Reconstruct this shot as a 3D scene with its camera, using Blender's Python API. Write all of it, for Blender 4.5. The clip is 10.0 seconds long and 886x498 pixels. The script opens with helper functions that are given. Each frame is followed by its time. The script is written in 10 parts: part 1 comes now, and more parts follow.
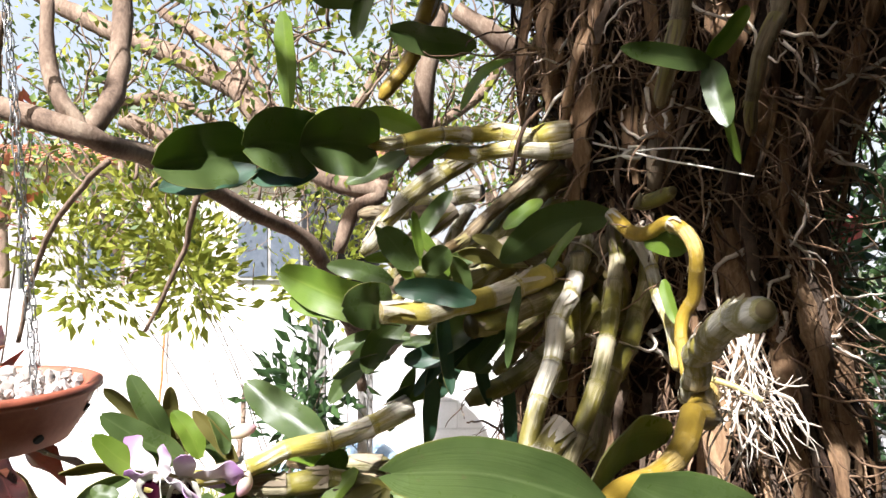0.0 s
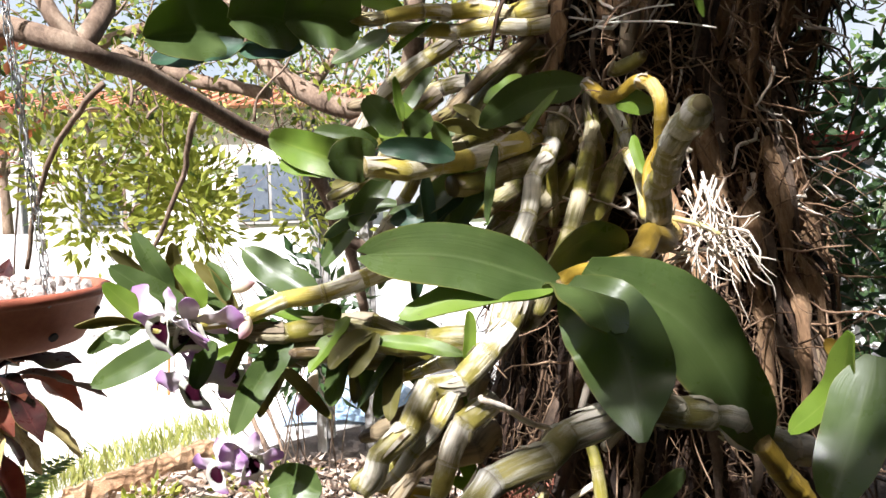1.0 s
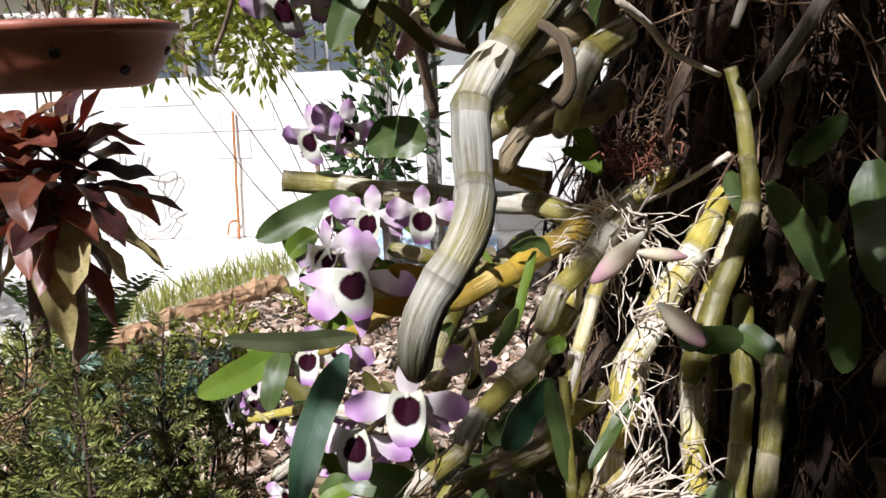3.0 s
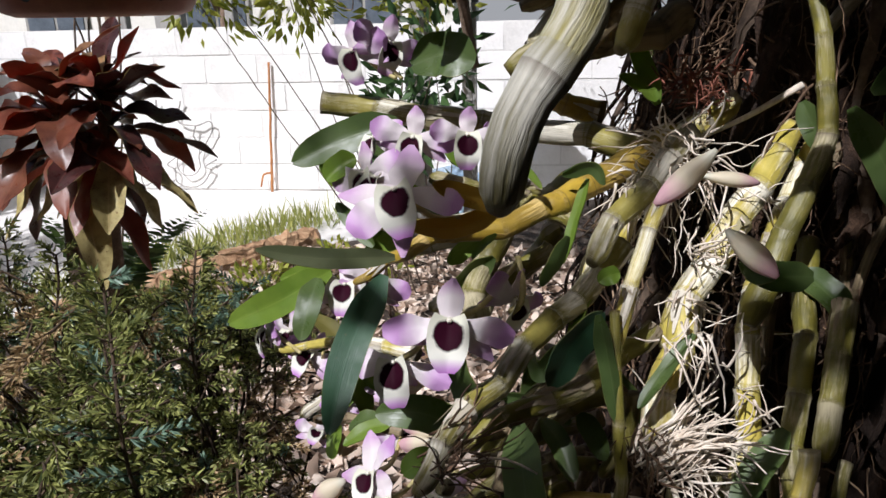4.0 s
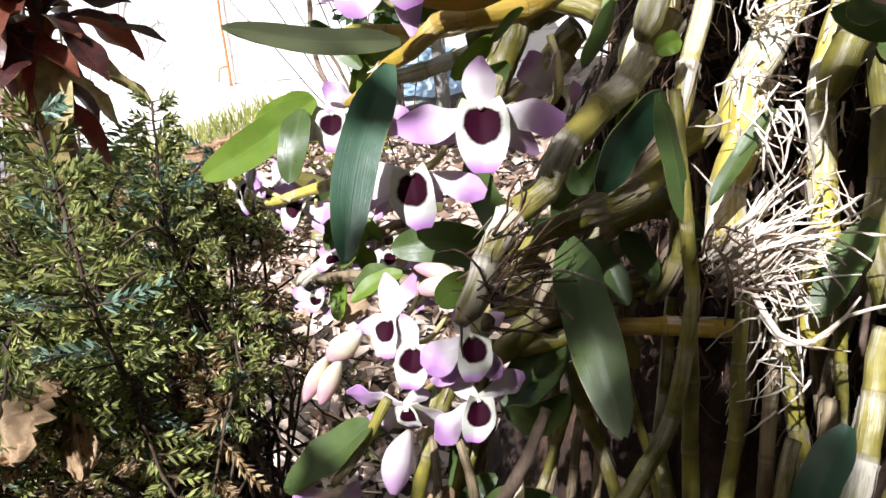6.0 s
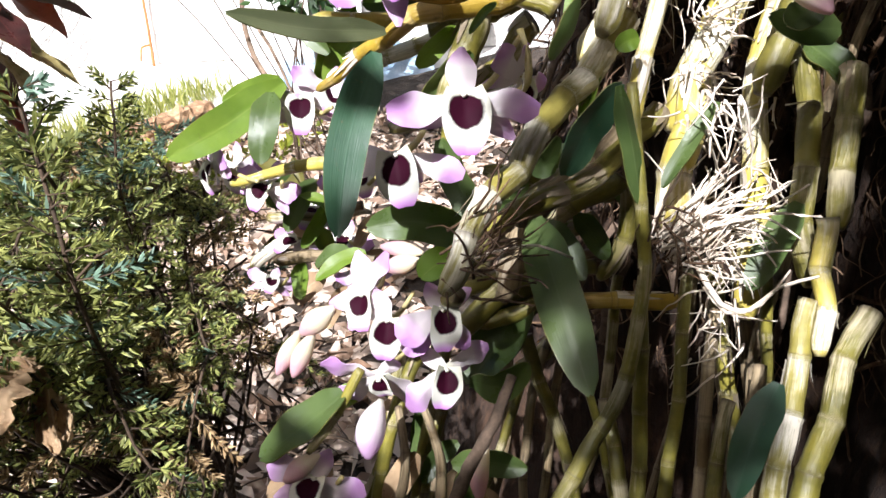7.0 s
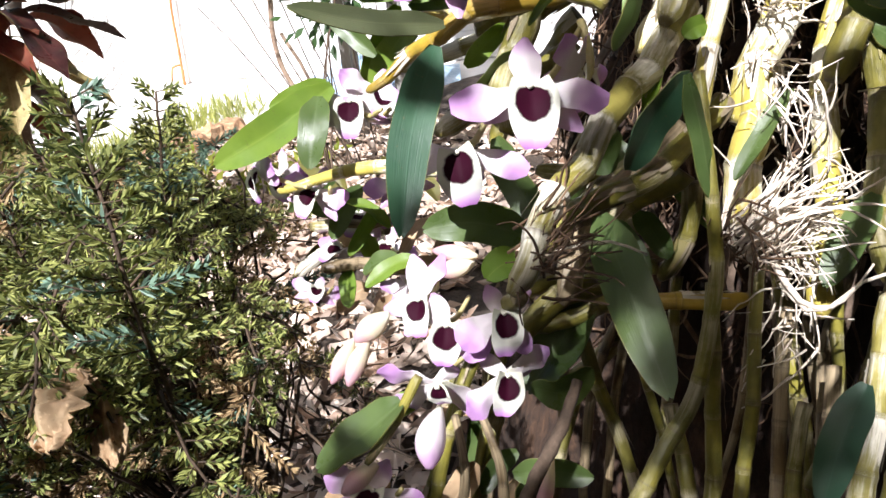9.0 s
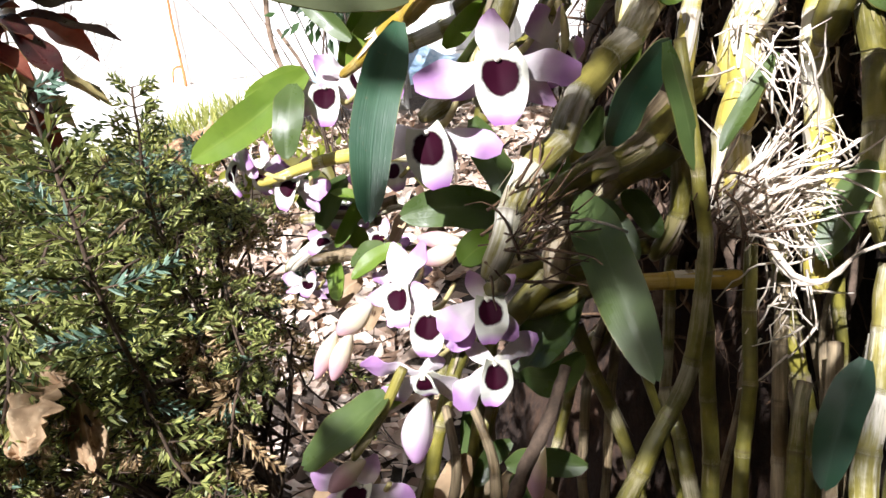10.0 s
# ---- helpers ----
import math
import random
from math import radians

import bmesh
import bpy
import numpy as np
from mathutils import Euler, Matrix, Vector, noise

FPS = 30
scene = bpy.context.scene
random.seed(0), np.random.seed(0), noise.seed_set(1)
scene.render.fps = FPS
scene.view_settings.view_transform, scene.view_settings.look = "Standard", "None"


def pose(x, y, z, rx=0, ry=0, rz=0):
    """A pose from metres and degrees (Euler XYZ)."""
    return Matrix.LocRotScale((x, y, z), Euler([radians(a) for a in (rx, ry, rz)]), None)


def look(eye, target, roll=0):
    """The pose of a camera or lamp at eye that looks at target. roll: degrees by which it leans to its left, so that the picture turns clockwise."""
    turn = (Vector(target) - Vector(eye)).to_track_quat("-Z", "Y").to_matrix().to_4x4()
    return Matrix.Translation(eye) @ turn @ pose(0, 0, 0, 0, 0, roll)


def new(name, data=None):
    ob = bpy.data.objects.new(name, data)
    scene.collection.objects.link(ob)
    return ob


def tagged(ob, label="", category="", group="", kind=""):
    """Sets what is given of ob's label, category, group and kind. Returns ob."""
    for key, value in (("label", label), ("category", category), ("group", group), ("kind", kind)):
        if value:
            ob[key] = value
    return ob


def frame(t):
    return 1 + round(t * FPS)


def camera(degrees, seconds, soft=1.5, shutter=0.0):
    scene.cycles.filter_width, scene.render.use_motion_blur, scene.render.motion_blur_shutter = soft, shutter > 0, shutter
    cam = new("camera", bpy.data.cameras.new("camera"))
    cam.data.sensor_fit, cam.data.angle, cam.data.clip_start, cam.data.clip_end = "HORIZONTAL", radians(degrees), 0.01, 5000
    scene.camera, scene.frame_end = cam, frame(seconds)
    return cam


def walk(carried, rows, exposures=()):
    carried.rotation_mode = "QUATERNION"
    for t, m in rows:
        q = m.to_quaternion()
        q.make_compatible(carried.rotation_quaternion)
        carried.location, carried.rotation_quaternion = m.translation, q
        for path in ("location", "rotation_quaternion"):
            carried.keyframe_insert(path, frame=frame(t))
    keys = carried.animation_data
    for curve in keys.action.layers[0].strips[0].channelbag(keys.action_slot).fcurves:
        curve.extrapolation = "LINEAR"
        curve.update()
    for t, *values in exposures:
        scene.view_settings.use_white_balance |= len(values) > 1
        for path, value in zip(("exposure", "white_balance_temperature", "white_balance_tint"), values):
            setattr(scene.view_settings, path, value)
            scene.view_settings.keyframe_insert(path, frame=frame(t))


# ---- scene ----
cam = camera(63.2, 10.0, soft=1.5)
METRES, EYE, TILT, LEAN, TURN = 0.6, 1.5, 0.0, 0.0, 0.0
ROWS = [
    (0.0, 0.0, 0.0, 0.0, 0.0, -0.0, 0.0),
    (0.5, -0.0033, -0.0138, -0.0363, 0.65, -1.52, 0.52),
    (1.0, 0.0243, -0.0577, -0.1008, 0.13, -4.59, 1.55),
    (1.5, 0.0003, -0.0622, -0.1375, 1.88, -6.07, 2.88),
    (2.0, -0.0055, -0.0308, -0.2087, 2.26, -9.09, 1.51),
    (2.5, -0.0026, 0.0063, -0.3135, 2.76, -12.44, 1.83),
    (3.0, -0.0589, 0.0106, -0.4046, 4.59, -14.88, 2.57),
    (3.2, -.076, .016, -.413, 6.0, -16.1, 2.5),
    (4.3, -.083, .075, -.499, 7.6, -18.8, 1.2),
    (4.5, -0.1071, 0.1036, -0.5349, 8.39, -19.86, 2.14),
    (5.0, -0.0937, 0.1329, -0.5829, 6.97, -20.76, 2.93),
    (5.5, -0.1179, 0.1529, -0.5815, 4.75, -23.48, 4.4),
    (6.0, -0.1397, 0.1364, -0.574, 3.59, -26.9, 5.47),
    (6.2, -.161, .139, -.576, 2.9, -28.3, 4.4),
    (7.3, -.195, .078, -.555, -2.1, -28.0, 2.8),
    (7.5, -0.2146, 0.0761, -0.5553, -1.42, -27.69, 3.43),
    (8.0, -0.236, 0.0885, -0.5694, 0.58, -27.47, 3.96),
    (8.5, -0.2472, 0.0951, -0.5665, 1.0, -26.98, 3.54),
    (9.0, -0.2111, 0.109, -0.5756, -0.09, -27.27, 4.76),
    (9.5, -0.1941, 0.1261, -0.5803, 0.45, -28.18, 5.74),
    (10.0, -0.1842, 0.1275, -0.5944, -0.37, -27.93, 7.0),
]
EXPOSURE = [(0.0, 1.5, 6250, 12), (2.0, 1.3, 6200, 12), (2.5, 1.05, 6200, 12), (3.0, 0.40, 6150, 12), (4.5, 0.04, 6050, 12), (5.0, 0.6, 6100, 12), (6.0, 1.0, 6050, 12), (7.5, 1.25, 6100, 12), (10.0, 1.22, 6100, 12)]
walk(cam, [(t, pose(0, 0, EYE, TILT, LEAN, TURN) @ pose(METRES * x, METRES * y, METRES * z, 90 + pitch, roll, yaw)) for t, x, y, z, yaw, pitch, roll in ROWS], EXPOSURE)

# ---------------------------------------------------------------- world, sun, exposure
world = bpy.data.worlds.new("sky")
scene.world = world
world.use_nodes = True
wn, wl = world.node_tree.nodes, world.node_tree.links
SUN = Vector((-0.30, -0.60, 0.74)).normalized()
sky = wn.new("ShaderNodeTexSky")
sky.sky_type = "NISHITA"
sky.sun_disc = False
sky.dust_density = 7.0
sky.sun_elevation = math.asin(SUN.z)
sky.sun_rotation = math.atan2(SUN.x, SUN.y)
wl.new(sky.outputs[0], wn["Background"].inputs[0])
wn["Background"].inputs[1].default_value = 0.05
sun = new("sun", bpy.data.lights.new("sun", "SUN"))
sun.data.energy = 5.0
sun.data.angle = radians(0.5)
sun.data.color = (1.0, 0.965, 0.95)
sun.matrix_world = look(SUN * 30, (0, 0, 0))

# ---------------------------------------------------------------- materials
def shader(name):
    m = bpy.data.materials.new(name)
    m.use_nodes = True
    return m, m.node_tree.nodes, m.node_tree.links, m.node_tree.nodes["Principled BSDF"]


def ramp(nodes, links, fac, stops):
    r = nodes.new("ShaderNodeValToRGB")
    while len(r.color_ramp.elements) < len(stops):
        r.color_ramp.elements.new(0.5)
    for e, (p, c) in zip(r.color_ramp.elements, stops):
        e.position, e.color = p, (*c, 1)
    links.new(fac, r.inputs[0])
    return r.outputs[0]


def blend(nodes, links, fac, a, b, kind="MIX"):
    x = nodes.new("ShaderNodeMix")
    x.data_type, x.blend_type = "RGBA", kind
    for s, v in ((x.inputs[0], fac), (x.inputs[6], a), (x.inputs[7], b)):
        if isinstance(v, (int, float)):
            s.default_value = v
        elif isinstance(v, tuple):
            s.default_value = (*v, 1)
        else:
            links.new(v, s)
    return x.outputs[2]


def fuzz(nodes, links, vec, scale, detail=4.0, rough=0.6, warp=0.0):
    n = nodes.new("ShaderNodeTexNoise")
    n.inputs["Scale"].default_value = scale
    n.inputs["Detail"].default_value = detail
    n.inputs["Roughness"].default_value = rough
    n.inputs["Distortion"].default_value = warp
    links.new(vec, n.inputs["Vector"])
    return n.outputs["Fac"]


def coords(nodes, links, kind="Object", scale=(1, 1, 1)):
    t = nodes.new("ShaderNodeTexCoord")
    mp = nodes.new("ShaderNodeMapping")
    mp.inputs["Scale"].default_value = scale
    links.new(t.outputs[kind], mp.inputs["Vector"])
    return mp.outputs[0]


def math_node(nodes, links, op, a, b=0.0):
    x = nodes.new("ShaderNodeMath")
    x.operation = op
    for s, v in ((x.inputs[0], a), (x.inputs[1], b)):
        if isinstance(v, (int, float)):
            s.default_value = v
        else:
            links.new(v, s)
    return x.outputs[0]


def relief(nodes, links, bsdf, height, strength, distance):
    b = nodes.new("ShaderNodeBump")
    b.inputs["Strength"].default_value = strength
    b.inputs["Distance"].default_value = distance
    links.new(height, b.inputs["Height"])
    links.new(b.outputs[0], bsdf.inputs["Normal"])
    return b.outputs[0]


def glow_through(m, nodes, links, bsdf, colour, share, normal=None):
    """Lets light through a thin blade."""
    tr = nodes.new("ShaderNodeBsdfTranslucent")
    links.new(colour, tr.inputs[0]) if not isinstance(colour, tuple) else None
    mx = nodes.new("ShaderNodeMixShader")
    mx.inputs[0].default_value = share
    links.new(bsdf.outputs[0], mx.inputs[1])
    links.new(tr.outputs[0], mx.inputs[2])
    links.new(mx.outputs[0], nodes["Material Output"].inputs[0])
    if normal:
        links.new(normal, tr.inputs["Normal"])


def rough_stuff(name, dark, mid, light, scale, rough=0.85, bump=0.6, depth=0.004, vec_scale=(1, 1, 1), fine=9.0, metal=0.0, piece=0.0):
    """A matt mineral or woody surface: two scales of noise over three tones."""
    m, n, l, b = shader(name)
    v = coords(n, l, "Object", vec_scale)
    big, small = fuzz(n, l, v, scale, 3), fuzz(n, l, v, scale * fine, 5, 0.7)
    mixed = math_node(n, l, "ADD", math_node(n, l, "MULTIPLY", big, 0.55), math_node(n, l, "MULTIPLY", small, 0.45))
    if piece:
        oi = n.new("ShaderNodeObjectInfo")
        mixed = math_node(n, l, "ADD", mixed, math_node(n, l, "MULTIPLY", math_node(n, l, "SUBTRACT", oi.outputs["Random"], 0.5), piece))
    l.new(ramp(n, l, mixed, [(0.32, dark), (0.5, mid), (0.68, light)]), b.inputs["Base Color"])
    b.inputs["Roughness"].default_value = rough
    b.inputs["Metallic"].default_value = metal
    relief(n, l, b, small, bump, depth)
    return m


def blade(name, dark, light, vein, rough=0.38, share=0.35, through_colour=(0.35, 0.5, 0.06), blotch=None, spread=0.25):
    """A leaf: fine lengthwise veins, blotches, gloss and light coming through. UV: x across, y along."""
    m, n, l, b = shader(name)
    uv = coords(n, l, "UV", (26, 1.5, 1))
    ob = coords(n, l, "Object")
    fine = fuzz(n, l, uv, 1.0, 2)
    wide = fuzz(n, l, ob, 24.0, 4)
    isl = n.new("ShaderNodeNewGeometry")
    tone = math_node(n, l, "ADD", wide, math_node(n, l, "MULTIPLY", math_node(n, l, "SUBTRACT", isl.outputs["Random Per Island"], 0.5), spread))
    c = ramp(n, l, tone, [(0.35, dark), (0.65, light)])
    c = blend(n, l, math_node(n, l, "MULTIPLY", fine, 0.22), c, vein)
    if blotch:
        spots = fuzz(n, l, ob, 90.0, 3)
        c = blend(n, l, ramp(n, l, spots, [(0.62, (0, 0, 0)), (0.72, (1, 1, 1))]), c, blotch)
    speck = fuzz(n, l, ob, 340.0, 2)
    c = blend(n, l, ramp(n, l, speck, [(0.66, (0, 0, 0)), (0.76, (0.55, 0.55, 0.55))]), c, (0.13, 0.10, 0.05))
    mp = n.new("ShaderNodeSeparateXYZ")
    l.new(coords(n, l, "UV"), mp.inputs[0])
    rib = math_node(n, l, "ABSOLUTE", math_node(n, l, "SUBTRACT", mp.outputs[0], 0.5))
    c = blend(n, l, ramp(n, l, rib, [(0.0, (0.6, 0.6, 0.6)), (0.035, (0, 0, 0))]), c, vein)
    rim_ = math_node(n, l, "ADD", rib, math_node(n, l, "MULTIPLY", wide, 0.12))
    c = blend(n, l, ramp(n, l, rim_, [(0.545, (0, 0, 0)), (0.575, (0.7, 0.7, 0.7))]), c, (0.30, 0.26, 0.08))
    l.new(c, b.inputs["Base Color"])
    dust = fuzz(n, l, ob, 45.0, 4, 0.7)
    l.new(ramp(n, l, dust, [(0.35, (rough * 0.75,) * 3), (0.65, (min(1.0, rough * 1.45),) * 3)]), b.inputs["Roughness"])
    nm = relief(n, l, b, math_node(n, l, "ADD", math_node(n, l, "MULTIPLY", fine, 0.4), math_node(n, l, "MULTIPLY", wide, 1.5)), 0.35, 0.0012)
    t = blend(n, l, 0.6, c, through_colour)
    glow_through(m, n, l, b, t, share)
    return m


def cane_stuff(name, flesh, flesh_dark, sheath, cover):
    """Orchid cane: fleshy joints, partly wrapped in torn papery sheaths with long fibres. UV: x round, y metres; 'joint' holds the place within a joint."""
    m, n, l, b = shader(name)
    uv = coords(n, l, "UV", (9, 16, 1))
    ob = coords(n, l, "Object")
    at = n.new("ShaderNodeUVMap")
    at.uv_map = "joint"
    sep = n.new("ShaderNodeSeparateXYZ")
    l.new(at.outputs[0], sep.inputs[0])
    fibre = fuzz(n, l, uv, 1.6, 5, 0.65, 0.2)
    patch = fuzz(n, l, ob, 42.0, 4, 0.6)
    grain = fuzz(n, l, ob, 260.0, 3)
    per = n.new("ShaderNodeTexWhiteNoise")
    per.noise_dimensions = "1D"
    oi = n.new("ShaderNodeObjectInfo")
    l.new(math_node(n, l, "ADD", math_node(n, l, "MULTIPLY", sep.outputs[0], 10.0), math_node(n, l, "MULTIPLY", oi.outputs["Random"], 50.0)), per.inputs["W"])
    edge = math_node(n, l, "ADD", math_node(n, l, "MULTIPLY", patch, 0.8), math_node(n, l, "MULTIPLY", fibre, 0.9))
    edge = math_node(n, l, "ADD", edge, math_node(n, l, "MULTIPLY", math_node(n, l, "SUBTRACT", per.outputs[0], 0.5), 0.5))
    edge = math_node(n, l, "SUBTRACT", edge, math_node(n, l, "MULTIPLY", sep.outputs[1], 0.30))
    mask = ramp(n, l, edge, [(0.92 - cover, (0, 0, 0)), (1.24 - cover, (1, 1, 1))])
    body = ramp(n, l, patch, [(0.35, flesh_dark), (0.62, flesh)])
    body = blend(n, l, math_node(n, l, "MULTIPLY", grain, 0.3), body, flesh_dark)
    dry = ramp(n, l, fibre, [(0.3, tuple(c * 0.45 for c in sheath)), (0.5, sheath), (0.75, tuple(min(0.9, c * 1.3) for c in sheath))])
    c = blend(n, l, mask, body, dry)
    stain = fuzz(n, l, ob, 75.0, 5, 0.7)
    c = blend(n, l, ramp(n, l, stain, [(0.60, (0, 0, 0)), (0.76, (0.6, 0.6, 0.6))]), c, (0.10, 0.075, 0.045))
    ring = ramp(n, l, sep.outputs[1], [(0.0, (1, 1, 1)), (0.09, (0, 0, 0)), (0.94, (0, 0, 0)), (1.0, (1, 1, 1))])
    c = blend(n, l, math_node(n, l, "MULTIPLY", ring, 0.7), c, (0.09, 0.06, 0.035))
    l.new(c, b.inputs["Base Color"])
    l.new(ramp(n, l, mask, [(0, (0.42, 0.42, 0.42)), (1, (0.75, 0.75, 0.75))]), b.inputs["Roughness"])
    relief(n, l, b, math_node(n, l, "ADD", fibre, mask), 0.5, 0.0016)
    return m


def petal_stuff(name, base, tip, start):
    m, n, l, b = shader(name)
    uv = coords(n, l, "UV")
    sep = n.new("ShaderNodeSeparateXYZ")
    l.new(uv, sep.inputs[0])
    vein = fuzz(n, l, coords(n, l, "UV", (22, 1.2, 1)), 1.0, 2)
    ob = fuzz(n, l, coords(n, l, "Object"), 60, 3)
    oi = n.new("ShaderNodeObjectInfo")
    along = math_node(n, l, "ADD", sep.outputs[1], math_node(n, l, "MULTIPLY", math_node(n, l, "SUBTRACT", ob, 0.5), 0.35))
    along = math_node(n, l, "ADD", along, math_node(n, l, "MULTIPLY", math_node(n, l, "SUBTRACT", oi.outputs["Random"], 0.5), 0.25))
    c = ramp(n, l, along, [(0.0, (0.74, 0.74, 0.60)), (0.15, base), (start, base), (min(0.98, start + 0.34), tip)])
    c = blend(n, l, math_node(n, l, "MULTIPLY", vein, 0.13), c, tip)
    l.new(c, b.inputs["Base Color"])
    b.inputs["Roughness"].default_value = 0.5
    relief(n, l, b, vein, 0.3, 0.0005)
    glow_through(m, n, l, b, c, 0.35)
    return m


def lip_stuff():
    m, n, l, b = shader("lip_skin")
    uv = coords(n, l, "UV")
    sep = n.new("ShaderNodeSeparateXYZ")
    l.new(uv, sep.inputs[0])
    ob = fuzz(n, l, coords(n, l, "Object"), 160, 3)
    dx = math_node(n, l, "MULTIPLY", math_node(n, l, "SUBTRACT", sep.outputs[0], 0.5), 1.16)
    dy = math_node(n, l, "MULTIPLY", math_node(n, l, "SUBTRACT", sep.outputs[1], 0.33), 1.56)
    r = math_node(n, l, "SQRT", math_node(n, l, "ADD", math_node(n, l, "MULTIPLY", dx, dx), math_node(n, l, "MULTIPLY", dy, dy)))
    r = math_node(n, l, "ADD", r, math_node(n, l, "MULTIPLY", math_node(n, l, "SUBTRACT", ob, 0.5), 0.16))
    pale = ramp(n, l, sep.outputs[1], [(0.0, (0.76, 0.76, 0.62)), (0.74, (0.80, 0.79, 0.72)), (0.90, (0.62, 0.38, 0.66)), (1.0, (0.5, 0.2, 0.56))])
    mask = ramp(n, l, r, [(0.40, (1, 1, 1)), (0.47, (0, 0, 0))])
    c = blend(n, l, mask, pale, (0.026, 0.001, 0.009))
    l.new(c, b.inputs["Base Color"])
    b.inputs["Roughness"].default_value = 0.7
    b.inputs["Specular IOR Level"].default_value = 0.12
    relief(n, l, b, ob, 0.3, 0.0006)
    glow_through(m, n, l, b, c, 0.2)
    return m


def root_stuff(name, a, b_, c_):
    return rough_stuff(name, a, b_, c_, 40, 0.8, 0.5, 0.001, (1, 1, 0.25))


def plain_leafage(name, a, b_, share, rough=0.5):
    m, n, l, b = shader(name)
    isl = n.new("ShaderNodeNewGeometry")
    v = fuzz(n, l, coords(n, l, "Object"), 3.0, 3)
    tone = math_node(n, l, "ADD", math_node(n, l, "MULTIPLY", isl.outputs["Random Per Island"], 0.7), math_node(n, l, "MULTIPLY", v, 0.4))
    c = ramp(n, l, tone, [(0.2, a), (0.85, b_)])
    l.new(c, b.inputs["Base Color"])
    b.inputs["Roughness"].default_value = rough
    glow_through(m, n, l, b, c, share)
    return m


M_CANE_Y = cane_stuff("cane_yellow", (0.60, 0.49, 0.10), (0.36, 0.30, 0.06), (0.74, 0.69, 0.56), 0.28)
M_CANE_G = cane_stuff("cane_green", (0.235, 0.205, 0.032), (0.10, 0.092, 0.017), (0.38, 0.335, 0.21), 0.2)
M_CANE_W = cane_stuff("cane_sheathed", (0.36, 0.31, 0.07), (0.18, 0.155, 0.035), (0.58, 0.545, 0.45), 0.32)
M_CANE_PALE = cane_stuff("cane_grey", (0.33, 0.29, 0.09), (0.18, 0.155, 0.05), (0.52, 0.50, 0.43), 0.40)
M_CANE_O = cane_stuff("cane_ochre", (0.50, 0.34, 0.04), (0.27, 0.18, 0.025), (0.5, 0.36, 0.12), 0.12)
M_CANE_B = cane_stuff("cane_dead", (0.16, 0.108, 0.042), (0.065, 0.042, 0.017), (0.26, 0.20, 0.115), 0.5)
M_SHEATH_OLD = blade("old_sheath", (0.16, 0.125, 0.08), (0.34, 0.28, 0.19), (0.42, 0.36, 0.26), 0.85, 0.15, (0.4, 0.3, 0.12), (0.1, 0.07, 0.04), 0.5)
M_SHEATH = blade("papery_sheath", (0.44, 0.39, 0.29), (0.70, 0.65, 0.54), (0.82, 0.79, 0.71), 0.8, 0.2, (0.6, 0.5, 0.25), (0.2, 0.15, 0.09), 0.5)
M_LEAF = blade("orchid_leaf", (0.048, 0.082, 0.022), (0.100, 0.148, 0.044), (0.14, 0.19, 0.07), 0.33)
M_LEAF_OLD = blade("orchid_leaf_old", (0.085, 0.085, 0.018), (0.17, 0.155, 0.035), (0.22, 0.19, 0.06), 0.5, 0.35, (0.4, 0.32, 0.06), (0.12, 0.07, 0.03))
M_LEAF_DULL = blade("orchid_leaf_dull", (0.085, 0.105, 0.050), (0.135, 0.155, 0.075), (0.19, 0.20, 0.10), 0.5, 0.25)
M_LEAF_BLUE = blade("orchid_leaf_bluish", (0.020, 0.062, 0.034), (0.040, 0.098, 0.050), (0.05, 0.12, 0.065), 0.42, 0.2)
M_LEAF_LIME = blade("orchid_leaf_young", (0.11, 0.20, 0.02), (0.20, 0.30, 0.04), (0.26, 0.34, 0.06), 0.4, 0.45)
M_LEAF_YELLOW = blade("orchid_leaf_fading", (0.42, 0.28, 0.03), (0.55, 0.38, 0.05), (0.5, 0.42, 0.12), 0.5, 0.4, (0.7, 0.4, 0.04), (0.25, 0.1, 0.02))
M_LEAF_DEAD = blade("dead_leaf", (0.26, 0.15, 0.07), (0.58, 0.42, 0.25), (0.64, 0.5, 0.32), 0.8, 0.15, (0.5, 0.3, 0.1), (0.1, 0.05, 0.03))
M_LEAF_RED = blade("red_leaf", (0.12, 0.034, 0.020), (0.42, 0.15, 0.075), (0.55, 0.22, 0.13), 0.35, 0.35, (0.6, 0.10, 0.05), (0.20, 0.15, 0.04), 0.5)
M_LEAF_WINE = blade("wine_leaf", (0.016, 0.007, 0.007), (0.060, 0.020, 0.018), (0.13, 0.04, 0.035), 0.32, 0.2, (0.3, 0.05, 0.03), (0.05, 0.05, 0.02), 0.5)
M_LEAF_STRAW = blade("withered_red_leaf", (0.17, 0.13, 0.035), (0.52, 0.44, 0.18), (0.60, 0.46, 0.22), 0.6, 0.3, (0.5, 0.35, 0.08), (0.13, 0.06, 0.03), 0.6)
rn, rl = M_LEAF_RED.node_tree.nodes, M_LEAF_RED.node_tree.links
tone_of = rn.new("ShaderNodeObjectInfo")
rb = rn["Principled BSDF"].inputs["Base Color"]
was = rb.links[0].from_socket
rl.new(blend(rn, rl, 0.62, was, ramp(rn, rl, tone_of.outputs["Random"], [(0.0, (0.035, 0.014, 0.012)), (0.3, (0.09, 0.022, 0.018)), (0.55, (0.17, 0.04, 0.028)), (0.75, (0.08, 0.055, 0.025)), (0.9, (0.06, 0.026, 0.018)), (1.0, (0.36, 0.27, 0.10))])), rb)
M_PETAL = petal_stuff("petal_skin", (0.82, 0.77, 0.77), (0.60, 0.34, 0.64), 0.50)
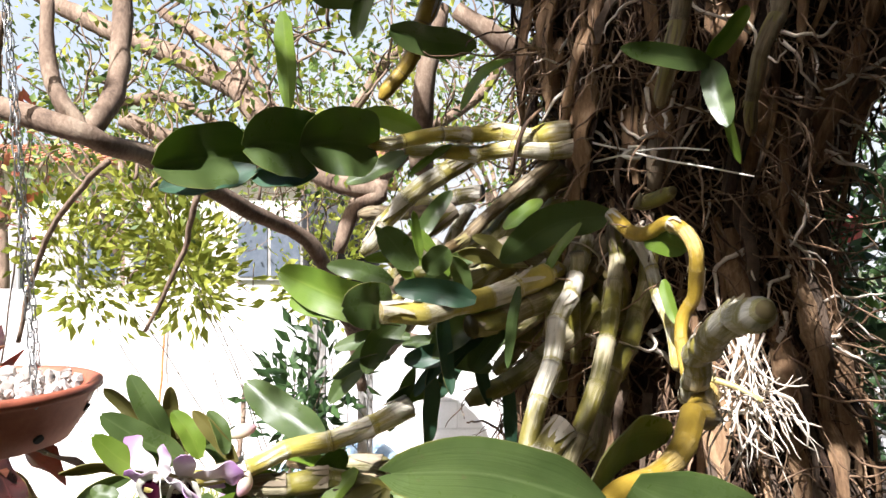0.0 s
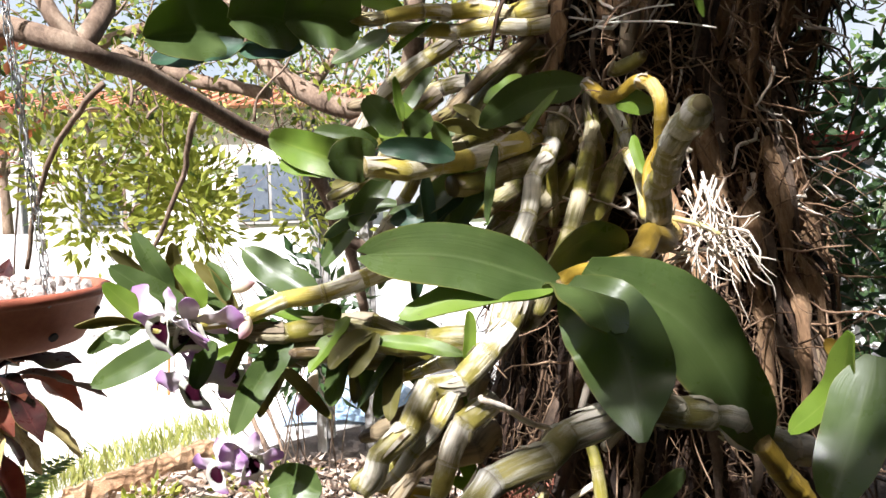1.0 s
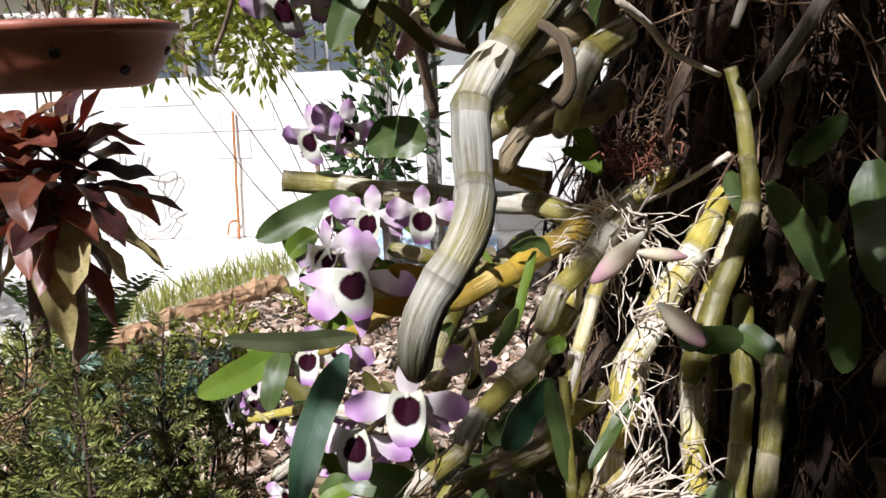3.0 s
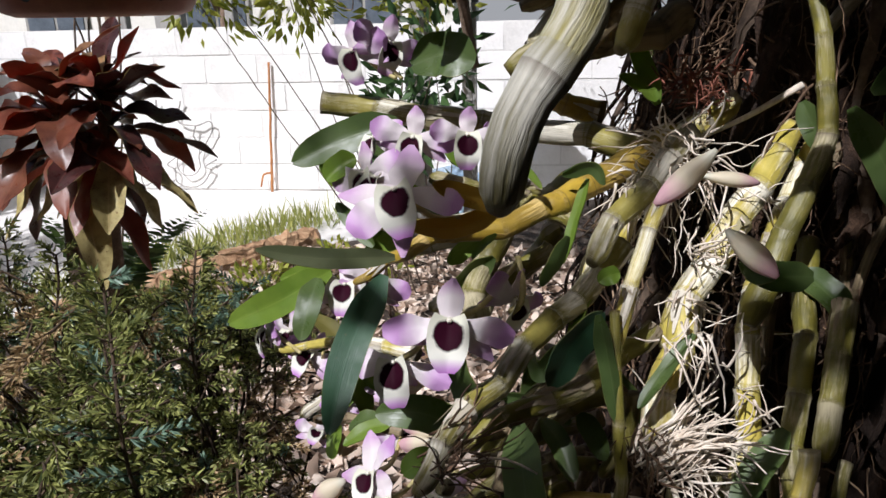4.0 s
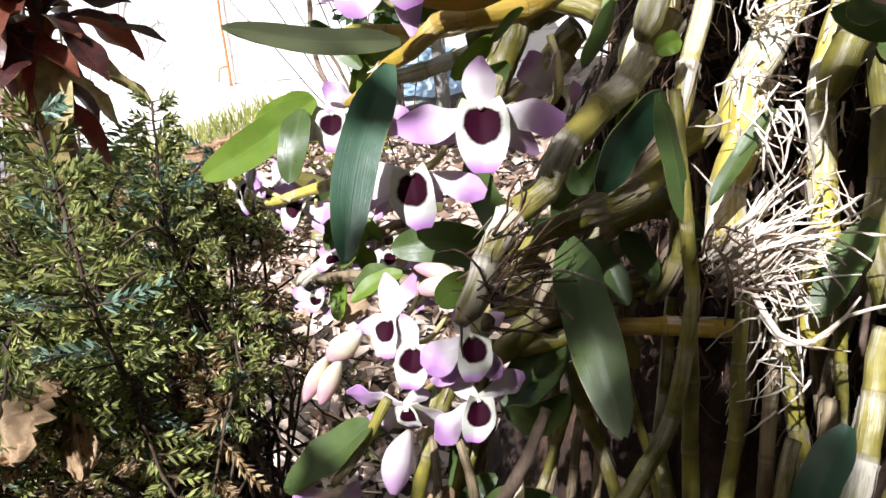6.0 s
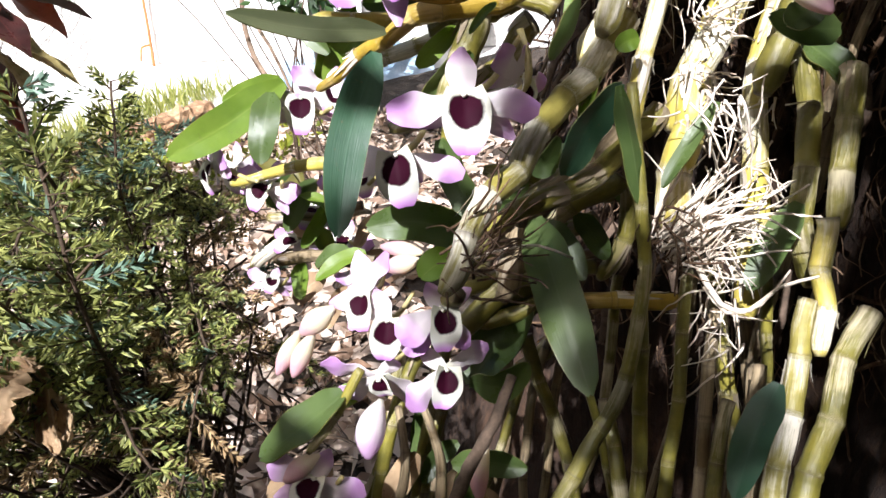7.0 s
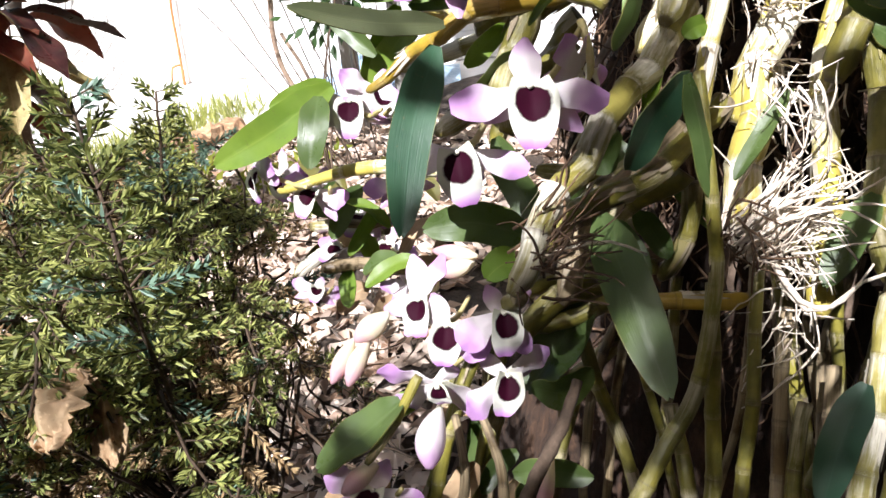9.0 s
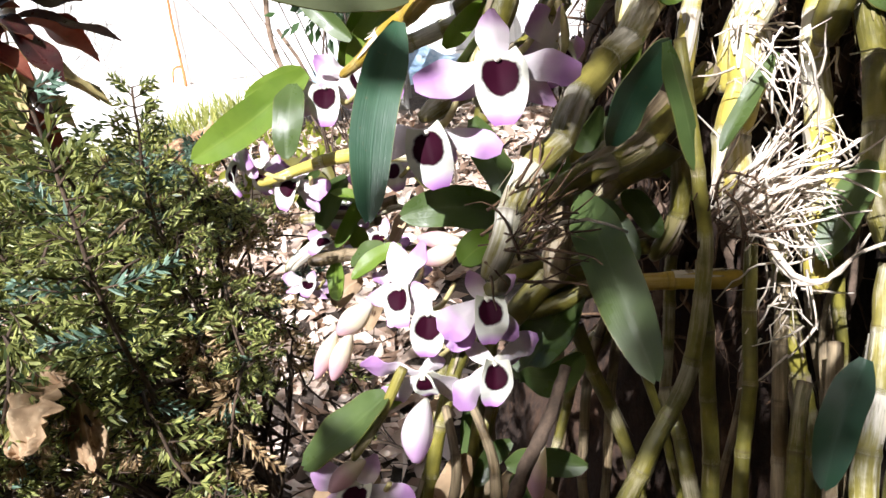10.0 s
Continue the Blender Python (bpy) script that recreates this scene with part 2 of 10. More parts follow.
M_SEPAL = petal_stuff("sepal_skin", (0.80, 0.74, 0.74), (0.64, 0.42, 0.64), 0.50)
M_LIP = lip_stuff()
M_BUD = petal_stuff("bud_skin", (0.78, 0.71, 0.52), (0.70, 0.44, 0.48), 0.42)
M_COLUMN = rough_stuff("column_skin", (0.6, 0.5, 0.45), (0.75, 0.72, 0.6), (0.8, 0.8, 0.7), 120, 0.5, 0.2, 0.0005)
M_STALK = rough_stuff("stalk_skin", (0.30, 0.26, 0.07), (0.45, 0.38, 0.16), (0.5, 0.42, 0.25), 60, 0.5, 0.2, 0.0005)
M_ROOT = root_stuff("orchid_root", (0.36, 0.27, 0.19), (0.68, 0.59, 0.48), (0.83, 0.77, 0.68))
M_ROOT_DARK = root_stuff("old_root", (0.024, 0.013, 0.007), (0.085, 0.046, 0.023), (0.24, 0.15, 0.08))
M_ROOT_TAN = root_stuff("tan_root", (0.07, 0.040, 0.022), (0.22, 0.135, 0.078), (0.44, 0.31, 0.20))
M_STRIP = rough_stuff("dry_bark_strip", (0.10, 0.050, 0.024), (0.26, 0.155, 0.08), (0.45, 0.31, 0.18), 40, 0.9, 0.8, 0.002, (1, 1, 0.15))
M_FIBRE_RED = root_stuff("red_fibre", (0.10, 0.03, 0.02), (0.26, 0.09, 0.055), (0.42, 0.18, 0.11))
# Bark tones set very dark: deep shade round the trunk is put into them.
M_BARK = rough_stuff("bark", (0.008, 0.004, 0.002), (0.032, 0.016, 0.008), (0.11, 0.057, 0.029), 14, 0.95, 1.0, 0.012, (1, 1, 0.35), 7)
M_BRANCH = rough_stuff("branch_bark", (0.07, 0.045, 0.03), (0.21, 0.145, 0.10), (0.36, 0.28, 0.2), 16, 0.9, 0.7, 0.004, (1, 1, 0.5))
M_TWIG = rough_stuff("twig_bark", (0.04, 0.028, 0.02), (0.11, 0.075, 0.05), (0.2, 0.14, 0.1), 20, 0.9, 0.5, 0.002)
M_JUNIPER_BARK = rough_stuff("juniper_bark", (0.025, 0.016, 0.010), (0.06, 0.038, 0.022), (0.13, 0.085, 0.05), 30, 0.9, 0.5, 0.001)
M_TWINE = rough_stuff("twine", (0.55, 0.5, 0.42), (0.68, 0.64, 0.56), (0.8, 0.77, 0.7), 90, 0.9, 0.5, 0.0008)
M_CLAY = rough_stuff("terracotta_plastic", (0.26, 0.075, 0.043), (0.36, 0.11, 0.062), (0.44, 0.15, 0.09), 10, 0.5, 0.25, 0.001)
M_STONE = rough_stuff("pale_gravel", (0.42, 0.36, 0.32), (0.62, 0.55, 0.5), (0.78, 0.73, 0.68), 30, 0.8, 0.4, 0.002, piece=0.3)
M_CHAIN = rough_stuff("galvanised_wire", (0.25, 0.25, 0.25), (0.4, 0.4, 0.39), (0.55, 0.55, 0.53), 80, 0.4, 0.1, 0.0004, metal=0.8)
M_NEEDLE = plain_leafage("juniper_needles", (0.030, 0.055, 0.016), (0.44, 0.46, 0.14), 0.30, 0.45)
M_NEEDLE_BLUE = plain_leafage("juniper_needles_blue", (0.07, 0.13, 0.085), (0.25, 0.37, 0.27), 0.25, 0.45)
M_NEEDLE_DRY = plain_leafage("juniper_needles_dry", (0.17, 0.10, 0.04), (0.52, 0.38, 0.20), 0.2, 0.8)
M_CROWN = plain_leafage("tree_leaves", (0.045, 0.085, 0.018), (0.14, 0.22, 0.045), 0.4)
# Leaves of the added crown, kept dark so little light passes down.
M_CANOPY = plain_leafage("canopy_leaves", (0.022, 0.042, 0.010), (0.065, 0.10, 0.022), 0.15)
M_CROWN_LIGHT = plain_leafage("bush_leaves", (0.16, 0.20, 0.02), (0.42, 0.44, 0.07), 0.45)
# Dark leaf tone, with shade on shrubs and hedges put into the colour.
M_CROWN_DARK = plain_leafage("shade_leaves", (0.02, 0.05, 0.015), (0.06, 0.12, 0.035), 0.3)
M_GRASS = plain_leafage("grass_blades", (0.20, 0.24, 0.05), (0.45, 0.45, 0.14), 0.4)
M_LITTER = plain_leafage("leaf_litter", (0.26, 0.16, 0.10), (0.80, 0.67, 0.56), 0.1, 0.9)
M_CONCRETE = rough_stuff("sunlit_concrete", (0.58, 0.56, 0.53), (0.68, 0.66, 0.63), (0.76, 0.74, 0.71), 1.2, 0.9, 0.4, 0.006)
M_TURF = rough_stuff("dull_turf", (0.035, 0.045, 0.018), (0.07, 0.085, 0.03), (0.13, 0.12, 0.06), 1.5, 0.95, 0.8, 0.02)
M_SOIL = rough_stuff("bed_soil", (0.035, 0.024, 0.017), (0.08, 0.058, 0.042), (0.17, 0.125, 0.095), 6, 0.95, 1.0, 0.03)
M_BLOCK = rough_stuff("whitewashed_block", (0.66, 0.65, 0.63), (0.78, 0.77, 0.75), (0.84, 0.83, 0.82), 5, 0.9, 0.6, 0.006, piece=0.2)
M_MORTAR = rough_stuff("pale_mortar", (0.60, 0.59, 0.57), (0.68, 0.67, 0.65), (0.74, 0.73, 0.71), 9, 0.95, 0.6, 0.006)
M_TIMBER = rough_stuff("split_timber", (0.22, 0.11, 0.05), (0.48, 0.29, 0.16), (0.74, 0.56, 0.36), 11, 0.85, 0.8, 0.01, (0.25, 2, 2))
M_PLASTER = rough_stuff("house_plaster", (0.62, 0.6, 0.56), (0.72, 0.7, 0.66), (0.8, 0.78, 0.74), 2, 0.9, 0.3, 0.004)
M_TILE = rough_stuff("roof_tile_clay", (0.30, 0.11, 0.055), (0.45, 0.19, 0.10), (0.58, 0.29, 0.17), 6, 0.85, 0.4, 0.006, piece=0.3)
M_POST = rough_stuff("weathered_post", (0.2, 0.19, 0.18), (0.33, 0.32, 0.3), (0.45, 0.44, 0.41), 9, 0.9, 0.5, 0.004, (2, 2, 0.4))
M_BLACK = rough_stuff("black_plastic", (0.010, 0.010, 0.012), (0.016, 0.016, 0.018), (0.03, 0.03, 0.032), 8, 0.75, 0.2, 0.001)
M_BLUE = rough_stuff("blue_plastic_sheet", (0.16, 0.27, 0.42), (0.32, 0.45, 0.58), (0.6, 0.68, 0.74), 9, 0.35, 0.5, 0.006)
M_REDPOT = rough_stuff("red_pot", (0.26, 0.035, 0.025), (0.36, 0.055, 0.04), (0.44, 0.09, 0.06), 8, 0.5, 0.2, 0.001)
M_RUST = rough_stuff("rusted_steel", (0.22, 0.08, 0.03), (0.40, 0.17, 0.06), (0.52, 0.27, 0.11), 25, 0.9, 0.5, 0.001)
M_FERN = plain_leafage("fern_fronds", (0.03, 0.06, 0.015), (0.10, 0.16, 0.04), 0.3)
M_GREYBLUE = rough_stuff("slate_plastic", (0.06, 0.075, 0.10), (0.09, 0.11, 0.14), (0.14, 0.16, 0.2), 6, 0.45, 0.2, 0.002)


def haze_stuff():
    """Far hazy sky: whitish low down, pale blue higher up, with thin cloud."""
    m = bpy.data.materials.new("sky_haze")
    m.use_nodes = True
    n, l = m.node_tree.nodes, m.node_tree.links
    n.clear()
    out = n.new("ShaderNodeOutputMaterial")
    em = n.new("ShaderNodeEmission")
    v = coords(n, l, "Object")
    sep = n.new("ShaderNodeSeparateXYZ")
    l.new(v, sep.inputs[0])
    cloud = fuzz(n, l, v, 0.05, 5, 0.6)
    h = math_node(n, l, "ADD", math_node(n, l, "MULTIPLY", sep.outputs[2], 1 / 42), math_node(n, l, "MULTIPLY", math_node(n, l, "SUBTRACT", cloud, 0.5), 0.9))
    l.new(ramp(n, l, h, [(0.0, (1.0, 1.0, 1.0)), (0.25, (0.92, 0.96, 1.0)), (0.6, (0.66, 0.80, 1.0)), (1.0, (0.45, 0.65, 1.0))]), em.inputs[0])
    em.inputs[1].default_value = 0.36
    l.new(em.outputs[0], out.inputs[0])
    return m


M_HAZE = haze_stuff()

# ---------------------------------------------------------------- mesh tools
def mesh_object(name, verts, faces, material, parent=None, label="", uvs=None, joint=None, smooth=True):
    me = bpy.data.meshes.new(name)
    me.from_pydata([tuple(v) for v in verts], [], faces)
    me.materials.append(material)
    if uvs is not None:
        for lname, data in (("UVMap", uvs), ("joint", joint)):
            if data is None:
                continue
            layer = me.uv_layers.new(name=lname)
            idx = np.empty(len(me.loops), dtype=np.int32)
            me.loops.foreach_get("vertex_index", idx)
            layer.data.foreach_set("uv", np.asarray(data, dtype=np.float32)[idx].ravel())
    if smooth:
        me.polygons.foreach_set("use_smooth", [True] * len(me.polygons))
    me.update()
    ob = new(name, me)
    if parent is not None:
        ob.parent = parent
    if label:
        tagged(ob, label)
    return ob


def part(name, bm, material, parent, label="", smooth=False):
    me = bpy.data.meshes.new(name)
    bm.to_mesh(me)
    bm.free()
    me.materials.append(material)
    if smooth:
        me.polygons.foreach_set("use_smooth", [True] * len(me.polygons))
    ob = new(name, me)
    if parent is not None:
        ob.parent = parent
    if label:
        tagged(ob, label)
    return ob


def thing(name, label, category, group="", kind="", at=(0, 0, 0)):
    ob = new(name)
    ob.empty_display_size = 0.05
    ob.location = at
    return tagged(ob, label, category, group, kind)


def child(ob, parent):
    """Hangs ob under parent, keeping its place."""
    ob.parent = parent
    ob.matrix_parent_inverse = Matrix.Translation(-Vector(parent.location))
    return ob


def spline(points, step):
    """A smooth line through the points, in even steps."""
    p = [np.array(q, dtype=float) for q in points]
    p = [2 * p[0] - p[1]] + p + [2 * p[-1] - p[-2]]
    out = []
    for i in range(1, len(p) - 2):
        n = max(2, int(np.linalg.norm(p[i + 1] - p[i]) / step))
        for k in range(n):
            u = k / n
            out.append(0.5 * (2 * p[i] + (p[i + 1] - p[i - 1]) * u + (2 * p[i - 1] - 5 * p[i] + 4 * p[i + 1] - p[i + 2]) * u ** 2
                              + (3 * p[i] - p[i - 1] - 3 * p[i + 1] + p[i + 2]) * u ** 3))
    out.append(p[-2])
    return np.array(out)


def frames_along(line):
    tan = np.gradient(line, axis=0)
    tan /= np.linalg.norm(tan, axis=1)[:, None] + 1e-12
    ref = np.array((0.0, 0, 1)) if abs(tan[0][2]) < 0.9 else np.array((1.0, 0, 0))
    nrm = np.cross(tan[0], ref)
    nrm /= np.linalg.norm(nrm)
    N, B = [], []
    for t in tan:
        nrm = nrm - t * np.dot(nrm, t)
        nrm /= np.linalg.norm(nrm) + 1e-12
        N.append(nrm)
        B.append(np.cross(t, nrm))
    return tan, np.array(N), np.array(B)


def tube_data(line, radii, sides=8, base=0):
    """Vertices, faces and UV of a closed tube along a line."""
    tan, N, B = frames_along(line)
    a = np.linspace(0, 2 * np.pi, sides, endpoint=False)
    ring = np.cos(a)[None, :, None] * N[:, None, :] + np.sin(a)[None, :, None] * B[:, None, :]
    r = np.asarray(radii)
    r = r[:, None, None] if r.ndim == 1 else r[:, :, None]
    v = (line[:, None, :] + ring * r).reshape(-1, 3)
    s = np.concatenate([[0], np.cumsum(np.linalg.norm(np.diff(line, axis=0), axis=1))])
    uv = np.stack([np.tile(a / (2 * np.pi), len(line)), np.repeat(s, sides)], 1)
    f = []
    for i in range(len(line) - 1):
        o = base + i * sides
        for k in range(sides):
            j = (k + 1) % sides
            f.append((o + k, o + j, o + sides + j, o + sides + k))
    f.append(tuple(base + k for k in reversed(range(sides))))
    f.append(tuple(base + (len(line) - 1) * sides + k for k in range(sides)))
    return v, f, uv, s


def tube(name, points, r0, r1, material, parent, label="", sides=8, step=0.01, wobble=0.0, seed=0, lumps=0.0):
    line = spline(points, step)
    rng = np.random.default_rng(seed)
    if wobble:
        k = rng.normal(0, wobble, (len(line), 3))
        k = (k + np.roll(k, 1, 0) + np.roll(k, 2, 0)) / 3
        k[0] = k[-1] = 0
        line = line + k
    u = np.linspace(0, 1, len(line))
    rad = r0 + (r1 - r0) * u
    if lumps:
        rad = rad * (1 + lumps * np.sin(u * 37 + seed) * rng.uniform(0.4, 1, len(u)))
    v, f, uv, s = tube_data(line, rad, sides)
    return mesh_object(name, v, f, material, parent, label, uv)


def many_tubes(name, lines, r0, r1, material, parent, label="", sides=4):
    """Many thin strands as one mesh."""
    V, F, U, base = [], [], [], 0
    for line, k in lines:
        v, f, uv, s = tube_data(line, np.linspace(r0, r1, len(line)) * k, sides, base)
        V.append(v), F.extend(f), U.append(uv)
        base += len(v)
    return mesh_object(name, np.concatenate(V), F, material, parent, label, np.concatenate(U))


# ---------------------------------------------------------------- orchid parts
TORN = {"cane_yellow": 0.45, "cane_green": 0.45, "cane_sheathed": 0.55, "cane_ochre": 0.2, "cane_dead": 0.8}


def torn_sheath(ob, line, rad, rings, count, share, rng, skin):
    """Dry papery sheath left on some joints of a cane, split into strips of uneven length."""
    tan, N, B = frames_along(line)
    V, F, U = [], [], []
    for j in range(count):
        if rng.random() > share:
            continue
        rows_ = np.nonzero(rings == j)[0]
        if len(rows_) < 4:
            continue
        a0, span = rng.uniform(0, 6.28), rng.uniform(1.6, 5.2)
        strips = max(3, int(span / 0.42))
        for k in range(strips):
            n_ = int(len(rows_) * rng.uniform(0.25, 1.05))
            use = rows_[:max(3, min(len(rows_), n_))]
            w0 = span / strips * rng.uniform(0.75, 1.1)
            a1 = a0 + span * k / strips
            drift, peel = rng.normal(0, 0.25), rng.uniform(0.0, 0.0022) if rng.random() < 0.45 else 0.0003
            for i, q in enumerate(use):
                u = i / (len(use) - 1)
                w = w0 * (1 - 0.75 * u ** 3)
                lift = rad[q] * 1.07 + 0.0005 + peel * u ** 2
                for e in (0, 1):
                    a = a1 + drift * u + (w0 - w) / 2 + w * e
                    V.append(line[q] + (N[q] * math.cos(a) + B[q] * math.sin(a)) * lift)
                    U.append((a * 0.16, q * 0.0035))
                if i:
                    o = len(V) - 4
                    F.append((o, o + 1, o + 3, o + 2))
    if F:
        tagged(mesh_object("sheath", V, F, skin, ob, "torn papery grey sheath", np.array(U)), kind="stuff")


def cane(plant, points, r0, r1, material, joint=0.03, label="", seed=0, swell=0.16):
    """A jointed cane: swollen rings at the joints, fatter towards the middle of each joint."""
    line = spline(points, 0.0035)
    s = np.concatenate([[0], np.cumsum(np.linalg.norm(np.diff(line, axis=0), axis=1))])
    total = s[-1]
    count = max(1, round(total / joint))
    phase = (s / total * count) % 1.0
    phase[-1] = 0.999
    u = s / total
    rng = np.random.default_rng(seed + int(abs(points[0][0]) * 1e4))
    rad = (r0 + (r1 - r0) * u) * (1 + 0.10 * np.sin(np.pi * phase) + swell * np.exp(-((phase - 0.03) / 0.06) ** 2) + swell * np.exp(-((phase - 1.0) / 0.05) ** 2))
    lead = np.minimum(1, (total - s) / (r1 * 1.6) + 0.25)
    rad = rad * np.sqrt(np.clip(lead, 0, 1))
    rings = np.floor(s / total * count).astype(int)
    kink = rng.normal(0, 0.10, (count + 2, 3)) * r0 * 3
    line = line + (kink[rings] * (1 - phase)[:, None] + kink[rings + 1] * phase[:, None]) * np.minimum(1, np.minimum(u, 1 - u) * 8)[:, None]
    a = np.linspace(0, 2 * np.pi, 12, endpoint=False)
    ridges = 1 + 0.035 * np.sin(a * 5 + seed)[None, :] + 0.02 * np.sin(a * 3)[None, :]
    v, f, uv, _ = tube_data(line, rad[:, None] * ridges, 12)
    jn = np.stack([np.repeat(rings / 10.0, 12), np.repeat(phase, 12)], 1)
    ob = mesh_object("cane", v, f, material, plant, label, uv, jn)
    if r0 > 0.0045:
        torn_sheath(ob, line, rad, rings, count, TORN.get(material.name, 0.4), rng, M_SHEATH_OLD if material in (M_CANE_G, M_CANE_B) else M_SHEATH)
    return ob


def sheet(name, line, across, half, cup, material, parent, label="", thick=0.0007, cols=7, ripple=0.0, seed=0, notch=0.0):
    """A thin curved blade along a line: half widths per row, a keel (cup > 0 lifts the edges towards the blade's face)."""
    line = np.asarray(line)
    tan = np.gradient(line, axis=0)
    tan /= np.linalg.norm(tan, axis=1)[:, None] + 1e-12
    across = np.asarray(across, dtype=float)
    if across.ndim == 1:
        across = np.tile(across, (len(line), 1))
    across = across - tan * np.sum(across * tan, 1)[:, None]
    across /= np.linalg.norm(across, axis=1)[:, None] + 1e-12
    up = np.cross(across, tan)
    rng = np.random.default_rng(seed)
    x = np.linspace(-1, 1, cols)
    rows = len(line)
    u = np.linspace(0, 1, rows)
    cup = np.broadcast_to(np.asarray(cup, dtype=float), (rows,))
    lift = np.abs(x)[None, :] ** 1.15 * (cup * half)[:, None]
    if ripple:
        ph = rng.uniform(0, 6, 2)
        lift = lift + ripple * np.abs(x)[None, :] * (np.sin(u * 11 + ph[0])[:, None] * (x > 0)[None, :] + np.sin(u * 13 + ph[1])[:, None] * (x < 0)[None, :]) * half[:, None]
    w = half[:, None] * x[None, :] * np.sqrt(np.clip(1 - 0.35 * cup[:, None] ** 2, 0.2, 1))
    p = line[:, None, :] + across[:, None, :] * w[:, :, None] + up[:, None, :] * lift[:, :, None]
    if notch:
        p[-2:] -= tan[-1][None, None, :] * (1 - np.abs(x))[None, :, None] * notch * half.max()
    top = p.reshape(-1, 3)
    low = (p - up[:, None, :] * thick).reshape(-1, 3)
    n = rows * cols
    F = []
    for i in range(rows - 1):
        for k in range(cols - 1):
            q = i * cols + k
            F.append((q, q + 1, q + cols + 1, q + cols))
            F.append((n + q + cols, n + q + cols + 1, n + q + 1, n + q))
    rim = [i * cols for i in range(rows)] + [(rows - 1) * cols + k for k in range(1, cols)] + [i * cols + cols - 1 for i in range(rows - 2, -1, -1)] + [k for k in range(cols - 2, 0, -1)]
    edge = np.concatenate([top[rim], low[rim]])
    m = len(rim)
    for q in range(m):
        r = (q + 1) % m
        F.append((2 * n + q, 2 * n + r, 2 * n + m + r, 2 * n + m + q))
    uv1 = np.stack([np.tile((x + 1) / 2, rows), np.repeat(u, cols)], 1)
    return mesh_object(name, np.concatenate([top, low, edge]), F, material, parent, label, np.concatenate([uv1, uv1, uv1[rim], uv1[rim]]))


def leaf(plant, base, mid, tip, width, across, material=None, cup=0.25, label="", ripple=0.11, seed=0, notch=0.12, point=0.46):
    """An oblong orchid leaf through base, middle and tip."""
    line = spline([base, mid, tip], np.linalg.norm(np.array(tip) - np.array(base)) / 16)
    u = np.linspace(0, 1, len(line))
    half = width / 2 * np.where(u < 0.28, 0.30 + 0.70 * np.sin(np.clip(u / 0.28, 0, 1) * np.pi / 2), np.where(u < 0.55, 1.0, np.clip(np.cos((u - 0.55) / 0.45 * np.pi / 2), 0, 1) ** point))
    half = np.maximum(half, width * 0.05)
    return sheet("leaf", line, across, half, cup, material or M_LEAF, plant, label, 0.0009, 9, ripple, seed, notch)


def crumpled_leaf(plant, base, tip, across, width, seed):
    """A dry leaf folded along its rib, curled at the edges and torn along its outline."""
    b, e = np.array(base), np.array(tip)
    d = e - b
    s = np.array(across) - d * np.dot(across, d) / np.dot(d, d)
    s /= np.linalg.norm(s)
    up = np.cross(s, d)
    up /= np.linalg.norm(up)
    rows, cols, V, F, U = 30, 19, [], [], []
    for i in range(rows):
        u = i / (rows - 1)
        half = width / 2 * math.sin(math.pi * (0.04 + 0.92 * u)) ** 0.7
        for k in range(cols):
            x = k / (cols - 1) * 2 - 1
            torn = 0.85 + 0.50 * noise.noise(Vector((u * 9, seed + (x > 0) * 7.3, 0.4))) + 0.16 * noise.noise(Vector((u * 31, seed + (x > 0) * 3.1, 2.0)))
            w = x * half * torn
            lift = abs(w) * 0.55 + 0.010 * noise.noise(Vector((u * 3.5, x * 1.6, seed))) + 0.006 * noise.noise(Vector((u * 11, x * 5, seed + 5))) - 0.012 * math.sin(u * 2.6)
            V.append(b + d * u + s * w * 0.85 + up * lift)
            U.append((k / (cols - 1), u))
    F = [(i * cols + k, i * cols + k + 1, (i + 1) * cols + k + 1, (i + 1) * cols + k) for i in range(rows - 1) for k in range(cols - 1)]
    n = len(V)
    V = V + [v - up * 0.0004 for v in V]
    F = F + [tuple(n + q for q in reversed(f)) for f in F]
    mesh_object("blade", V, F, M_LEAF_DEAD, plant, "", np.array(U + U))
    tube("stalk", [b - d * 0.22 + up * 0.004, b - d * 0.08, b + d * 0.05], 0.0012, 0.0009, M_TWIG, plant, "thin brown stalk", 6, 0.004)


def bud(plant, base, tip, width, label="", material=None):
    base, tip = np.array(base, dtype=float), np.array(tip, dtype=float)
    side = np.cross(tip - base, (0.3, 0.2, 1.0))
    side = side / (np.linalg.norm(side) + 1e-9) * np.linalg.norm(tip - base) * 0.06
    line = spline([base, (base + tip) / 2 + side, tip], np.linalg.norm(tip - base) / 14)
    u = np.linspace(0, 1, len(line))
    rad = width / 2 * np.clip(np.sin(np.pi * (0.06 + 0.9 * u) ** 1.15), 0.05, 1) ** 0.8
    a = np.linspace(0, 2 * np.pi, 10, endpoint=False)
    v, f, uv, s = tube_data(line, rad[:, None] * (1 + 0.07 * np.cos(a * 3))[None, :], 10)
    uv[:, 1] /= s[-1]
    return mesh_object("bud", v, f, material or M_BUD, plant, label or "pinkish closed bud", uv)


OPEN_FLOWER = (("lateral_sepal", -30, 0.86, 0.36), ("lateral_sepal", 210, 0.86, 0.36), ("dorsal_sepal", 90, 0.66, 0.42), ("petal", 4, 1.0, 0.56), ("petal", 176, 1.0, 0.56))


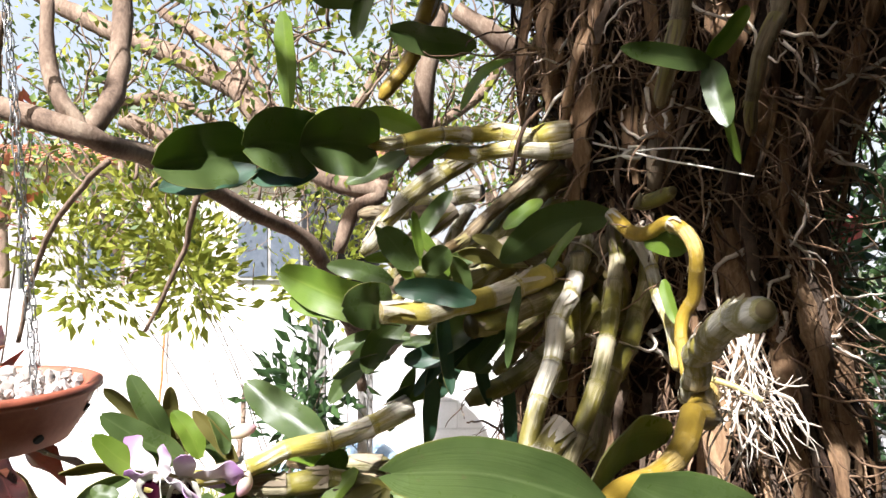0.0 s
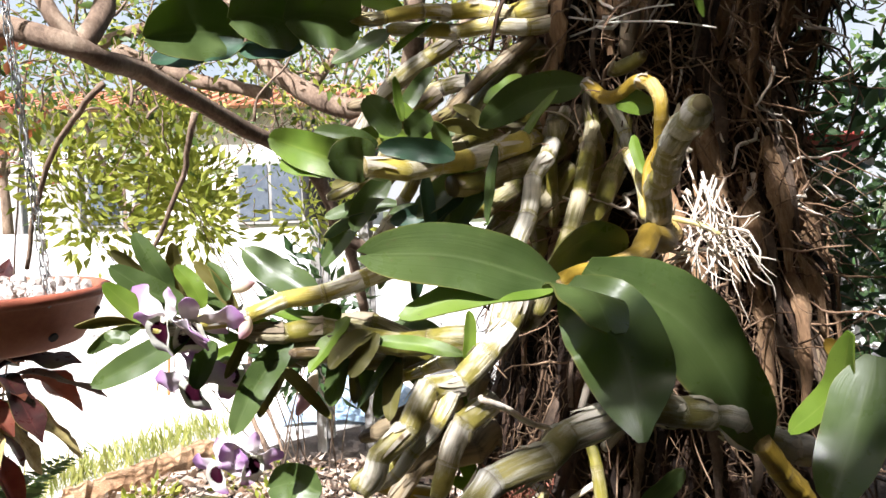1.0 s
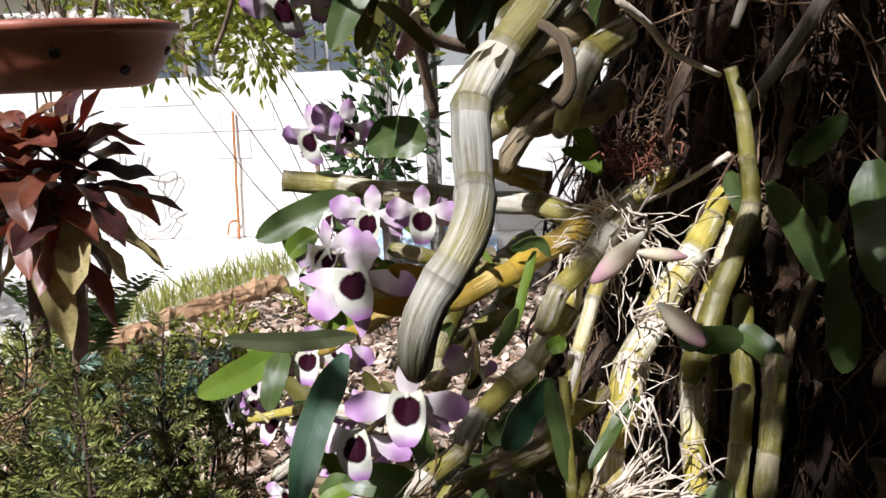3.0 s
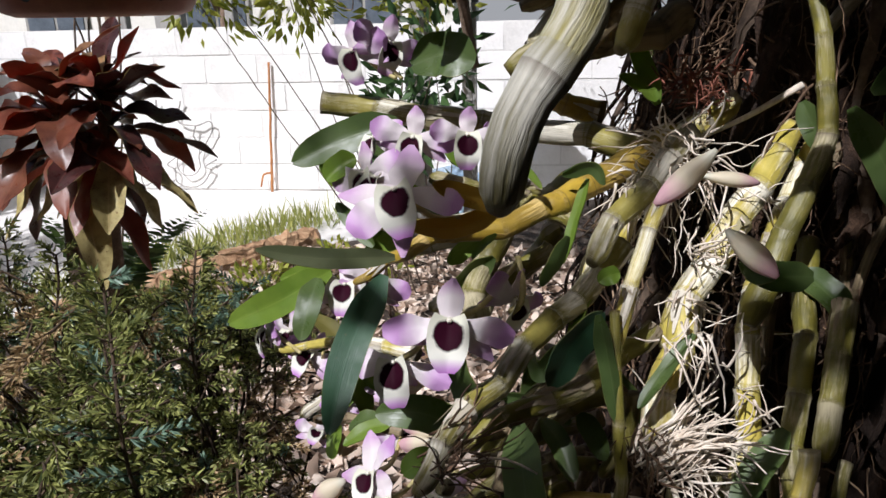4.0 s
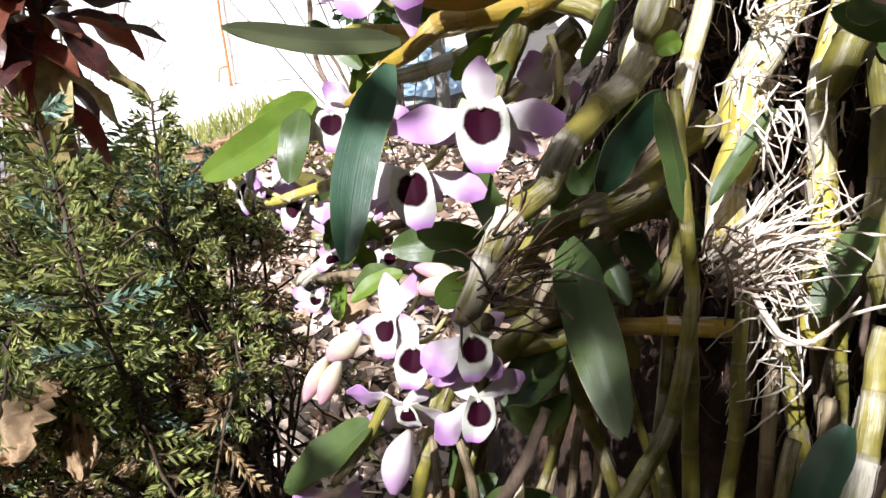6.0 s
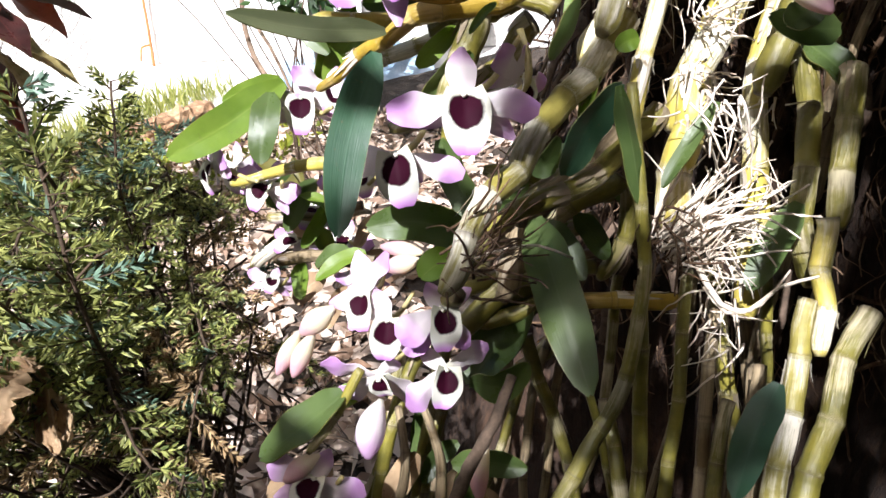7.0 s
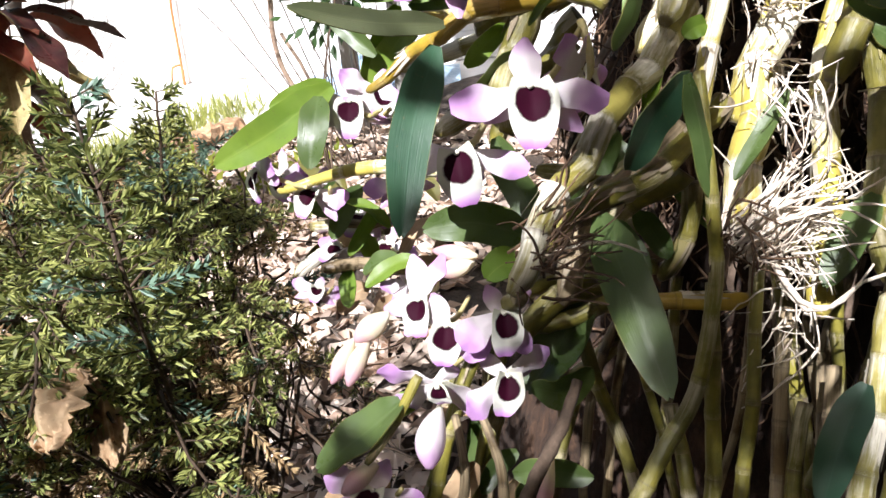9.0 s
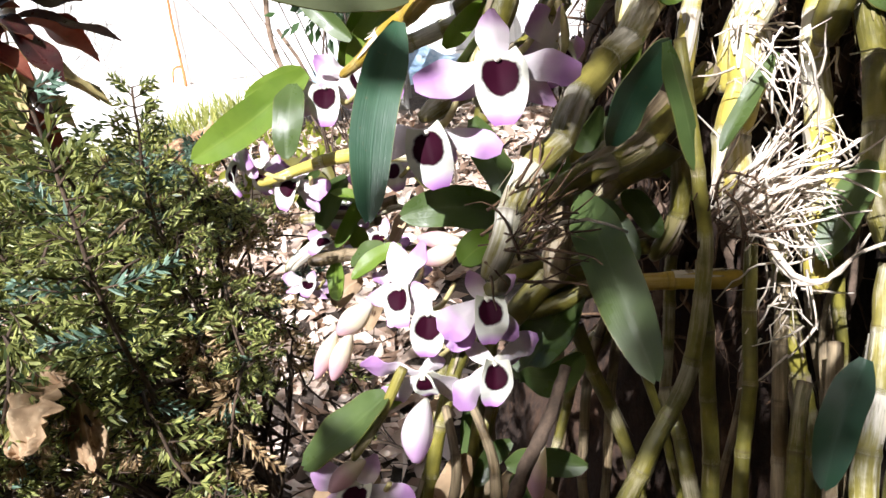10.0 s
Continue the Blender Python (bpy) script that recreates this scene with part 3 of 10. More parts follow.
def flower(plant, at, facing, up, size, seed=0, form=OPEN_FLOWER, stalk=None, lip=1.0):
    """One flower round its throat: sepals and petals at their angles round the face, a cupped lip with a dark throat, a column and its stalk."""
    rng = np.random.default_rng(seed)
    n = np.array(facing, dtype=float)
    n /= np.linalg.norm(n)
    u = np.array(up, dtype=float)
    u -= n * np.dot(u, n)
    u /= np.linalg.norm(u)
    r = np.cross(u, n)
    o = np.array(at, dtype=float) + u * size * 0.28 - n * size * 0.12
    hub = mesh_object("flower", *(tube_data(np.array([o - n * size * 0.16, o - n * size * 0.05, o + n * size * 0.02]), np.array([0.05, 0.09, 0.05]) * size, 8)[:2]), M_COLUMN, plant, "white and mauve flower with a maroon throat", np.zeros((24, 2)))
    t = np.linspace(0, 1, 15)
    for k, (name, deg, length, width) in enumerate(form):
        broad = name == "petal"
        a = radians(deg) + rng.normal(0, 0.03)
        d = r * math.cos(a) + u * math.sin(a)
        side = np.cross(n, d)
        tw = rng.normal(0, 0.20)
        side = side * math.cos(tw) + n * math.sin(tw)
        L = length * size
        curl = rng.uniform(-0.5, 0.35)
        back = 0.0 if broad else (0.05 if name == "dorsal_sepal" else 0.18)
        bend = np.cross(d, n) * rng.normal(0, 0.07)
        line = o[None] + d[None] * (L * t * (1 - 0.08 * abs(curl) * t))[:, None] + n[None] * (size * (-back * np.sin(t * 1.5) + curl * 0.24 * t ** 2 - 0.03))[:, None] + bend[None] * (L * t ** 2)[:, None]
        if broad:
            half = np.interp(t, (0, 0.15, 0.4, 0.62, 0.8, 0.92, 1.0), (0.26, 0.34, 0.68, 0.95, 0.98, 0.70, 0.22))
        else:
            half = np.interp(t, (0, 0.15, 0.4, 0.65, 0.85, 1.0), (0.48, 0.66, 0.95, 0.92, 0.58, 0.10))
        half = np.convolve(np.pad(half, 1, "edge"), (0.25, 0.5, 0.25), "valid") * width * size / 2
        sheet(name, line, side, half, 0.16 if broad else 0.24, M_PETAL if broad else M_SEPAL, hub, "", 0.0005, 9, 0.24 if broad else 0.12, seed + 7 * k)
    # lip: rolled up at its base, opening to an oval blade
    t = np.linspace(0, 1, 20)
    line = o[None] + n[None] * (size * lip * (0.15 * np.sin(t * 2.6)))[:, None] - u[None] * (size * lip * (0.76 * t - 0.05))[:, None]
    half = size * lip * 0.30 * np.clip(np.sin(np.pi * (0.20 + 0.75 * t)), 0.05, 1) ** 0.55
    cup = 0.55 * (1 - t) ** 1.4 + 0.14
    sheet("lip", line, -r, half, cup, M_LIP, hub, "white lip with a dark maroon throat", 0.0005, 13, 0.07, seed)
    col = spline([o - n * size * 0.03 + u * size * 0.03, o + n * size * 0.06 + u * size * 0.02, o + n * size * 0.10 + u * size * 0.005], size * 0.04)
    v, f, uv, _ = tube_data(col, np.linspace(0.035, 0.04, len(col)) * size, 8)
    mesh_object("column", v, f, M_COLUMN, hub, "", uv)
    if stalk is not None:
        e = np.array(stalk, dtype=float)
        q = spline([o - n * size * 0.1, (o - n * size * 0.45 + e) / 2 - np.array((0, 0, 0.15)) * size, e], 0.003)
        v, f, uv, _ = tube_data(q, np.linspace(0.0022, 0.0015, len(q)), 7)
        mesh_object("stalk", v, f, M_STALK, hub, "", uv)
    return hub


def root_line(rng, start, way, length, wander, pull=(0, 0, 0), step=0.006):
    p = np.array(start, dtype=float)
    d = np.array(way, dtype=float)
    d /= np.linalg.norm(d) + 1e-9
    out = [p.copy()]
    for _ in range(max(3, int(length / step))):
        d = d + rng.normal(0, wander, 3) + np.array(pull)
        d /= np.linalg.norm(d)
        p = p + d * step
        out.append(p.copy())
    return np.array(out)


def root_burst(plant, at, way, count, length, spread, material, name="root_tuft", r=0.0011, seed=0, label=""):
    """A tuft of thin bent roots that spring from one place."""
    rng = np.random.default_rng(seed)
    lines = []
    for _ in range(int(count * 1.5)):
        d = np.array(way, dtype=float) + rng.normal(0, spread, 3)
        lines.append((root_line(rng, np.array(at) + rng.normal(0, 0.008, 3), d, length * rng.uniform(0.35, 1.15), 0.15, (0, 0, -0.02), 0.005), rng.uniform(0.5, 1.3)))
    return many_tubes(name, lines, r * 0.75, r * 0.35, material, plant, label)

def root_veil(plant, points, count, length, reach, material, seed, r=0.0011, label="pale thin roots clinging to the canes"):
    """Thin roots that spring all along a cane and hang over it."""
    rng = np.random.default_rng(seed)
    line, out = spline(points, 0.004), []
    for _ in range(count):
        p = line[rng.integers(0, len(line))] + rng.normal(0, 0.006, 3) + np.array((0, -reach, 0))
        way = np.array((rng.normal(0.1, 0.8), rng.normal(-0.35, 0.4), rng.normal(-0.3, 0.8)))
        out.append((root_line(rng, p, way, length * rng.uniform(0.3, 1.2), 0.20, (0, 0.01, -0.05), 0.005), rng.uniform(0.5, 1.4)))
    return tagged(many_tubes("root_veil", out, r * 0.8, r * 0.35, material, plant, label), kind="stuff")


# ---------------------------------------------------------------- the setting
def grid_sheet(name, x0, x1, y0, y1, nx, ny, height, material, parent=None, label=""):
    xs, ys = np.linspace(x0, x1, nx), np.linspace(y0, y1, ny)
    v = [(x, y, height(x, y)) for y in ys for x in xs]
    f = [(j * nx + i, j * nx + i + 1, (j + 1) * nx + i + 1, (j + 1) * nx + i) for j in range(ny - 1) for i in range(nx - 1)]
    return mesh_object(name, v, f, material, parent, label)


def box(cx, cy, cz, sx, sy, sz, bevel=0.0, jitter=0.0, seed=0):
    bm = bmesh.new()
    bmesh.ops.create_cube(bm, size=1)
    rng = random.Random(seed)
    for v in bm.verts:
        v.co = Vector((cx + v.co.x * sx, cy + v.co.y * sy, cz + v.co.z * sz)) + Vector([rng.uniform(-jitter, jitter) for _ in range(3)])
    if bevel:
        bmesh.ops.bevel(bm, geom=bm.edges[:], offset=bevel, segments=2, affect="EDGES")
    return bm


ground = grid_sheet("ground", -60, 60, -40, 90, 60, 60, lambda x, y: -0.012, M_TURF)
tagged(ground, "dull green and brown turf reaching into the distance", "ground", kind="structure")
yard = grid_sheet("pavement", -4.6, 4.5, -3.6, 5.3, 40, 40, lambda x, y: -0.004, M_CONCRETE)
tagged(yard, "pale sunlit concrete yard in front of the wall", "pavement", kind="structure")


def bed_height(x, y):
    edge = min(1.0, max(0.0, (min(2.55 + 1.49 * (x + 2.2), 3.88 + 0.72 * (x + 1.33)) - y) / 0.35)) if x < 0.4 else min(1.0, max(0.0, (5.2 - y) / 0.35))
    return -0.02 + edge * (0.07 + 0.05 * noise.noise(Vector((x * 2.3, y * 2.3, 0))) + 0.02 * noise.noise(Vector((x * 9, y * 9, 3))))


bed = grid_sheet("garden_bed", -3.4, 4.5, -3.4, 5.4, 90, 100, bed_height, M_SOIL)
tagged(bed, "dark mulched soil bed under the tree", "garden bed", kind="structure")

# ---------------------------------------------------------------- block wall behind the yard
wall = thing("wall_north", "low whitewashed concrete block wall behind the yard", "wall", kind="structure")
WALL_Y, ROW, BLOCK = 5.2, 0.2, 0.4
part("mortar_core", box(-0.5, WALL_Y + 0.11, 0.6, 9.0, 0.192, 1.2), M_MORTAR, wall, "grey mortar")


# ---------------------------------------------------------------- the tree with orchids
tree = thing("orchid_tree", "brown tree trunk wrapped in fibrous bark and roots", "tree")


def trunk_axis(z):
    return np.array((0.235 + 0.25 * max(0.0, min(z, 2.0) - 1.55) + 0.01 * math.sin(z * 2.1), 0.75 + 0.26 * max(0.0, 1.25 - z), z))


def trunk_radius(z):
    return 0.132 + 0.30 * max(0.0, min(z, 2.0) - 1.55) + 0.08 * max(0.0, 1.6 - z) + 0.15 * max(0.0, 1.2 - z) + 0.006 * math.sin(z * 7)


def trunk_surface(z, a, lift=0.0):
    r = trunk_radius(z) * (1 + 0.10 * noise.noise(Vector((math.cos(a) * 1.6, math.sin(a) * 1.6, z * 2.2)))) + lift
    c = trunk_axis(z)
    return np.array((c[0] + r * math.cos(a), c[1] + r * math.sin(a), z))


rows, sides = 260, 120
TV = []
for i in range(rows):
    z = -0.05 + 3.15 * i / (rows - 1)
    for k in range(sides):
        a = 2 * math.pi * k / sides
        f = noise.fractal(Vector((math.cos(a) * 5, math.sin(a) * 5, z * 4.5)), 0.8, 2.2, 4)
        g = abs(noise.noise(Vector((math.cos(a) * 11, math.sin(a) * 11, z * 6))))
        TV.append(trunk_surface(z, a, 0.010 * f - 0.014 * (1 - g) ** 3))
TF = [(i * sides + k, i * sides + (k + 1) % sides, (i + 1) * sides + (k + 1) % sides, (i + 1) * sides + k) for i in range(rows - 1) for k in range(sides)]
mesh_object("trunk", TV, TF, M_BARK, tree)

rng = np.random.default_rng(7)
# hanging bark strips and matted roots over the bark
fibres = []
for _ in range(2400):
    z, a = rng.uniform(0.7, 2.0), rng.uniform(math.pi * 0.95, math.pi * 2.05)
    p = trunk_surface(z, a, 0.004)
    out_ = np.array((math.cos(a), math.sin(a), 0))
    way = np.array((rng.normal(0, 0.35), rng.normal(0, 0.2), -1.0 if rng.random() < 0.7 else 0.6)) + out_ * rng.uniform(0.0, 0.35)
    line = root_line(rng, p, way, rng.uniform(0.03, 0.11), 0.20, (0, 0, -0.03))
    c = np.array([trunk_axis(q[2])[:2] for q in line])
    d = line[:, :2] - c
    dist = np.linalg.norm(d, axis=1)
    need = np.array([trunk_radius(q[2]) for q in line]) * 1.03
    line[:, :2] = c + d * (np.maximum(dist, need) / dist)[:, None]
    fibres.append((line, rng.uniform(0.5, 1.7)))
tagged(many_tubes("root_mat", fibres[:1350], 0.0010, 0.0005, M_ROOT_DARK, tree, "matted brown root fibres"), kind="stuff")
tagged(many_tubes("root_mat", fibres[1350:], 0.0009, 0.0005, M_ROOT_TAN, tree, "pale dry root fibres"), kind="stuff")
tan_lines = []
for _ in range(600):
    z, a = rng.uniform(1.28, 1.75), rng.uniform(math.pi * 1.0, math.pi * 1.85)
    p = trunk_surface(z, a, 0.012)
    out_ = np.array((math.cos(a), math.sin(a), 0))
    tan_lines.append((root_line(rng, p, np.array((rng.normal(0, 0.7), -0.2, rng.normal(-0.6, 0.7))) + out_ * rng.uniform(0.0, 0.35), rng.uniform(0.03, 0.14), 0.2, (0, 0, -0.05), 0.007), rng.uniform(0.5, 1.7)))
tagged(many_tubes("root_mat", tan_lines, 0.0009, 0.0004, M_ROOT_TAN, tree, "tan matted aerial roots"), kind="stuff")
for k in range(44):
    z, a = rng.uniform(0.75, 1.95), rng.uniform(math.pi * 1.0, math.pi * 1.95)
    p = trunk_surface(z, a, 0.006)
    ends = [p]
    for j in range(1, 4):
        zz = z - j * rng.uniform(0.03, 0.07)
        a += rng.normal(0, 0.14)
        ends.append(trunk_surface(zz, a, rng.uniform(0.004, 0.02)))
    tube("root", ends, rng.uniform(0.0018, 0.0042), 0.0012, M_ROOT_DARK if rng.random() < 0.9 else M_CANE_B, tree, "", 6, 0.008, 0.0012, k)
for k in range(420):
    z, a = rng.uniform(0.8, 2.05), rng.uniform(math.pi * 0.98, math.pi * 2.0)
    p, q = trunk_surface(z, a, 0.008), trunk_surface(z - rng.uniform(0.04, 0.12), a + rng.normal(0, 0.06), rng.uniform(0.008, 0.03))
    m_ = (p + q) / 2 + np.array((math.cos(a), math.sin(a), 0)) * rng.uniform(0.004, 0.014)
    w = rng.uniform(0.004, 0.020)
    line = spline([p, m_, q], 0.012)
    half = np.full(len(line), w / 2) * np.linspace(1, 0.35, len(line)) * rng.uniform(0.7, 1.2, len(line))
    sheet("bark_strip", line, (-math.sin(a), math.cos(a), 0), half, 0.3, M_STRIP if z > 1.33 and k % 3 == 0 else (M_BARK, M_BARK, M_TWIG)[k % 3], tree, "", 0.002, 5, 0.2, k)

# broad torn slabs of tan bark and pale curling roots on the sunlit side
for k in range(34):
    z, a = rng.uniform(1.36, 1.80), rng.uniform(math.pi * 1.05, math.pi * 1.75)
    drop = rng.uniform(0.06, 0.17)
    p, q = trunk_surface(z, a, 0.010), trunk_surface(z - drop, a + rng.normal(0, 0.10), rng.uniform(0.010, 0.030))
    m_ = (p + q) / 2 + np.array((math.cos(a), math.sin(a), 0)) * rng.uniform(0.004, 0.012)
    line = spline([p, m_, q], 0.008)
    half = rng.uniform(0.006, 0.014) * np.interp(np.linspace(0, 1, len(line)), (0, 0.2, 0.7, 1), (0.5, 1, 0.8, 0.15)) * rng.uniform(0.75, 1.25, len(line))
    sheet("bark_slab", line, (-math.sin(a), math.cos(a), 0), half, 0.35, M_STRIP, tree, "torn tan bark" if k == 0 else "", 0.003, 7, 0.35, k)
curls = []
for _ in range(70):
    z, a = rng.uniform(1.40, 1.72), rng.uniform(math.pi * 1.15, math.pi * 1.8)
    out_ = np.array((math.cos(a), math.sin(a), 0))
    curls.append((root_line(rng, trunk_surface(z, a, 0.014), out_ * 0.35 + np.array((rng.normal(0, 0.8), 0, -0.7)), rng.uniform(0.03, 0.11), 0.30, (0, 0, -0.03), 0.006), rng.uniform(0.6, 1.6)))
tagged(many_tubes("root_mat", curls, 0.0016, 0.0007, M_ROOT, tree, "pale curling aerial roots", 5), kind="stuff")

fuzz_lines = []
for _ in range(4200):
    z, a = rng.uniform(0.95, 2.0), rng.uniform(math.pi * 1.0, math.pi * 1.86)
    p = trunk_surface(z, a, 0.002)
    out_ = np.array((math.cos(a), math.sin(a), 0))
    fuzz_lines.append((root_line(rng, p, out_ * rng.uniform(0.1, 0.6) + rng.normal(0, 0.7, 3), rng.uniform(0.012, 0.045), 0.34, (0, 0, -0.05), 0.005), rng.uniform(0.5, 1.5)))
tagged(many_tubes("bark_fuzz", fuzz_lines[:2200], 0.0006, 0.0003, M_ROOT_DARK, tree, "shaggy brown bark fibres"), kind="stuff")
tagged(many_tubes("bark_fuzz", fuzz_lines[2200:], 0.0007, 0.0003, M_ROOT_TAN, tree, "tan bark fibres"), kind="stuff")


# ---------------------------------------------------------------- leaf masses
def leaf_mass(name, centres, ways, sizes, material, parent, label="", slim=0.42):
    """Many small folded leaves as one mesh: six corners each."""
    c, w = np.asarray(centres), np.asarray(ways)
    w = w / (np.linalg.norm(w, axis=1)[:, None] + 1e-9)
    g = np.random.default_rng(len(c))
    ref = g.normal(0, 1, c.shape)
    s = np.cross(w, ref)
    s /= np.linalg.norm(s, axis=1)[:, None] + 1e-9
    n = np.cross(s, w)
    L = np.asarray(sizes)[:, None]
    h = L * slim / 2
    pts = np.stack([c, c + w * L * 0.4 + s * h + n * h * 0.35, c + w * L * 0.45, c + w * L * 0.4 - s * h + n * h * 0.35, c + w * L - n * h * 0.3], 1)
    v = pts.reshape(-1, 3)
    f = []
    for i in range(len(c)):
        o = i * 5
        f += [(o, o + 1, o + 2), (o, o + 2, o + 3), (o + 1, o + 4, o + 2), (o + 2, o + 4, o + 3)]
    return mesh_object(name, v, f, material, parent, label)


def clumps(g, centre, spread, count, per, clump, size):
    """Leaf centres, ways and sizes in uneven clumps."""
    cs = np.asarray(centre) + g.normal(0, 1, (count, 3)) * np.asarray(spread)
    C, Wy, S = [], [], []
    for q in cs:
        k = g.integers(int(per * 0.5), int(per * 1.5))
        d = g.normal(0, 1, (k, 3))
        C.append(q + d * clump)
        Wy.append(d + np.array((0, 0, -0.4)))
        S.append(size * g.uniform(0.6, 1.3, k))
    return np.concatenate(C), np.concatenate(Wy), np.concatenate(S), cs


g = np.random.default_rng(21)
# Unseen crown, added overhead to place shade and sun flecks.
crown_c = g.uniform((-2.6, -3.0, 2.1), (3.4, 1.5, 3.8), (2100, 3))


def in_gap(x, z):
    """Openings cut in the unseen crown to drop sun on flowers, stems and juniper."""
    wave = 0.03 * noise.noise(Vector((x * 9, z * 9, 5.0)))
    fleck = noise.noise(Vector((x * 11, z * 11, 8.0)))
    if x < -0.24:
        return 0.45 < z < 1.25 and x > -1.3 and fleck > -0.02
    if 0.74 < z < 0.97 and abs(x - 0.128 - 0.13 * max(0.0, z - 0.85)) < 0.020:
        return True
    if abs(x - 0.165 - 0.5 * wave) < 0.018 and 0.62 < z < 0.80:
        return True
    if 0.15 < x < 0.42 and 1.30 < z < 1.60:
        return fleck > 0.2 or math.hypot((x - 0.215) / 1.3, z - 1.38) < 0.035
    if math.hypot(x + 0.02, z - 1.315) < 0.035 or (-0.24 < x < -0.08 and 1.18 < z < 1.45 and fleck > -0.25):
        return True
    u, v = (x - 0.18) * 0.79 - (z - 1.153) * 0.61, (x - 0.18) * 0.61 + (z - 1.153) * 0.79
    if (0.01 < u < 0.105 and -0.002 < v < 0.018) or (0.10 < x < 0.185 and abs(z - 1.146) < 0.016) or (0.99 < z < 1.09 and abs(x - 0.303 - 0.23 * (z - 1.04)) < 0.013):
        return True
    if not 0.70 + wave < z < 1.33 + wave:
        return False
    if -0.05 < x < 0.03 and z < 0.872:
        return False
    if -0.02 < x < 0.045 and z > (0.945 if x < 0.0 else 0.87):
        return False
    if x < 0.015:
        return fleck > -0.22
    if z < (0.885 if x < 0.05 else 0.85):
        return False
    if x < 0.108 + 0.7 * wave:
        return True
    return math.hypot((x - 0.18) / 1.6, z - 1.118) < 0.018


def crown_cover(q):
    """Thick over the trunk and to its right, thin and full of holes to the left."""
    if q[0] < 0.3 and q[1] > 0.25:
        return 0.0
    s = (0.5 - q[1]) / 0.60
    x, z = q[0] + 0.30 * s, q[2] - 0.74 * s
    hole = noise.noise(Vector((x * 3.1, z * 3.1, 2.0)))
    if in_gap(x, z):
        return 0.05
    if -1.2 < x < -0.24 and 0.45 < z < 1.25:
        return 0.6
    if -0.20 < x < 0.27 and 0.70 < z < 1.33:
        return 0.8
    if -0.38 < x < -0.10 and 1.22 < z < 1.5:
        return 0.01
    if z > 1.7 and x < -0.35:
        return 0.04
    if z > 1.3 and -0.10 < x < 0.15:
        return 0.85
    if z > 1.3 and x >= 0.15:
        return (0.3 if hole > 0.15 else 0.02) if z < 1.58 else (0.95 if hole > -0.3 else 0.2)
    if x > (0.11 if z > 1.0 else 0.03) + 0.03 * hole:
        return 0.95
    if z > 1.42:
        return 0.40 if hole > 0.12 else 0.03
    return 0.26 if x > -0.28 and hole > 0.2 else (0.55 if noise.noise(Vector((x * 6.5, z * 6.5, 4.0))) > 0.2 else 0.002)


keep = np.array([g.random() < crown_cover(q) for q in crown_c])
crown_c = crown_c[keep]
C_, W_, S_ = [], [], []


def shades_gap(p):
    s = (0.5 - p[1]) / 0.60
    x, z = p[0] + 0.30 * s, p[2] - 0.74 * s
    return in_gap(x, z)


for q in crown_c:
    d = g.normal(0, 1, (40, 3))
    d = d[[not any(shades_gap(q + e * 0.11 + e / np.linalg.norm(e) * r) for r in (0.0, 0.045)) for e in d]]
    C_.append(q + d * 0.11), W_.append(d), S_.append(0.075 * g.uniform(0.6, 1.3, len(d)))
tagged(leaf_mass("crown", np.concatenate(C_), np.concatenate(W_), np.concatenate(S_), M_CANOPY, tree, "dark green leafy crown added out of view to shape the shade", 0.5), kind="stuff")
for k in range(9):
    a = 2 * math.pi * k / 9 + 0.4
    tube("limb", [trunk_axis(2.2 + 0.09 * k), trunk_axis(2.6 + 0.05 * k) + np.array((math.cos(a) * 0.6, math.sin(a) * 0.6, 0)), trunk_axis(3.0) + np.array((math.cos(a) * 1.5, math.sin(a) * 1.3, 0.2))], 0.06, 0.012, M_BARK, tree, "", 8, 0.08, 0.006, k)
# crooked limb that leaves the trunk to the left
tube("limb", [(0.15, 0.68, 1.75), (0.05, 0.74, 1.80), (-0.03, 0.9, 1.88), (-0.15, 1.3, 2.05), (-0.3, 1.8, 2.4)], 0.04, 0.02, M_BARK, tree, "", 10, 0.03, 0.004, 3)

# ---------------------------------------------------------------- pale branched tree beyond the trunk
grey = thing("branching_tree", "pale brown tree with crooked bare limbs and sparse leaves", "tree")


def limb(points, r0, r1, seed):
    return tube("limb", points, r0, r1, M_BRANCH, grey, "", 9, 0.03, 0.004, seed, 0.06)
limb([(-0.032, 1.886, 1.251), (-0.221, 1.736, 1.325), (-0.286, 1.610, 1.502), (-0.364, 1.490, 1.563), (-0.489, 1.241, 1.651), (-0.534, 1.091, 1.670), (-0.637, 1.091, 1.706), (-0.792, 1.140, 1.744)], 0.0164, 0.0180, 1)
limb([(-0.534, 1.091, 1.666), (-0.577, 1.092, 1.723), (-0.609, 1.113, 1.789), (-0.630, 1.146, 1.905)], 0.0147, 0.0099, 2)
limb([(-0.543, 1.091, 1.670), (-0.531, 1.143, 1.724), (-0.539, 1.195, 1.810), (-0.557, 1.249, 1.961)], 0.0173, 0.0167, 3)
limb([(-0.498, 1.997, 1.855), (-0.605, 2.099, 1.965), (-0.805, 2.199, 2.084), (-1.076, 2.300, 2.204), (-1.385, 2.400, 2.370)], 0.0345, 0.0282, 4)
limb([(-0.147, 1.895, 1.654), (-0.296, 1.895, 1.685), (-0.499, 1.996, 1.839), (-0.650, 2.201, 2.083), (-0.895, 2.303, 2.257)], 0.0298, 0.0180, 5)
limb([(-0.479, 2.197, 1.857), (-0.590, 2.301, 2.056), (-0.689, 2.407, 2.307)], 0.0138, 0.0094, 6)
limb([(-0.162, 1.895, 1.654), (-0.237, 1.893, 1.595), (-0.275, 1.890, 1.491)], 0.0298, 0.0164, 7)
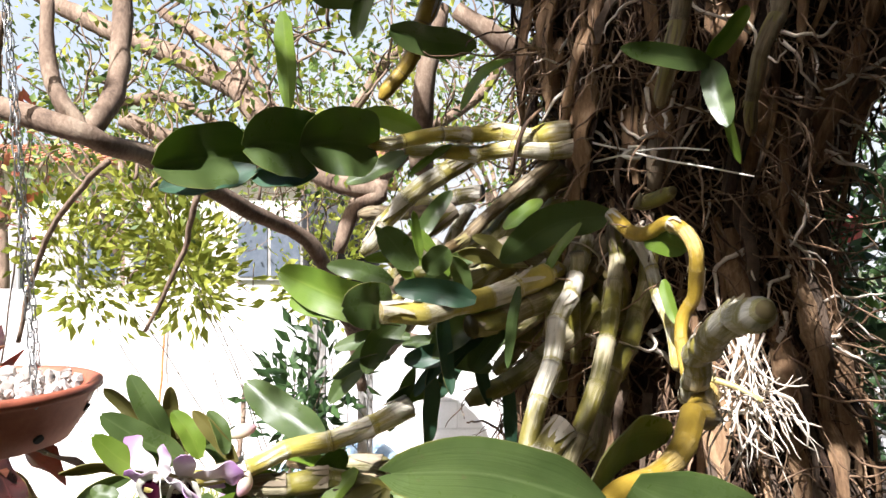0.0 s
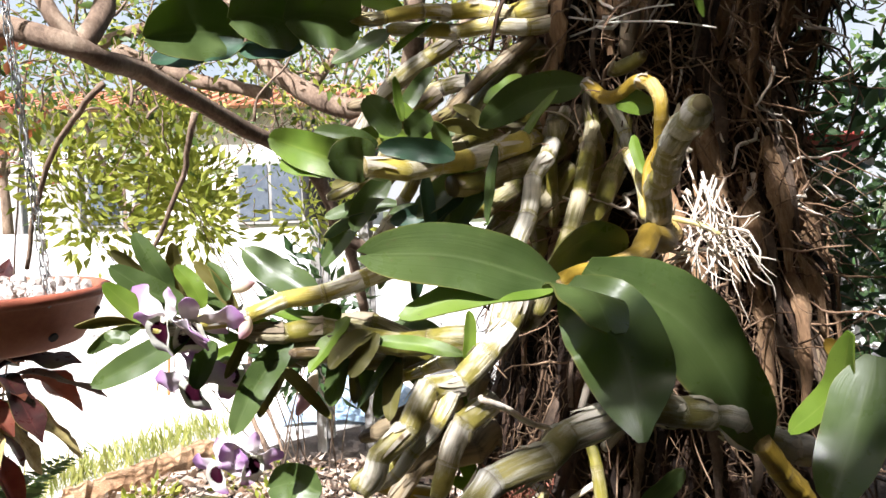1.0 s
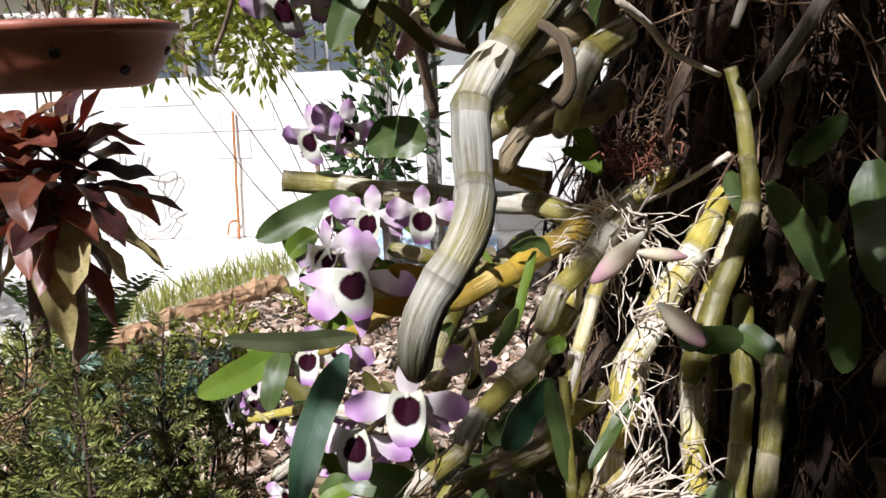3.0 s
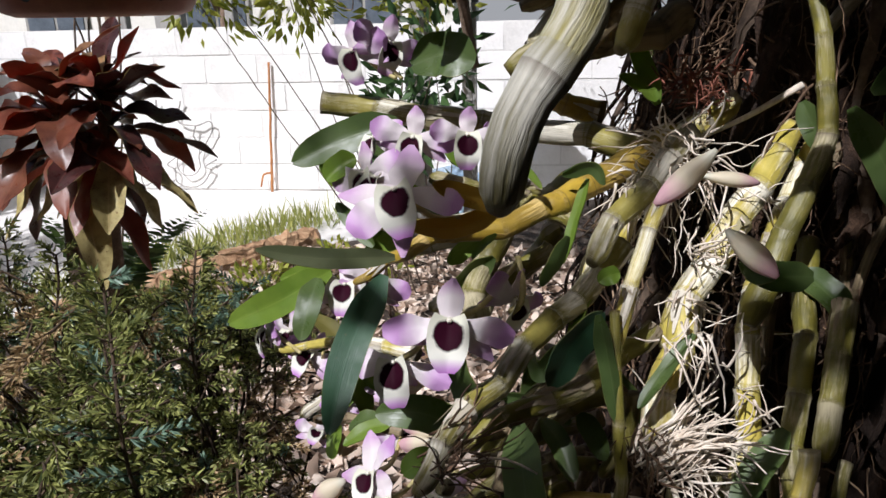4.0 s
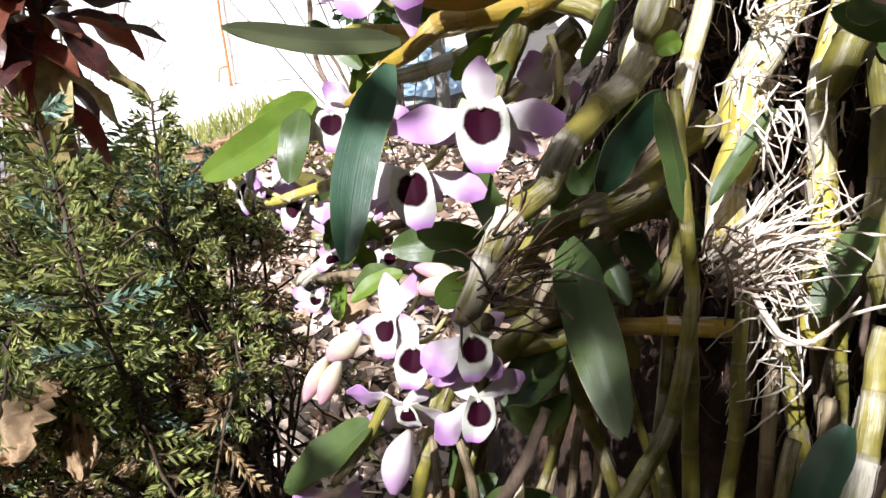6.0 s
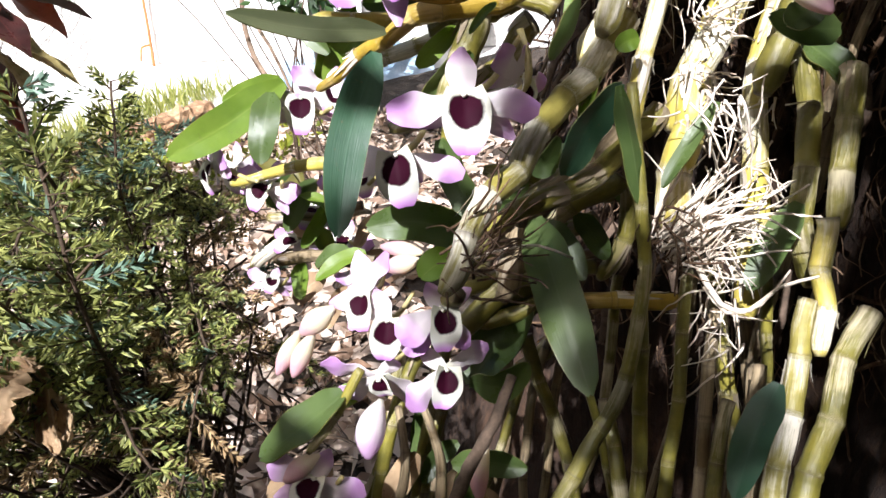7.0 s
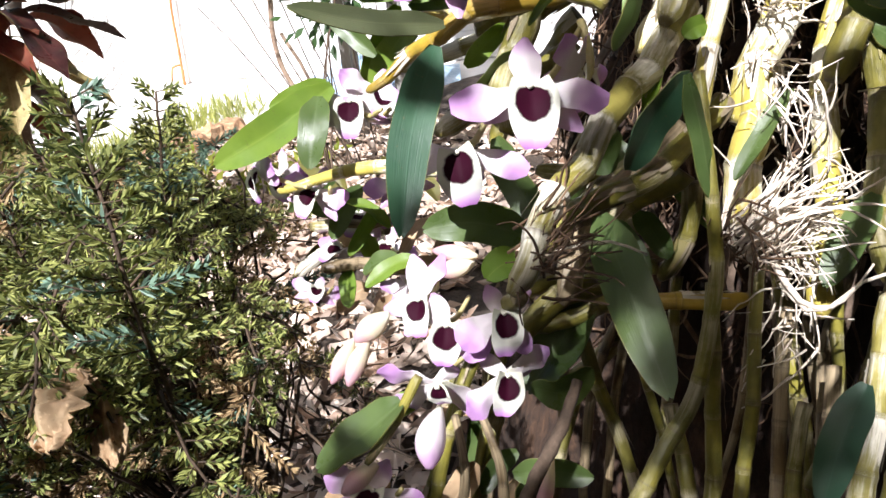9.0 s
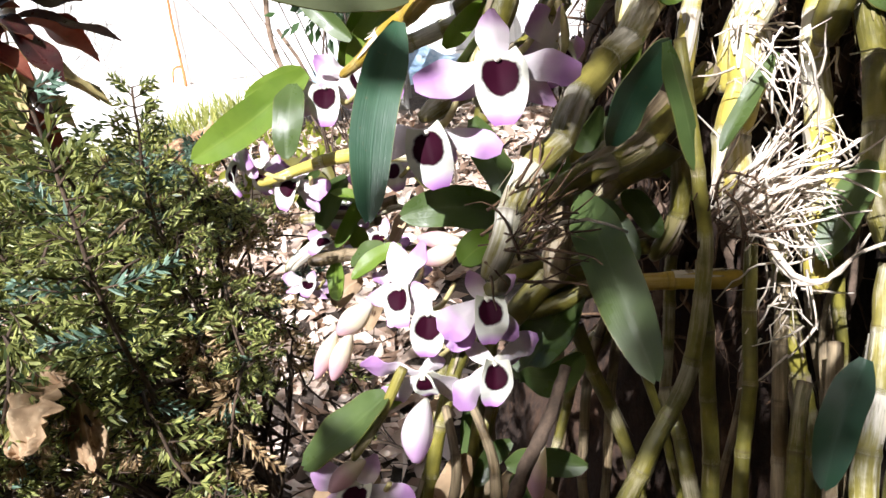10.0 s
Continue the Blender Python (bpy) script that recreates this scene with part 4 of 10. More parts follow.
limb([(-0.054, 1.798, 1.700), (-0.047, 1.702, 1.861), (-0.008, 1.708, 2.074)], 0.0282, 0.0227, 8)
limb([(0.179, 1.404, 1.836), (0.105, 1.304, 1.872), (0.024, 1.305, 1.934)], 0.0330, 0.0153, 9)
limb([(-0.274, 2.194, 1.631), (-0.068, 2.302, 1.852), (0.138, 2.409, 2.036), (0.195, 2.412, 2.130)], 0.0224, 0.0169, 10)
limb([(-0.486, 2.595, 1.783), (-0.333, 2.704, 2.026), (-0.204, 2.710, 2.215), (0.010, 2.818, 2.416)], 0.0224, 0.0154, 11)
limb([(-1.069, 2.392, 1.934), (-0.825, 2.393, 1.838), (-0.538, 2.294, 1.766)], 0.0282, 0.0199, 12)
limb([(-1.218, 2.592, 1.993), (-1.014, 2.596, 2.052), (-0.780, 2.496, 1.931)], 0.0245, 0.0137, 13)
limb([(-0.572, 1.690, 1.639), (-0.610, 1.737, 1.548), (-0.664, 1.784, 1.438), (-0.756, 1.829, 1.292)], 0.0080, 0.0051, 14)
limb([(-0.693, 1.490, 1.681), (-0.840, 1.585, 1.583), (-0.961, 1.680, 1.430), (-1.018, 1.725, 1.277)], 0.0071, 0.0055, 15)
limb([(-0.276, 1.887, 1.387), (-0.252, 1.984, 1.272), (-0.233, 2.080, 1.097)], 0.0164, 0.0148, 16)
limb([(-1.035, 1.696, 2.057), (-1.112, 1.790, 1.851), (-1.191, 1.883, 1.649)], 0.0093, 0.0075, 17)
limb([(-0.806, 2.934, 0.918), (-0.775, 2.729, 0.645), (-0.692, 2.616, 0.503), (-0.636, 2.561, 0.390)], 0.0106, 0.0082, 18)
limb([(-0.756, 2.778, 0.696), (-0.690, 2.692, 0.607), (-0.612, 2.599, 0.461)], 0.0073, 0.0051, 19)
g = np.random.default_rng(33)
Cc, Ww, Ss = [], [], []
for spot, spread, n_, per, cl, sz in (
        ((-0.7, 2.3, 2.15), (0.6, 0.5, 0.22), 110, 26, 0.075, 0.034), ((0.0, 2.7, 2.2), (0.6, 0.5, 0.25), 95, 26, 0.08, 0.034), ((-0.4, 3.2, 1.85), (0.9, 0.4, 0.15), 80, 24, 0.08, 0.034),
        ((-1.6, 2.4, 2.1), (0.4, 0.5, 0.3), 40, 20, 0.08, 0.034)):
    a_, b_, c_, _q = clumps(g, spot, spread, n_, per, cl, sz)
    Cc.append(a_), Ww.append(b_), Ss.append(c_)
Cc, Ww, Ss = np.concatenate(Cc), np.concatenate(Ww), np.concatenate(Ss)
pick = g.random(len(Cc)) < 0.45
tagged(leaf_mass("foliage", Cc[pick], Ww[pick], Ss[pick], M_CROWN, grey, "sparse green leaves", 0.5), kind="stuff")
tagged(leaf_mass("foliage", Cc[~pick], Ww[~pick], Ss[~pick], M_CROWN_LIGHT, grey, "sunlit yellow-green leaves", 0.5), kind="stuff")
twigs = [(root_line(g, Cc[i], (-Ww[i][0], -Ww[i][1], -abs(Ww[i][2]) - 0.4), g.uniform(0.12, 0.4), 0.22, (0, 0, -0.02), 0.02), g.uniform(0.5, 1.4)) for i in range(0, len(Cc), 16)]
tagged(many_tubes("twig_mass", twigs, 0.0016, 0.0036, M_BRANCH, grey, "thin bare twigs"), kind="stuff")


def shrub(name, label, at, stems, top, material, leaf_size, count, spread, seed, twig=0.006, slim=0.42, bare=0.0):
    """A bush: bent stems from the ground with leaves set along their upper parts."""
    ob = thing(name, label, "shrub")
    q = np.random.default_rng(seed)
    C, Wy, S = [], [], []
    for k in range(stems):
        e = np.array(top) + q.normal(0, 1, 3) * np.array(spread)
        b = np.array(at) + q.normal(0, 0.06, 3) * np.array((1, 1, 0))
        mid_ = (b + e) / 2 + q.normal(0, 0.08, 3)
        line = spline([b, mid_, e], 0.05)
        tube("stem", [b, mid_, e], twig, twig * 0.4, M_TWIG, ob, "", 6, 0.05, 0.004, k)
        for p in line[len(line) // 3:]:
            if p[2] < bare:
                continue
            for _ in range(max(1, count // max(1, stems * len(line)) )):
                d = q.normal(0, 1, 3) + np.array((0, 0, 0.2))
                C.append(p + d * 0.075), Wy.append(d), S.append(leaf_size * q.uniform(0.6, 1.3))
    tagged(leaf_mass("foliage", C, Wy, S, material, ob, "", slim), kind="stuff")
    return ob


shrub("yellow_green_bush", "bush with glossy yellow-green leaves in full sun", (-0.62, 3.0, 0), 6, (-1.2, 2.85, 1.62), M_CROWN_LIGHT, 0.060, 8400, (0.28, 0.2, 0.18), 5, 0.0035, bare=1.3)
shrub("yellow_green_bush", "bush with glossy yellow-green leaves in full sun", (-0.55, 3.4, 0), 3, (-0.8, 3.3, 1.6), M_CROWN_LIGHT, 0.058, 3200, (0.26, 0.2, 0.2), 6, 0.004, bare=1.25)
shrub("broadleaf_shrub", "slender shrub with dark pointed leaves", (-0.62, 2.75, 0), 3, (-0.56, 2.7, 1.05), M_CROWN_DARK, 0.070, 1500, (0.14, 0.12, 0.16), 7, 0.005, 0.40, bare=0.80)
for k, (x, y, h, s_) in enumerate(((-3.8, 8.5, 3.4, 1.0), (-1.6, 9.5, 4.2, 1.1), (0.8, 8.8, 4.0, 1.2), (3.2, 8.0, 4.0, 1.2), (-6.5, 10.5, 4.0, 1.2), (5.5, 7.0, 3.6, 1.2))):
    far = thing("garden_tree", "leafy green garden tree behind the wall", "tree")
    q = np.random.default_rng(60 + k)
    tube("trunk", [(x, y, 0), (x + 0.1, y, h * 0.35), (x, y, h * 0.75)], 0.10, 0.04, M_BRANCH, far, "", 8, 0.2, 0.02, k)
    for j in range(7):
        a = j * 0.9 + k
        tube("limb", [(x, y, h * 0.4), (x + 0.5 * math.cos(a), y + 0.5 * math.sin(a), h * 0.65), (x + 1.1 * math.cos(a), y + 1.1 * math.sin(a), h * 0.9)], 0.04, 0.01, M_BRANCH, far, "", 6, 0.12, 0.02, j)
    a_, b_, c_, _q = clumps(q, (x, y, h * 0.78), (0.75 * s_, 0.7 * s_, 0.5 * s_), 36, 22, 0.16, 0.10)
    tagged(leaf_mass("crown", a_, b_, c_, M_CROWN, far, "", 0.5), kind="stuff")

# ---------------------------------------------------------------- pale hazy sky low over the far gardens
bv, bf = [], []
for i in range(41):
    a = radians(10 + 160 * i / 40)
    for z in (-0.5, 6, 12, 20, 30, 42):
        bv.append((56 * math.cos(a), 56 * math.sin(a), z))
bf = [(i * 6 + k, i * 6 + k + 1, i * 6 + k + 7, i * 6 + k + 6) for i in range(40) for k in range(5)]
tagged(mesh_object("backdrop", bv, bf, M_HAZE), "pale blue and white hazy sky beyond the gardens", "sky", kind="structure")

# ---------------------------------------------------------------- house and fence beyond the wall
house = thing("house", "white plastered house with an orange tiled roof", "house")
part("wall", box(-6.0, 15.0, 1.5, 9.0, 5.0, 3.0), M_PLASTER, house)
bm = bmesh.new()
pr = [bm.verts.new(c) for c in ((-10.9, 12.0, 2.95), (-1.1, 12.0, 2.95), (-1.1, 15.0, 3.65), (-10.9, 15.0, 3.65), (-10.9, 18.0, 2.95), (-1.1, 18.0, 2.95))]
for q in ((0, 1, 2, 3), (3, 2, 5, 4), (0, 3, 4), (1, 5, 2), (0, 4, 5, 1)):
    bm.faces.new([pr[i] for i in q])
roof = part("roof", bm, M_TILE, house, "orange clay tiled roof")
for k in range(40):
    part("roof_tile", box(-10.8 + k * 0.246, 13.5, 3.32, 0.16, 3.05, 0.06, 0.02), M_TILE, roof).matrix_basis = Matrix.Translation((0, 13.5, 3.32)) @ Matrix.Rotation(math.atan2(0.7, 3.0), 4, "X") @ Matrix.Translation((0, -13.5, -3.32))
for k, x in enumerate((-8.6, -5.6, -3.0)):
    w = part("window", box(x, 12.47, 1.5, 1.2, 0.08, 1.1, 0.01), M_POST, house, "grey window frame")
    for s_ in (-0.28, 0.28):
        part("pane", box(x + s_, 12.42, 1.5, 0.5, 0.02, 0.95), M_GREYBLUE, w)

for k, (x, y, h) in enumerate(((-3.0, 5.75, 1.72), (-2.55, 5.9, 1.9), (-3.6, 6.1, 1.8))):
    post = thing("fence_post", "weathered grey upright post", "post", "posts by the yard", at=(x, y, 0))
    child(part("shaft", box(x, y, h / 2 - 0.02, 0.22 if k == 0 else 0.07, 0.1, h + 0.04, 0.006, 0.004, k), M_POST, None), post)

drum = thing("plastic_drum", "black plastic drum on a stand", "drum", at=(-0.55, 3.9, 1.3))
bm = bmesh.new()
bmesh.ops.create_cone(bm, cap_ends=True, segments=28, radius1=0.2, radius2=0.22, depth=0.5, matrix=Matrix.Translation((-0.55, 3.9, 1.55)))
bmesh.ops.bevel(bm, geom=[e for e in bm.edges if abs(e.verts[0].co.z - e.verts[1].co.z) < 1e-4], offset=0.02, segments=2, affect="EDGES")
child(part("body", bm, M_BLACK, None, smooth=True), drum)
for dx, dy in ((-0.13, -0.13), (0.13, -0.13), (-0.13, 0.13), (0.13, 0.13)):
    child(part("leg", box(-0.55 + dx, 3.9 + dy, 0.65, 0.05, 0.05, 1.32), M_POST, None, "grey wooden leg"), drum)

# ---------------------------------------------------------------- timber edging, grass, blue sheet
edging = thing("timber_edging", "split orange-brown timber edging along the bed", "edging")
for k, (a, b, h) in enumerate((((-2.2, 2.55), (-1.75, 3.23), 0.10), ((-1.77, 3.21), (-1.33, 3.88), 0.12))):
    n_ = 26
    L_ = math.dist(a, b)
    vs, fs = [], []
    prof = [(-0.06, 0), (-0.065, 0.6), (-0.04, 0.95), (0.01, 1.03), (0.05, 0.9), (0.065, 0.5), (0.06, 0)]
    ang = math.atan2(b[1] - a[1], b[0] - a[0])
    q = np.random.default_rng(k)
    for i in range(n_):
        s_ = i / (n_ - 1) * L_
        for px_, pz in prof:
            jx, jz = q.normal(0, 0.007), q.normal(0, 0.010)
            x, y = a[0] + math.cos(ang) * s_ - math.sin(ang) * (px_ + jx), a[1] + math.sin(ang) * s_ + math.cos(ang) * (px_ + jx)
            vs.append((x, y, -0.02 + pz * h + (jz if pz > 0 else 0)))
    m_ = len(prof)
    fs = [(i * m_ + j, i * m_ + j + 1, (i + 1) * m_ + j + 1, (i + 1) * m_ + j) for i in range(n_ - 1) for j in range(m_ - 1)]
    fs += [tuple(range(m_)), tuple(reversed(range((n_ - 1) * m_, n_ * m_)))]
    mesh_object("sleeper", vs, fs, M_TIMBER, edging, "", smooth=False)

q = np.random.default_rng(9)
n_ = 1300
u_ = q.uniform(0, 1, n_)
gx = -2.35 + 0.95 * u_ + q.normal(0, 0.08, n_)
gy = 2.75 + 1.42 * u_ + np.abs(q.normal(0, 0.2, n_))
tuft = leaf_mass("grass", np.stack([gx, gy, np.zeros(n_)], 1), np.stack([q.normal(0, 0.35, n_), q.normal(0, 0.35, n_), np.ones(n_)], 1), q.uniform(0.06, 0.2, n_), M_GRASS, None, "", 0.06)
tagged(tuft, "thin sunlit yellow-green grass behind the timber edging", "grass", kind="stuff")

sheet_thing = thing("plastic_sheet", "crumpled pale blue plastic sheet on the ground", "sheet")
grid_sheet("sheet", -1.05, -0.1, 4.35, 5.0, 40, 30, lambda x, y: max(0.004, 0.30 * math.exp(-((x + 0.6) / 0.38) ** 2 - ((y - 4.7) / 0.22) ** 2) + 0.05 * noise.noise(Vector((x * 7, y * 7, 1))) * (0.4 + abs(x + 0.6))), M_BLUE, sheet_thing)

# ---------------------------------------------------------------- low ground cover by the edging
q = np.random.default_rng(41)
cover_c, cover_w, cover_s = [], [], []
for k in range(50):
    u_, w_ = q.uniform(0, 1), 0.22 + abs(q.normal(0, 0.42))
    c_ = np.array((-2.1 + 0.85 * u_ + 0.75 * w_, 2.5 + 1.25 * u_ - 0.5 * w_, 0.04 + 0.04 * q.uniform()))
    d = q.normal(0, 1, (26, 3)) * np.array((1, 1, 0.6))
    cover_c.append(c_ + d * 0.05), cover_w.append(d + np.array((0, 0, 0.7))), cover_s.append(0.045 * q.uniform(0.6, 1.4, 26))
cover_plant = leaf_mass("ground_cover", np.concatenate(cover_c), np.concatenate(cover_w), np.concatenate(cover_s), M_CROWN_LIGHT, None, "", 0.5)
tagged(cover_plant, "low yellow-green creeping plants in front of the timber edging", "ground cover", kind="stuff")

# ---------------------------------------------------------------- hanging pot
POT = (-0.625, 0.96, 1.238)
pot = thing("hanging_pot", "terracotta hanging bowl filled with pale gravel", "pot", at=POT)


def lathe(profile, sides, centre):
    v, f = [], []
    for r, z in profile:
        for k in range(sides):
            a = 2 * math.pi * k / sides
            v.append((centre[0] + r * math.cos(a), centre[1] + r * math.sin(a), centre[2] + z))
    for i in range(len(profile) - 1):
        for k in range(sides):
            f.append((i * sides + k, i * sides + (k + 1) % sides, (i + 1) * sides + (k + 1) % sides, (i + 1) * sides + k))
    return v, f


v_, f_ = lathe([(0.0, 0), (0.100, 0), (0.114, 0.005), (0.134, 0.035), (0.146, 0.066), (0.150, 0.068), (0.156, 0.072), (0.156, 0.080), (0.150, 0.083), (0.142, 0.080), (0.140, 0.066), (0.11, 0.03), (0.0, 0.03)], 48, POT)
bowl = child(mesh_object("bowl", v_, f_, M_CLAY), pot)
q = np.random.default_rng(4)
for k in range(10):
    a = 2 * math.pi * k / 10 + 0.2
    bm = bmesh.new()
    z_ = 0.022 if k % 2 else 0.045
    r_ = 0.1265 if k % 2 else 0.1385
    bmesh.ops.create_cone(bm, cap_ends=True, segments=12, radius1=0.0065, radius2=0.0065, depth=0.004, matrix=Matrix.Translation((POT[0] + r_ * math.cos(a), POT[1] + r_ * math.sin(a), POT[2] + z_)) @ Matrix.Rotation(a, 4, "Z") @ Matrix.Rotation(radians(90 + 35), 4, "Y"))
    child(part("drain_hole", bm, M_BLACK, None, "dark drainage hole"), pot)
stones = []
for k in range(6):
    bm = bmesh.new()
    bmesh.ops.create_icosphere(bm, subdivisions=1, radius=1)
    for v in bm.verts:
        v.co *= 1 + 0.35 * noise.noise(v.co * 1.3 + Vector((k * 7, 0, 0)))
    me = bpy.data.meshes.new("stone")
    bm.to_mesh(me)
    bm.free()
    me.materials.append(M_STONE)
    stones.append(me)
for k in range(280):
    r_, a = 0.134 * math.sqrt(q.uniform()), q.uniform(0, 2 * math.pi)
    s_ = q.uniform(0.006, 0.012)
    ob = new("stone", stones[k % 6])
    ob.matrix_basis = Matrix.LocRotScale((r_ * math.cos(a), r_ * math.sin(a), 0.070 + q.uniform(-0.006, 0.010) + 0.012 * (1 - (r_ / 0.134) ** 2)), Euler(q.uniform(0, 6, 3)), (s_, s_ * q.uniform(0.7, 1.2), s_ * q.uniform(0.5, 0.9)))
    ob.parent = pot
part_top = grid_sheet("gravel_bed", POT[0] - 0.095, POT[0] + 0.095, POT[1] - 0.095, POT[1] + 0.095, 12, 12, lambda x, y: POT[2] + 0.066, M_STONE)
child(part_top, pot)
for k in range(3):
    a = 2 * math.pi * k / 3 - 0.55
    foot = np.array((POT[0] + 0.146 * math.cos(a), POT[1] + 0.146 * math.sin(a), POT[2] + 0.078))
    top_ = np.array((POT[0], POT[1], 2.35))
    n_ = 34
    for j in range(n_):
        u_ = j / 60
        c_ = foot + (top_ - foot) * u_
        d_ = (top_ - foot) / np.linalg.norm(top_ - foot)
        s_ = np.cross(d_, (1, 0, 0) if j % 2 else (0, 1, 0))
        s_ /= np.linalg.norm(s_)
        t_ = np.linspace(0, 2 * np.pi, 13)
        ring = c_[None] + d_[None] * (0.0125 * np.cos(t_))[:, None] + s_[None] * (0.0045 * np.sin(t_))[:, None]
        v2, f2, u2, _s = tube_data(ring, np.full(13, 0.0011), 5)
        child(mesh_object("chain_link", v2, f2, M_CHAIN), pot)
    child(tube("wire", [foot + (top_ - foot) * (n_ / 60), top_], 0.0012, 0.0012, M_CHAIN, None, "thin wire", 5, 0.1), pot)

# ---------------------------------------------------------------- red-leaved cordylines
def cordyline(at, height, lean, count, length, seed, dark):
    """A bare stem with a rosette of broad channelled leaves: young ones upright, old ones hanging."""
    ob = thing("red_cordyline", "cordyline with broad red and dark wine leaves, straw-coloured below", "plant", "red-leaved plants", at=at)
    q = np.random.default_rng(seed)
    b = np.array(at, dtype=float)
    e = b + np.array((lean[0], lean[1], height))
    child(tube("stem", [b, (b + e) / 2 + np.array((0.02, 0, 0)), e], 0.028, 0.02, M_TWIG, None, "", 9, 0.04, 0.003, seed, 0.08), ob)
    for k in range(count):
        age = k / (count - 1)
        a = k * 2.4 + q.normal(0, 0.3)
        d = np.array((math.cos(a), math.sin(a), 0))
        L_ = length * q.uniform(0.75, 1.15) * (0.75 + 0.35 * math.sin(age * 2.6))
        rise = 1.25 - 1.9 * age + q.normal(0, 0.22)
        s0 = e + np.array((0, 0, 0.05 - 0.22 * age))
        m1 = s0 + d * L_ * 0.40 + np.array((0, 0, L_ * 0.36 * rise))
        t1 = m1 + d * L_ * q.uniform(0.28, 0.5) + np.array((0, 0, L_ * (0.42 * rise - q.uniform(0.15, 0.55))))
        line = spline([s0, s0 + (m1 - s0) * 0.45 + np.array((0, 0, 0.02)), m1, t1], L_ / 16)
        u_ = np.linspace(0, 1, len(line))
        half = L_ * q.uniform(0.11, 0.19) * np.interp(u_, (0, 0.12, 0.3, 0.55, 0.8, 1.0), (0.30, 0.26, 0.62, 1.0, 0.78, 0.05))
        side = np.cross(d, (0, 0, 1)) + np.array((0, 0, q.normal(0, 0.45)))
        skin = M_LEAF_STRAW if age > 0.72 and k % 2 else M_LEAF_WINE if q.random() < dark else M_LEAF_RED
        child(sheet("leaf", line, side, half, q.uniform(0.10, 0.45), skin, None, "", 0.001, 9, 0.30, k, 0.0), ob)
    return ob


cordyline((-1.56, 2.00, 0), 0.98, (0.10, 0.0), 36, 0.31, 1, 0.12)
cordyline((-1.47, 2.04, 0), 1.00, (0.14, 0.0), 34, 0.30, 2, 0.5)

# ---------------------------------------------------------------- juniper in front
juniper = thing("juniper_shrub", "juniper shrub with dense prickly green sprays", "shrub", at=(-0.46, 0.78, 0.05))
q = np.random.default_rng(77)
base_ = np.array((-0.46, 0.78, 0.05))
NV = {0: [], 1: [], 2: []}
sprig_lines = []


def add_twig(start, way, length, kind):
    """A twig set all round with short stiff needles."""
    line = root_line(q, start, way, length, 0.07, (0, 0, 0.015), 0.0052)
    sprig_lines.append((line, q.uniform(0.6, 1.2)))
    tan = np.gradient(line, axis=0)
    tan /= np.linalg.norm(tan, axis=1)[:, None]
    p, t_ = np.repeat(line[1:], 9, 0), np.repeat(tan[1:], 9, 0)
    m_ = len(p)
    s = np.cross(t_, q.normal(0, 1, (m_, 3)))
    s /= np.linalg.norm(s, axis=1)[:, None] + 1e-9
    d = t_ * 0.74 + s * 0.66
    L_ = (q.uniform(0.0075, 0.0130, m_) * np.repeat(np.linspace(1, 0.7, len(line) - 1), 9))[:, None]
    w = np.cross(d, q.normal(0, 1, (m_, 3)))
    w = w / (np.linalg.norm(w, axis=1)[:, None] + 1e-9) * 0.00105
    NV[kind].append(np.stack([p - w * 0.6, p + d * L_ * 0.5 - w, p + d * L_, p + d * L_ * 0.5 + w], 1).reshape(-1, 3))


def add_spray(line, kind, reach, flat, open_=0.75, gap=2):
    """The leafy end of a branch: side twigs in a loose fan, shorter towards the tip."""
    tan = np.gradient(line, axis=0)
    tan /= np.linalg.norm(tan, axis=1)[:, None]
    ref = np.cross(tan[-1], flat)
    ref /= np.linalg.norm(ref)
    m_ = len(line)
    for i in range(0, m_, gap):
        u = i / (m_ - 1)
        grow = min(1.0, 0.35 + 2.2 * u) * (1 - 0.80 * u)
        for sg in (-1, 1):
            way = tan[i] * open_ + ref * sg * q.uniform(0.6, 1.1) + q.normal(0, 0.22, 3)
            add_twig(line[i], way, max(0.010, reach * grow * q.uniform(0.7, 1.15)), kind if q.random() < 0.7 else (1 if q.random() < 0.2 else 0))
        if i % 4 == 2:
            add_twig(line[i], tan[i] * 0.8 + q.normal(0, 0.6, 3), max(0.010, reach * grow * 0.7), kind)


def juniper_top(x, y):
    return 0.930 - 0.55 * max(0.0, x + 0.42) - 0.25 * max(0.0, y - 0.6) + 0.045 * noise.noise(Vector((x * 9, y * 9, 0)))


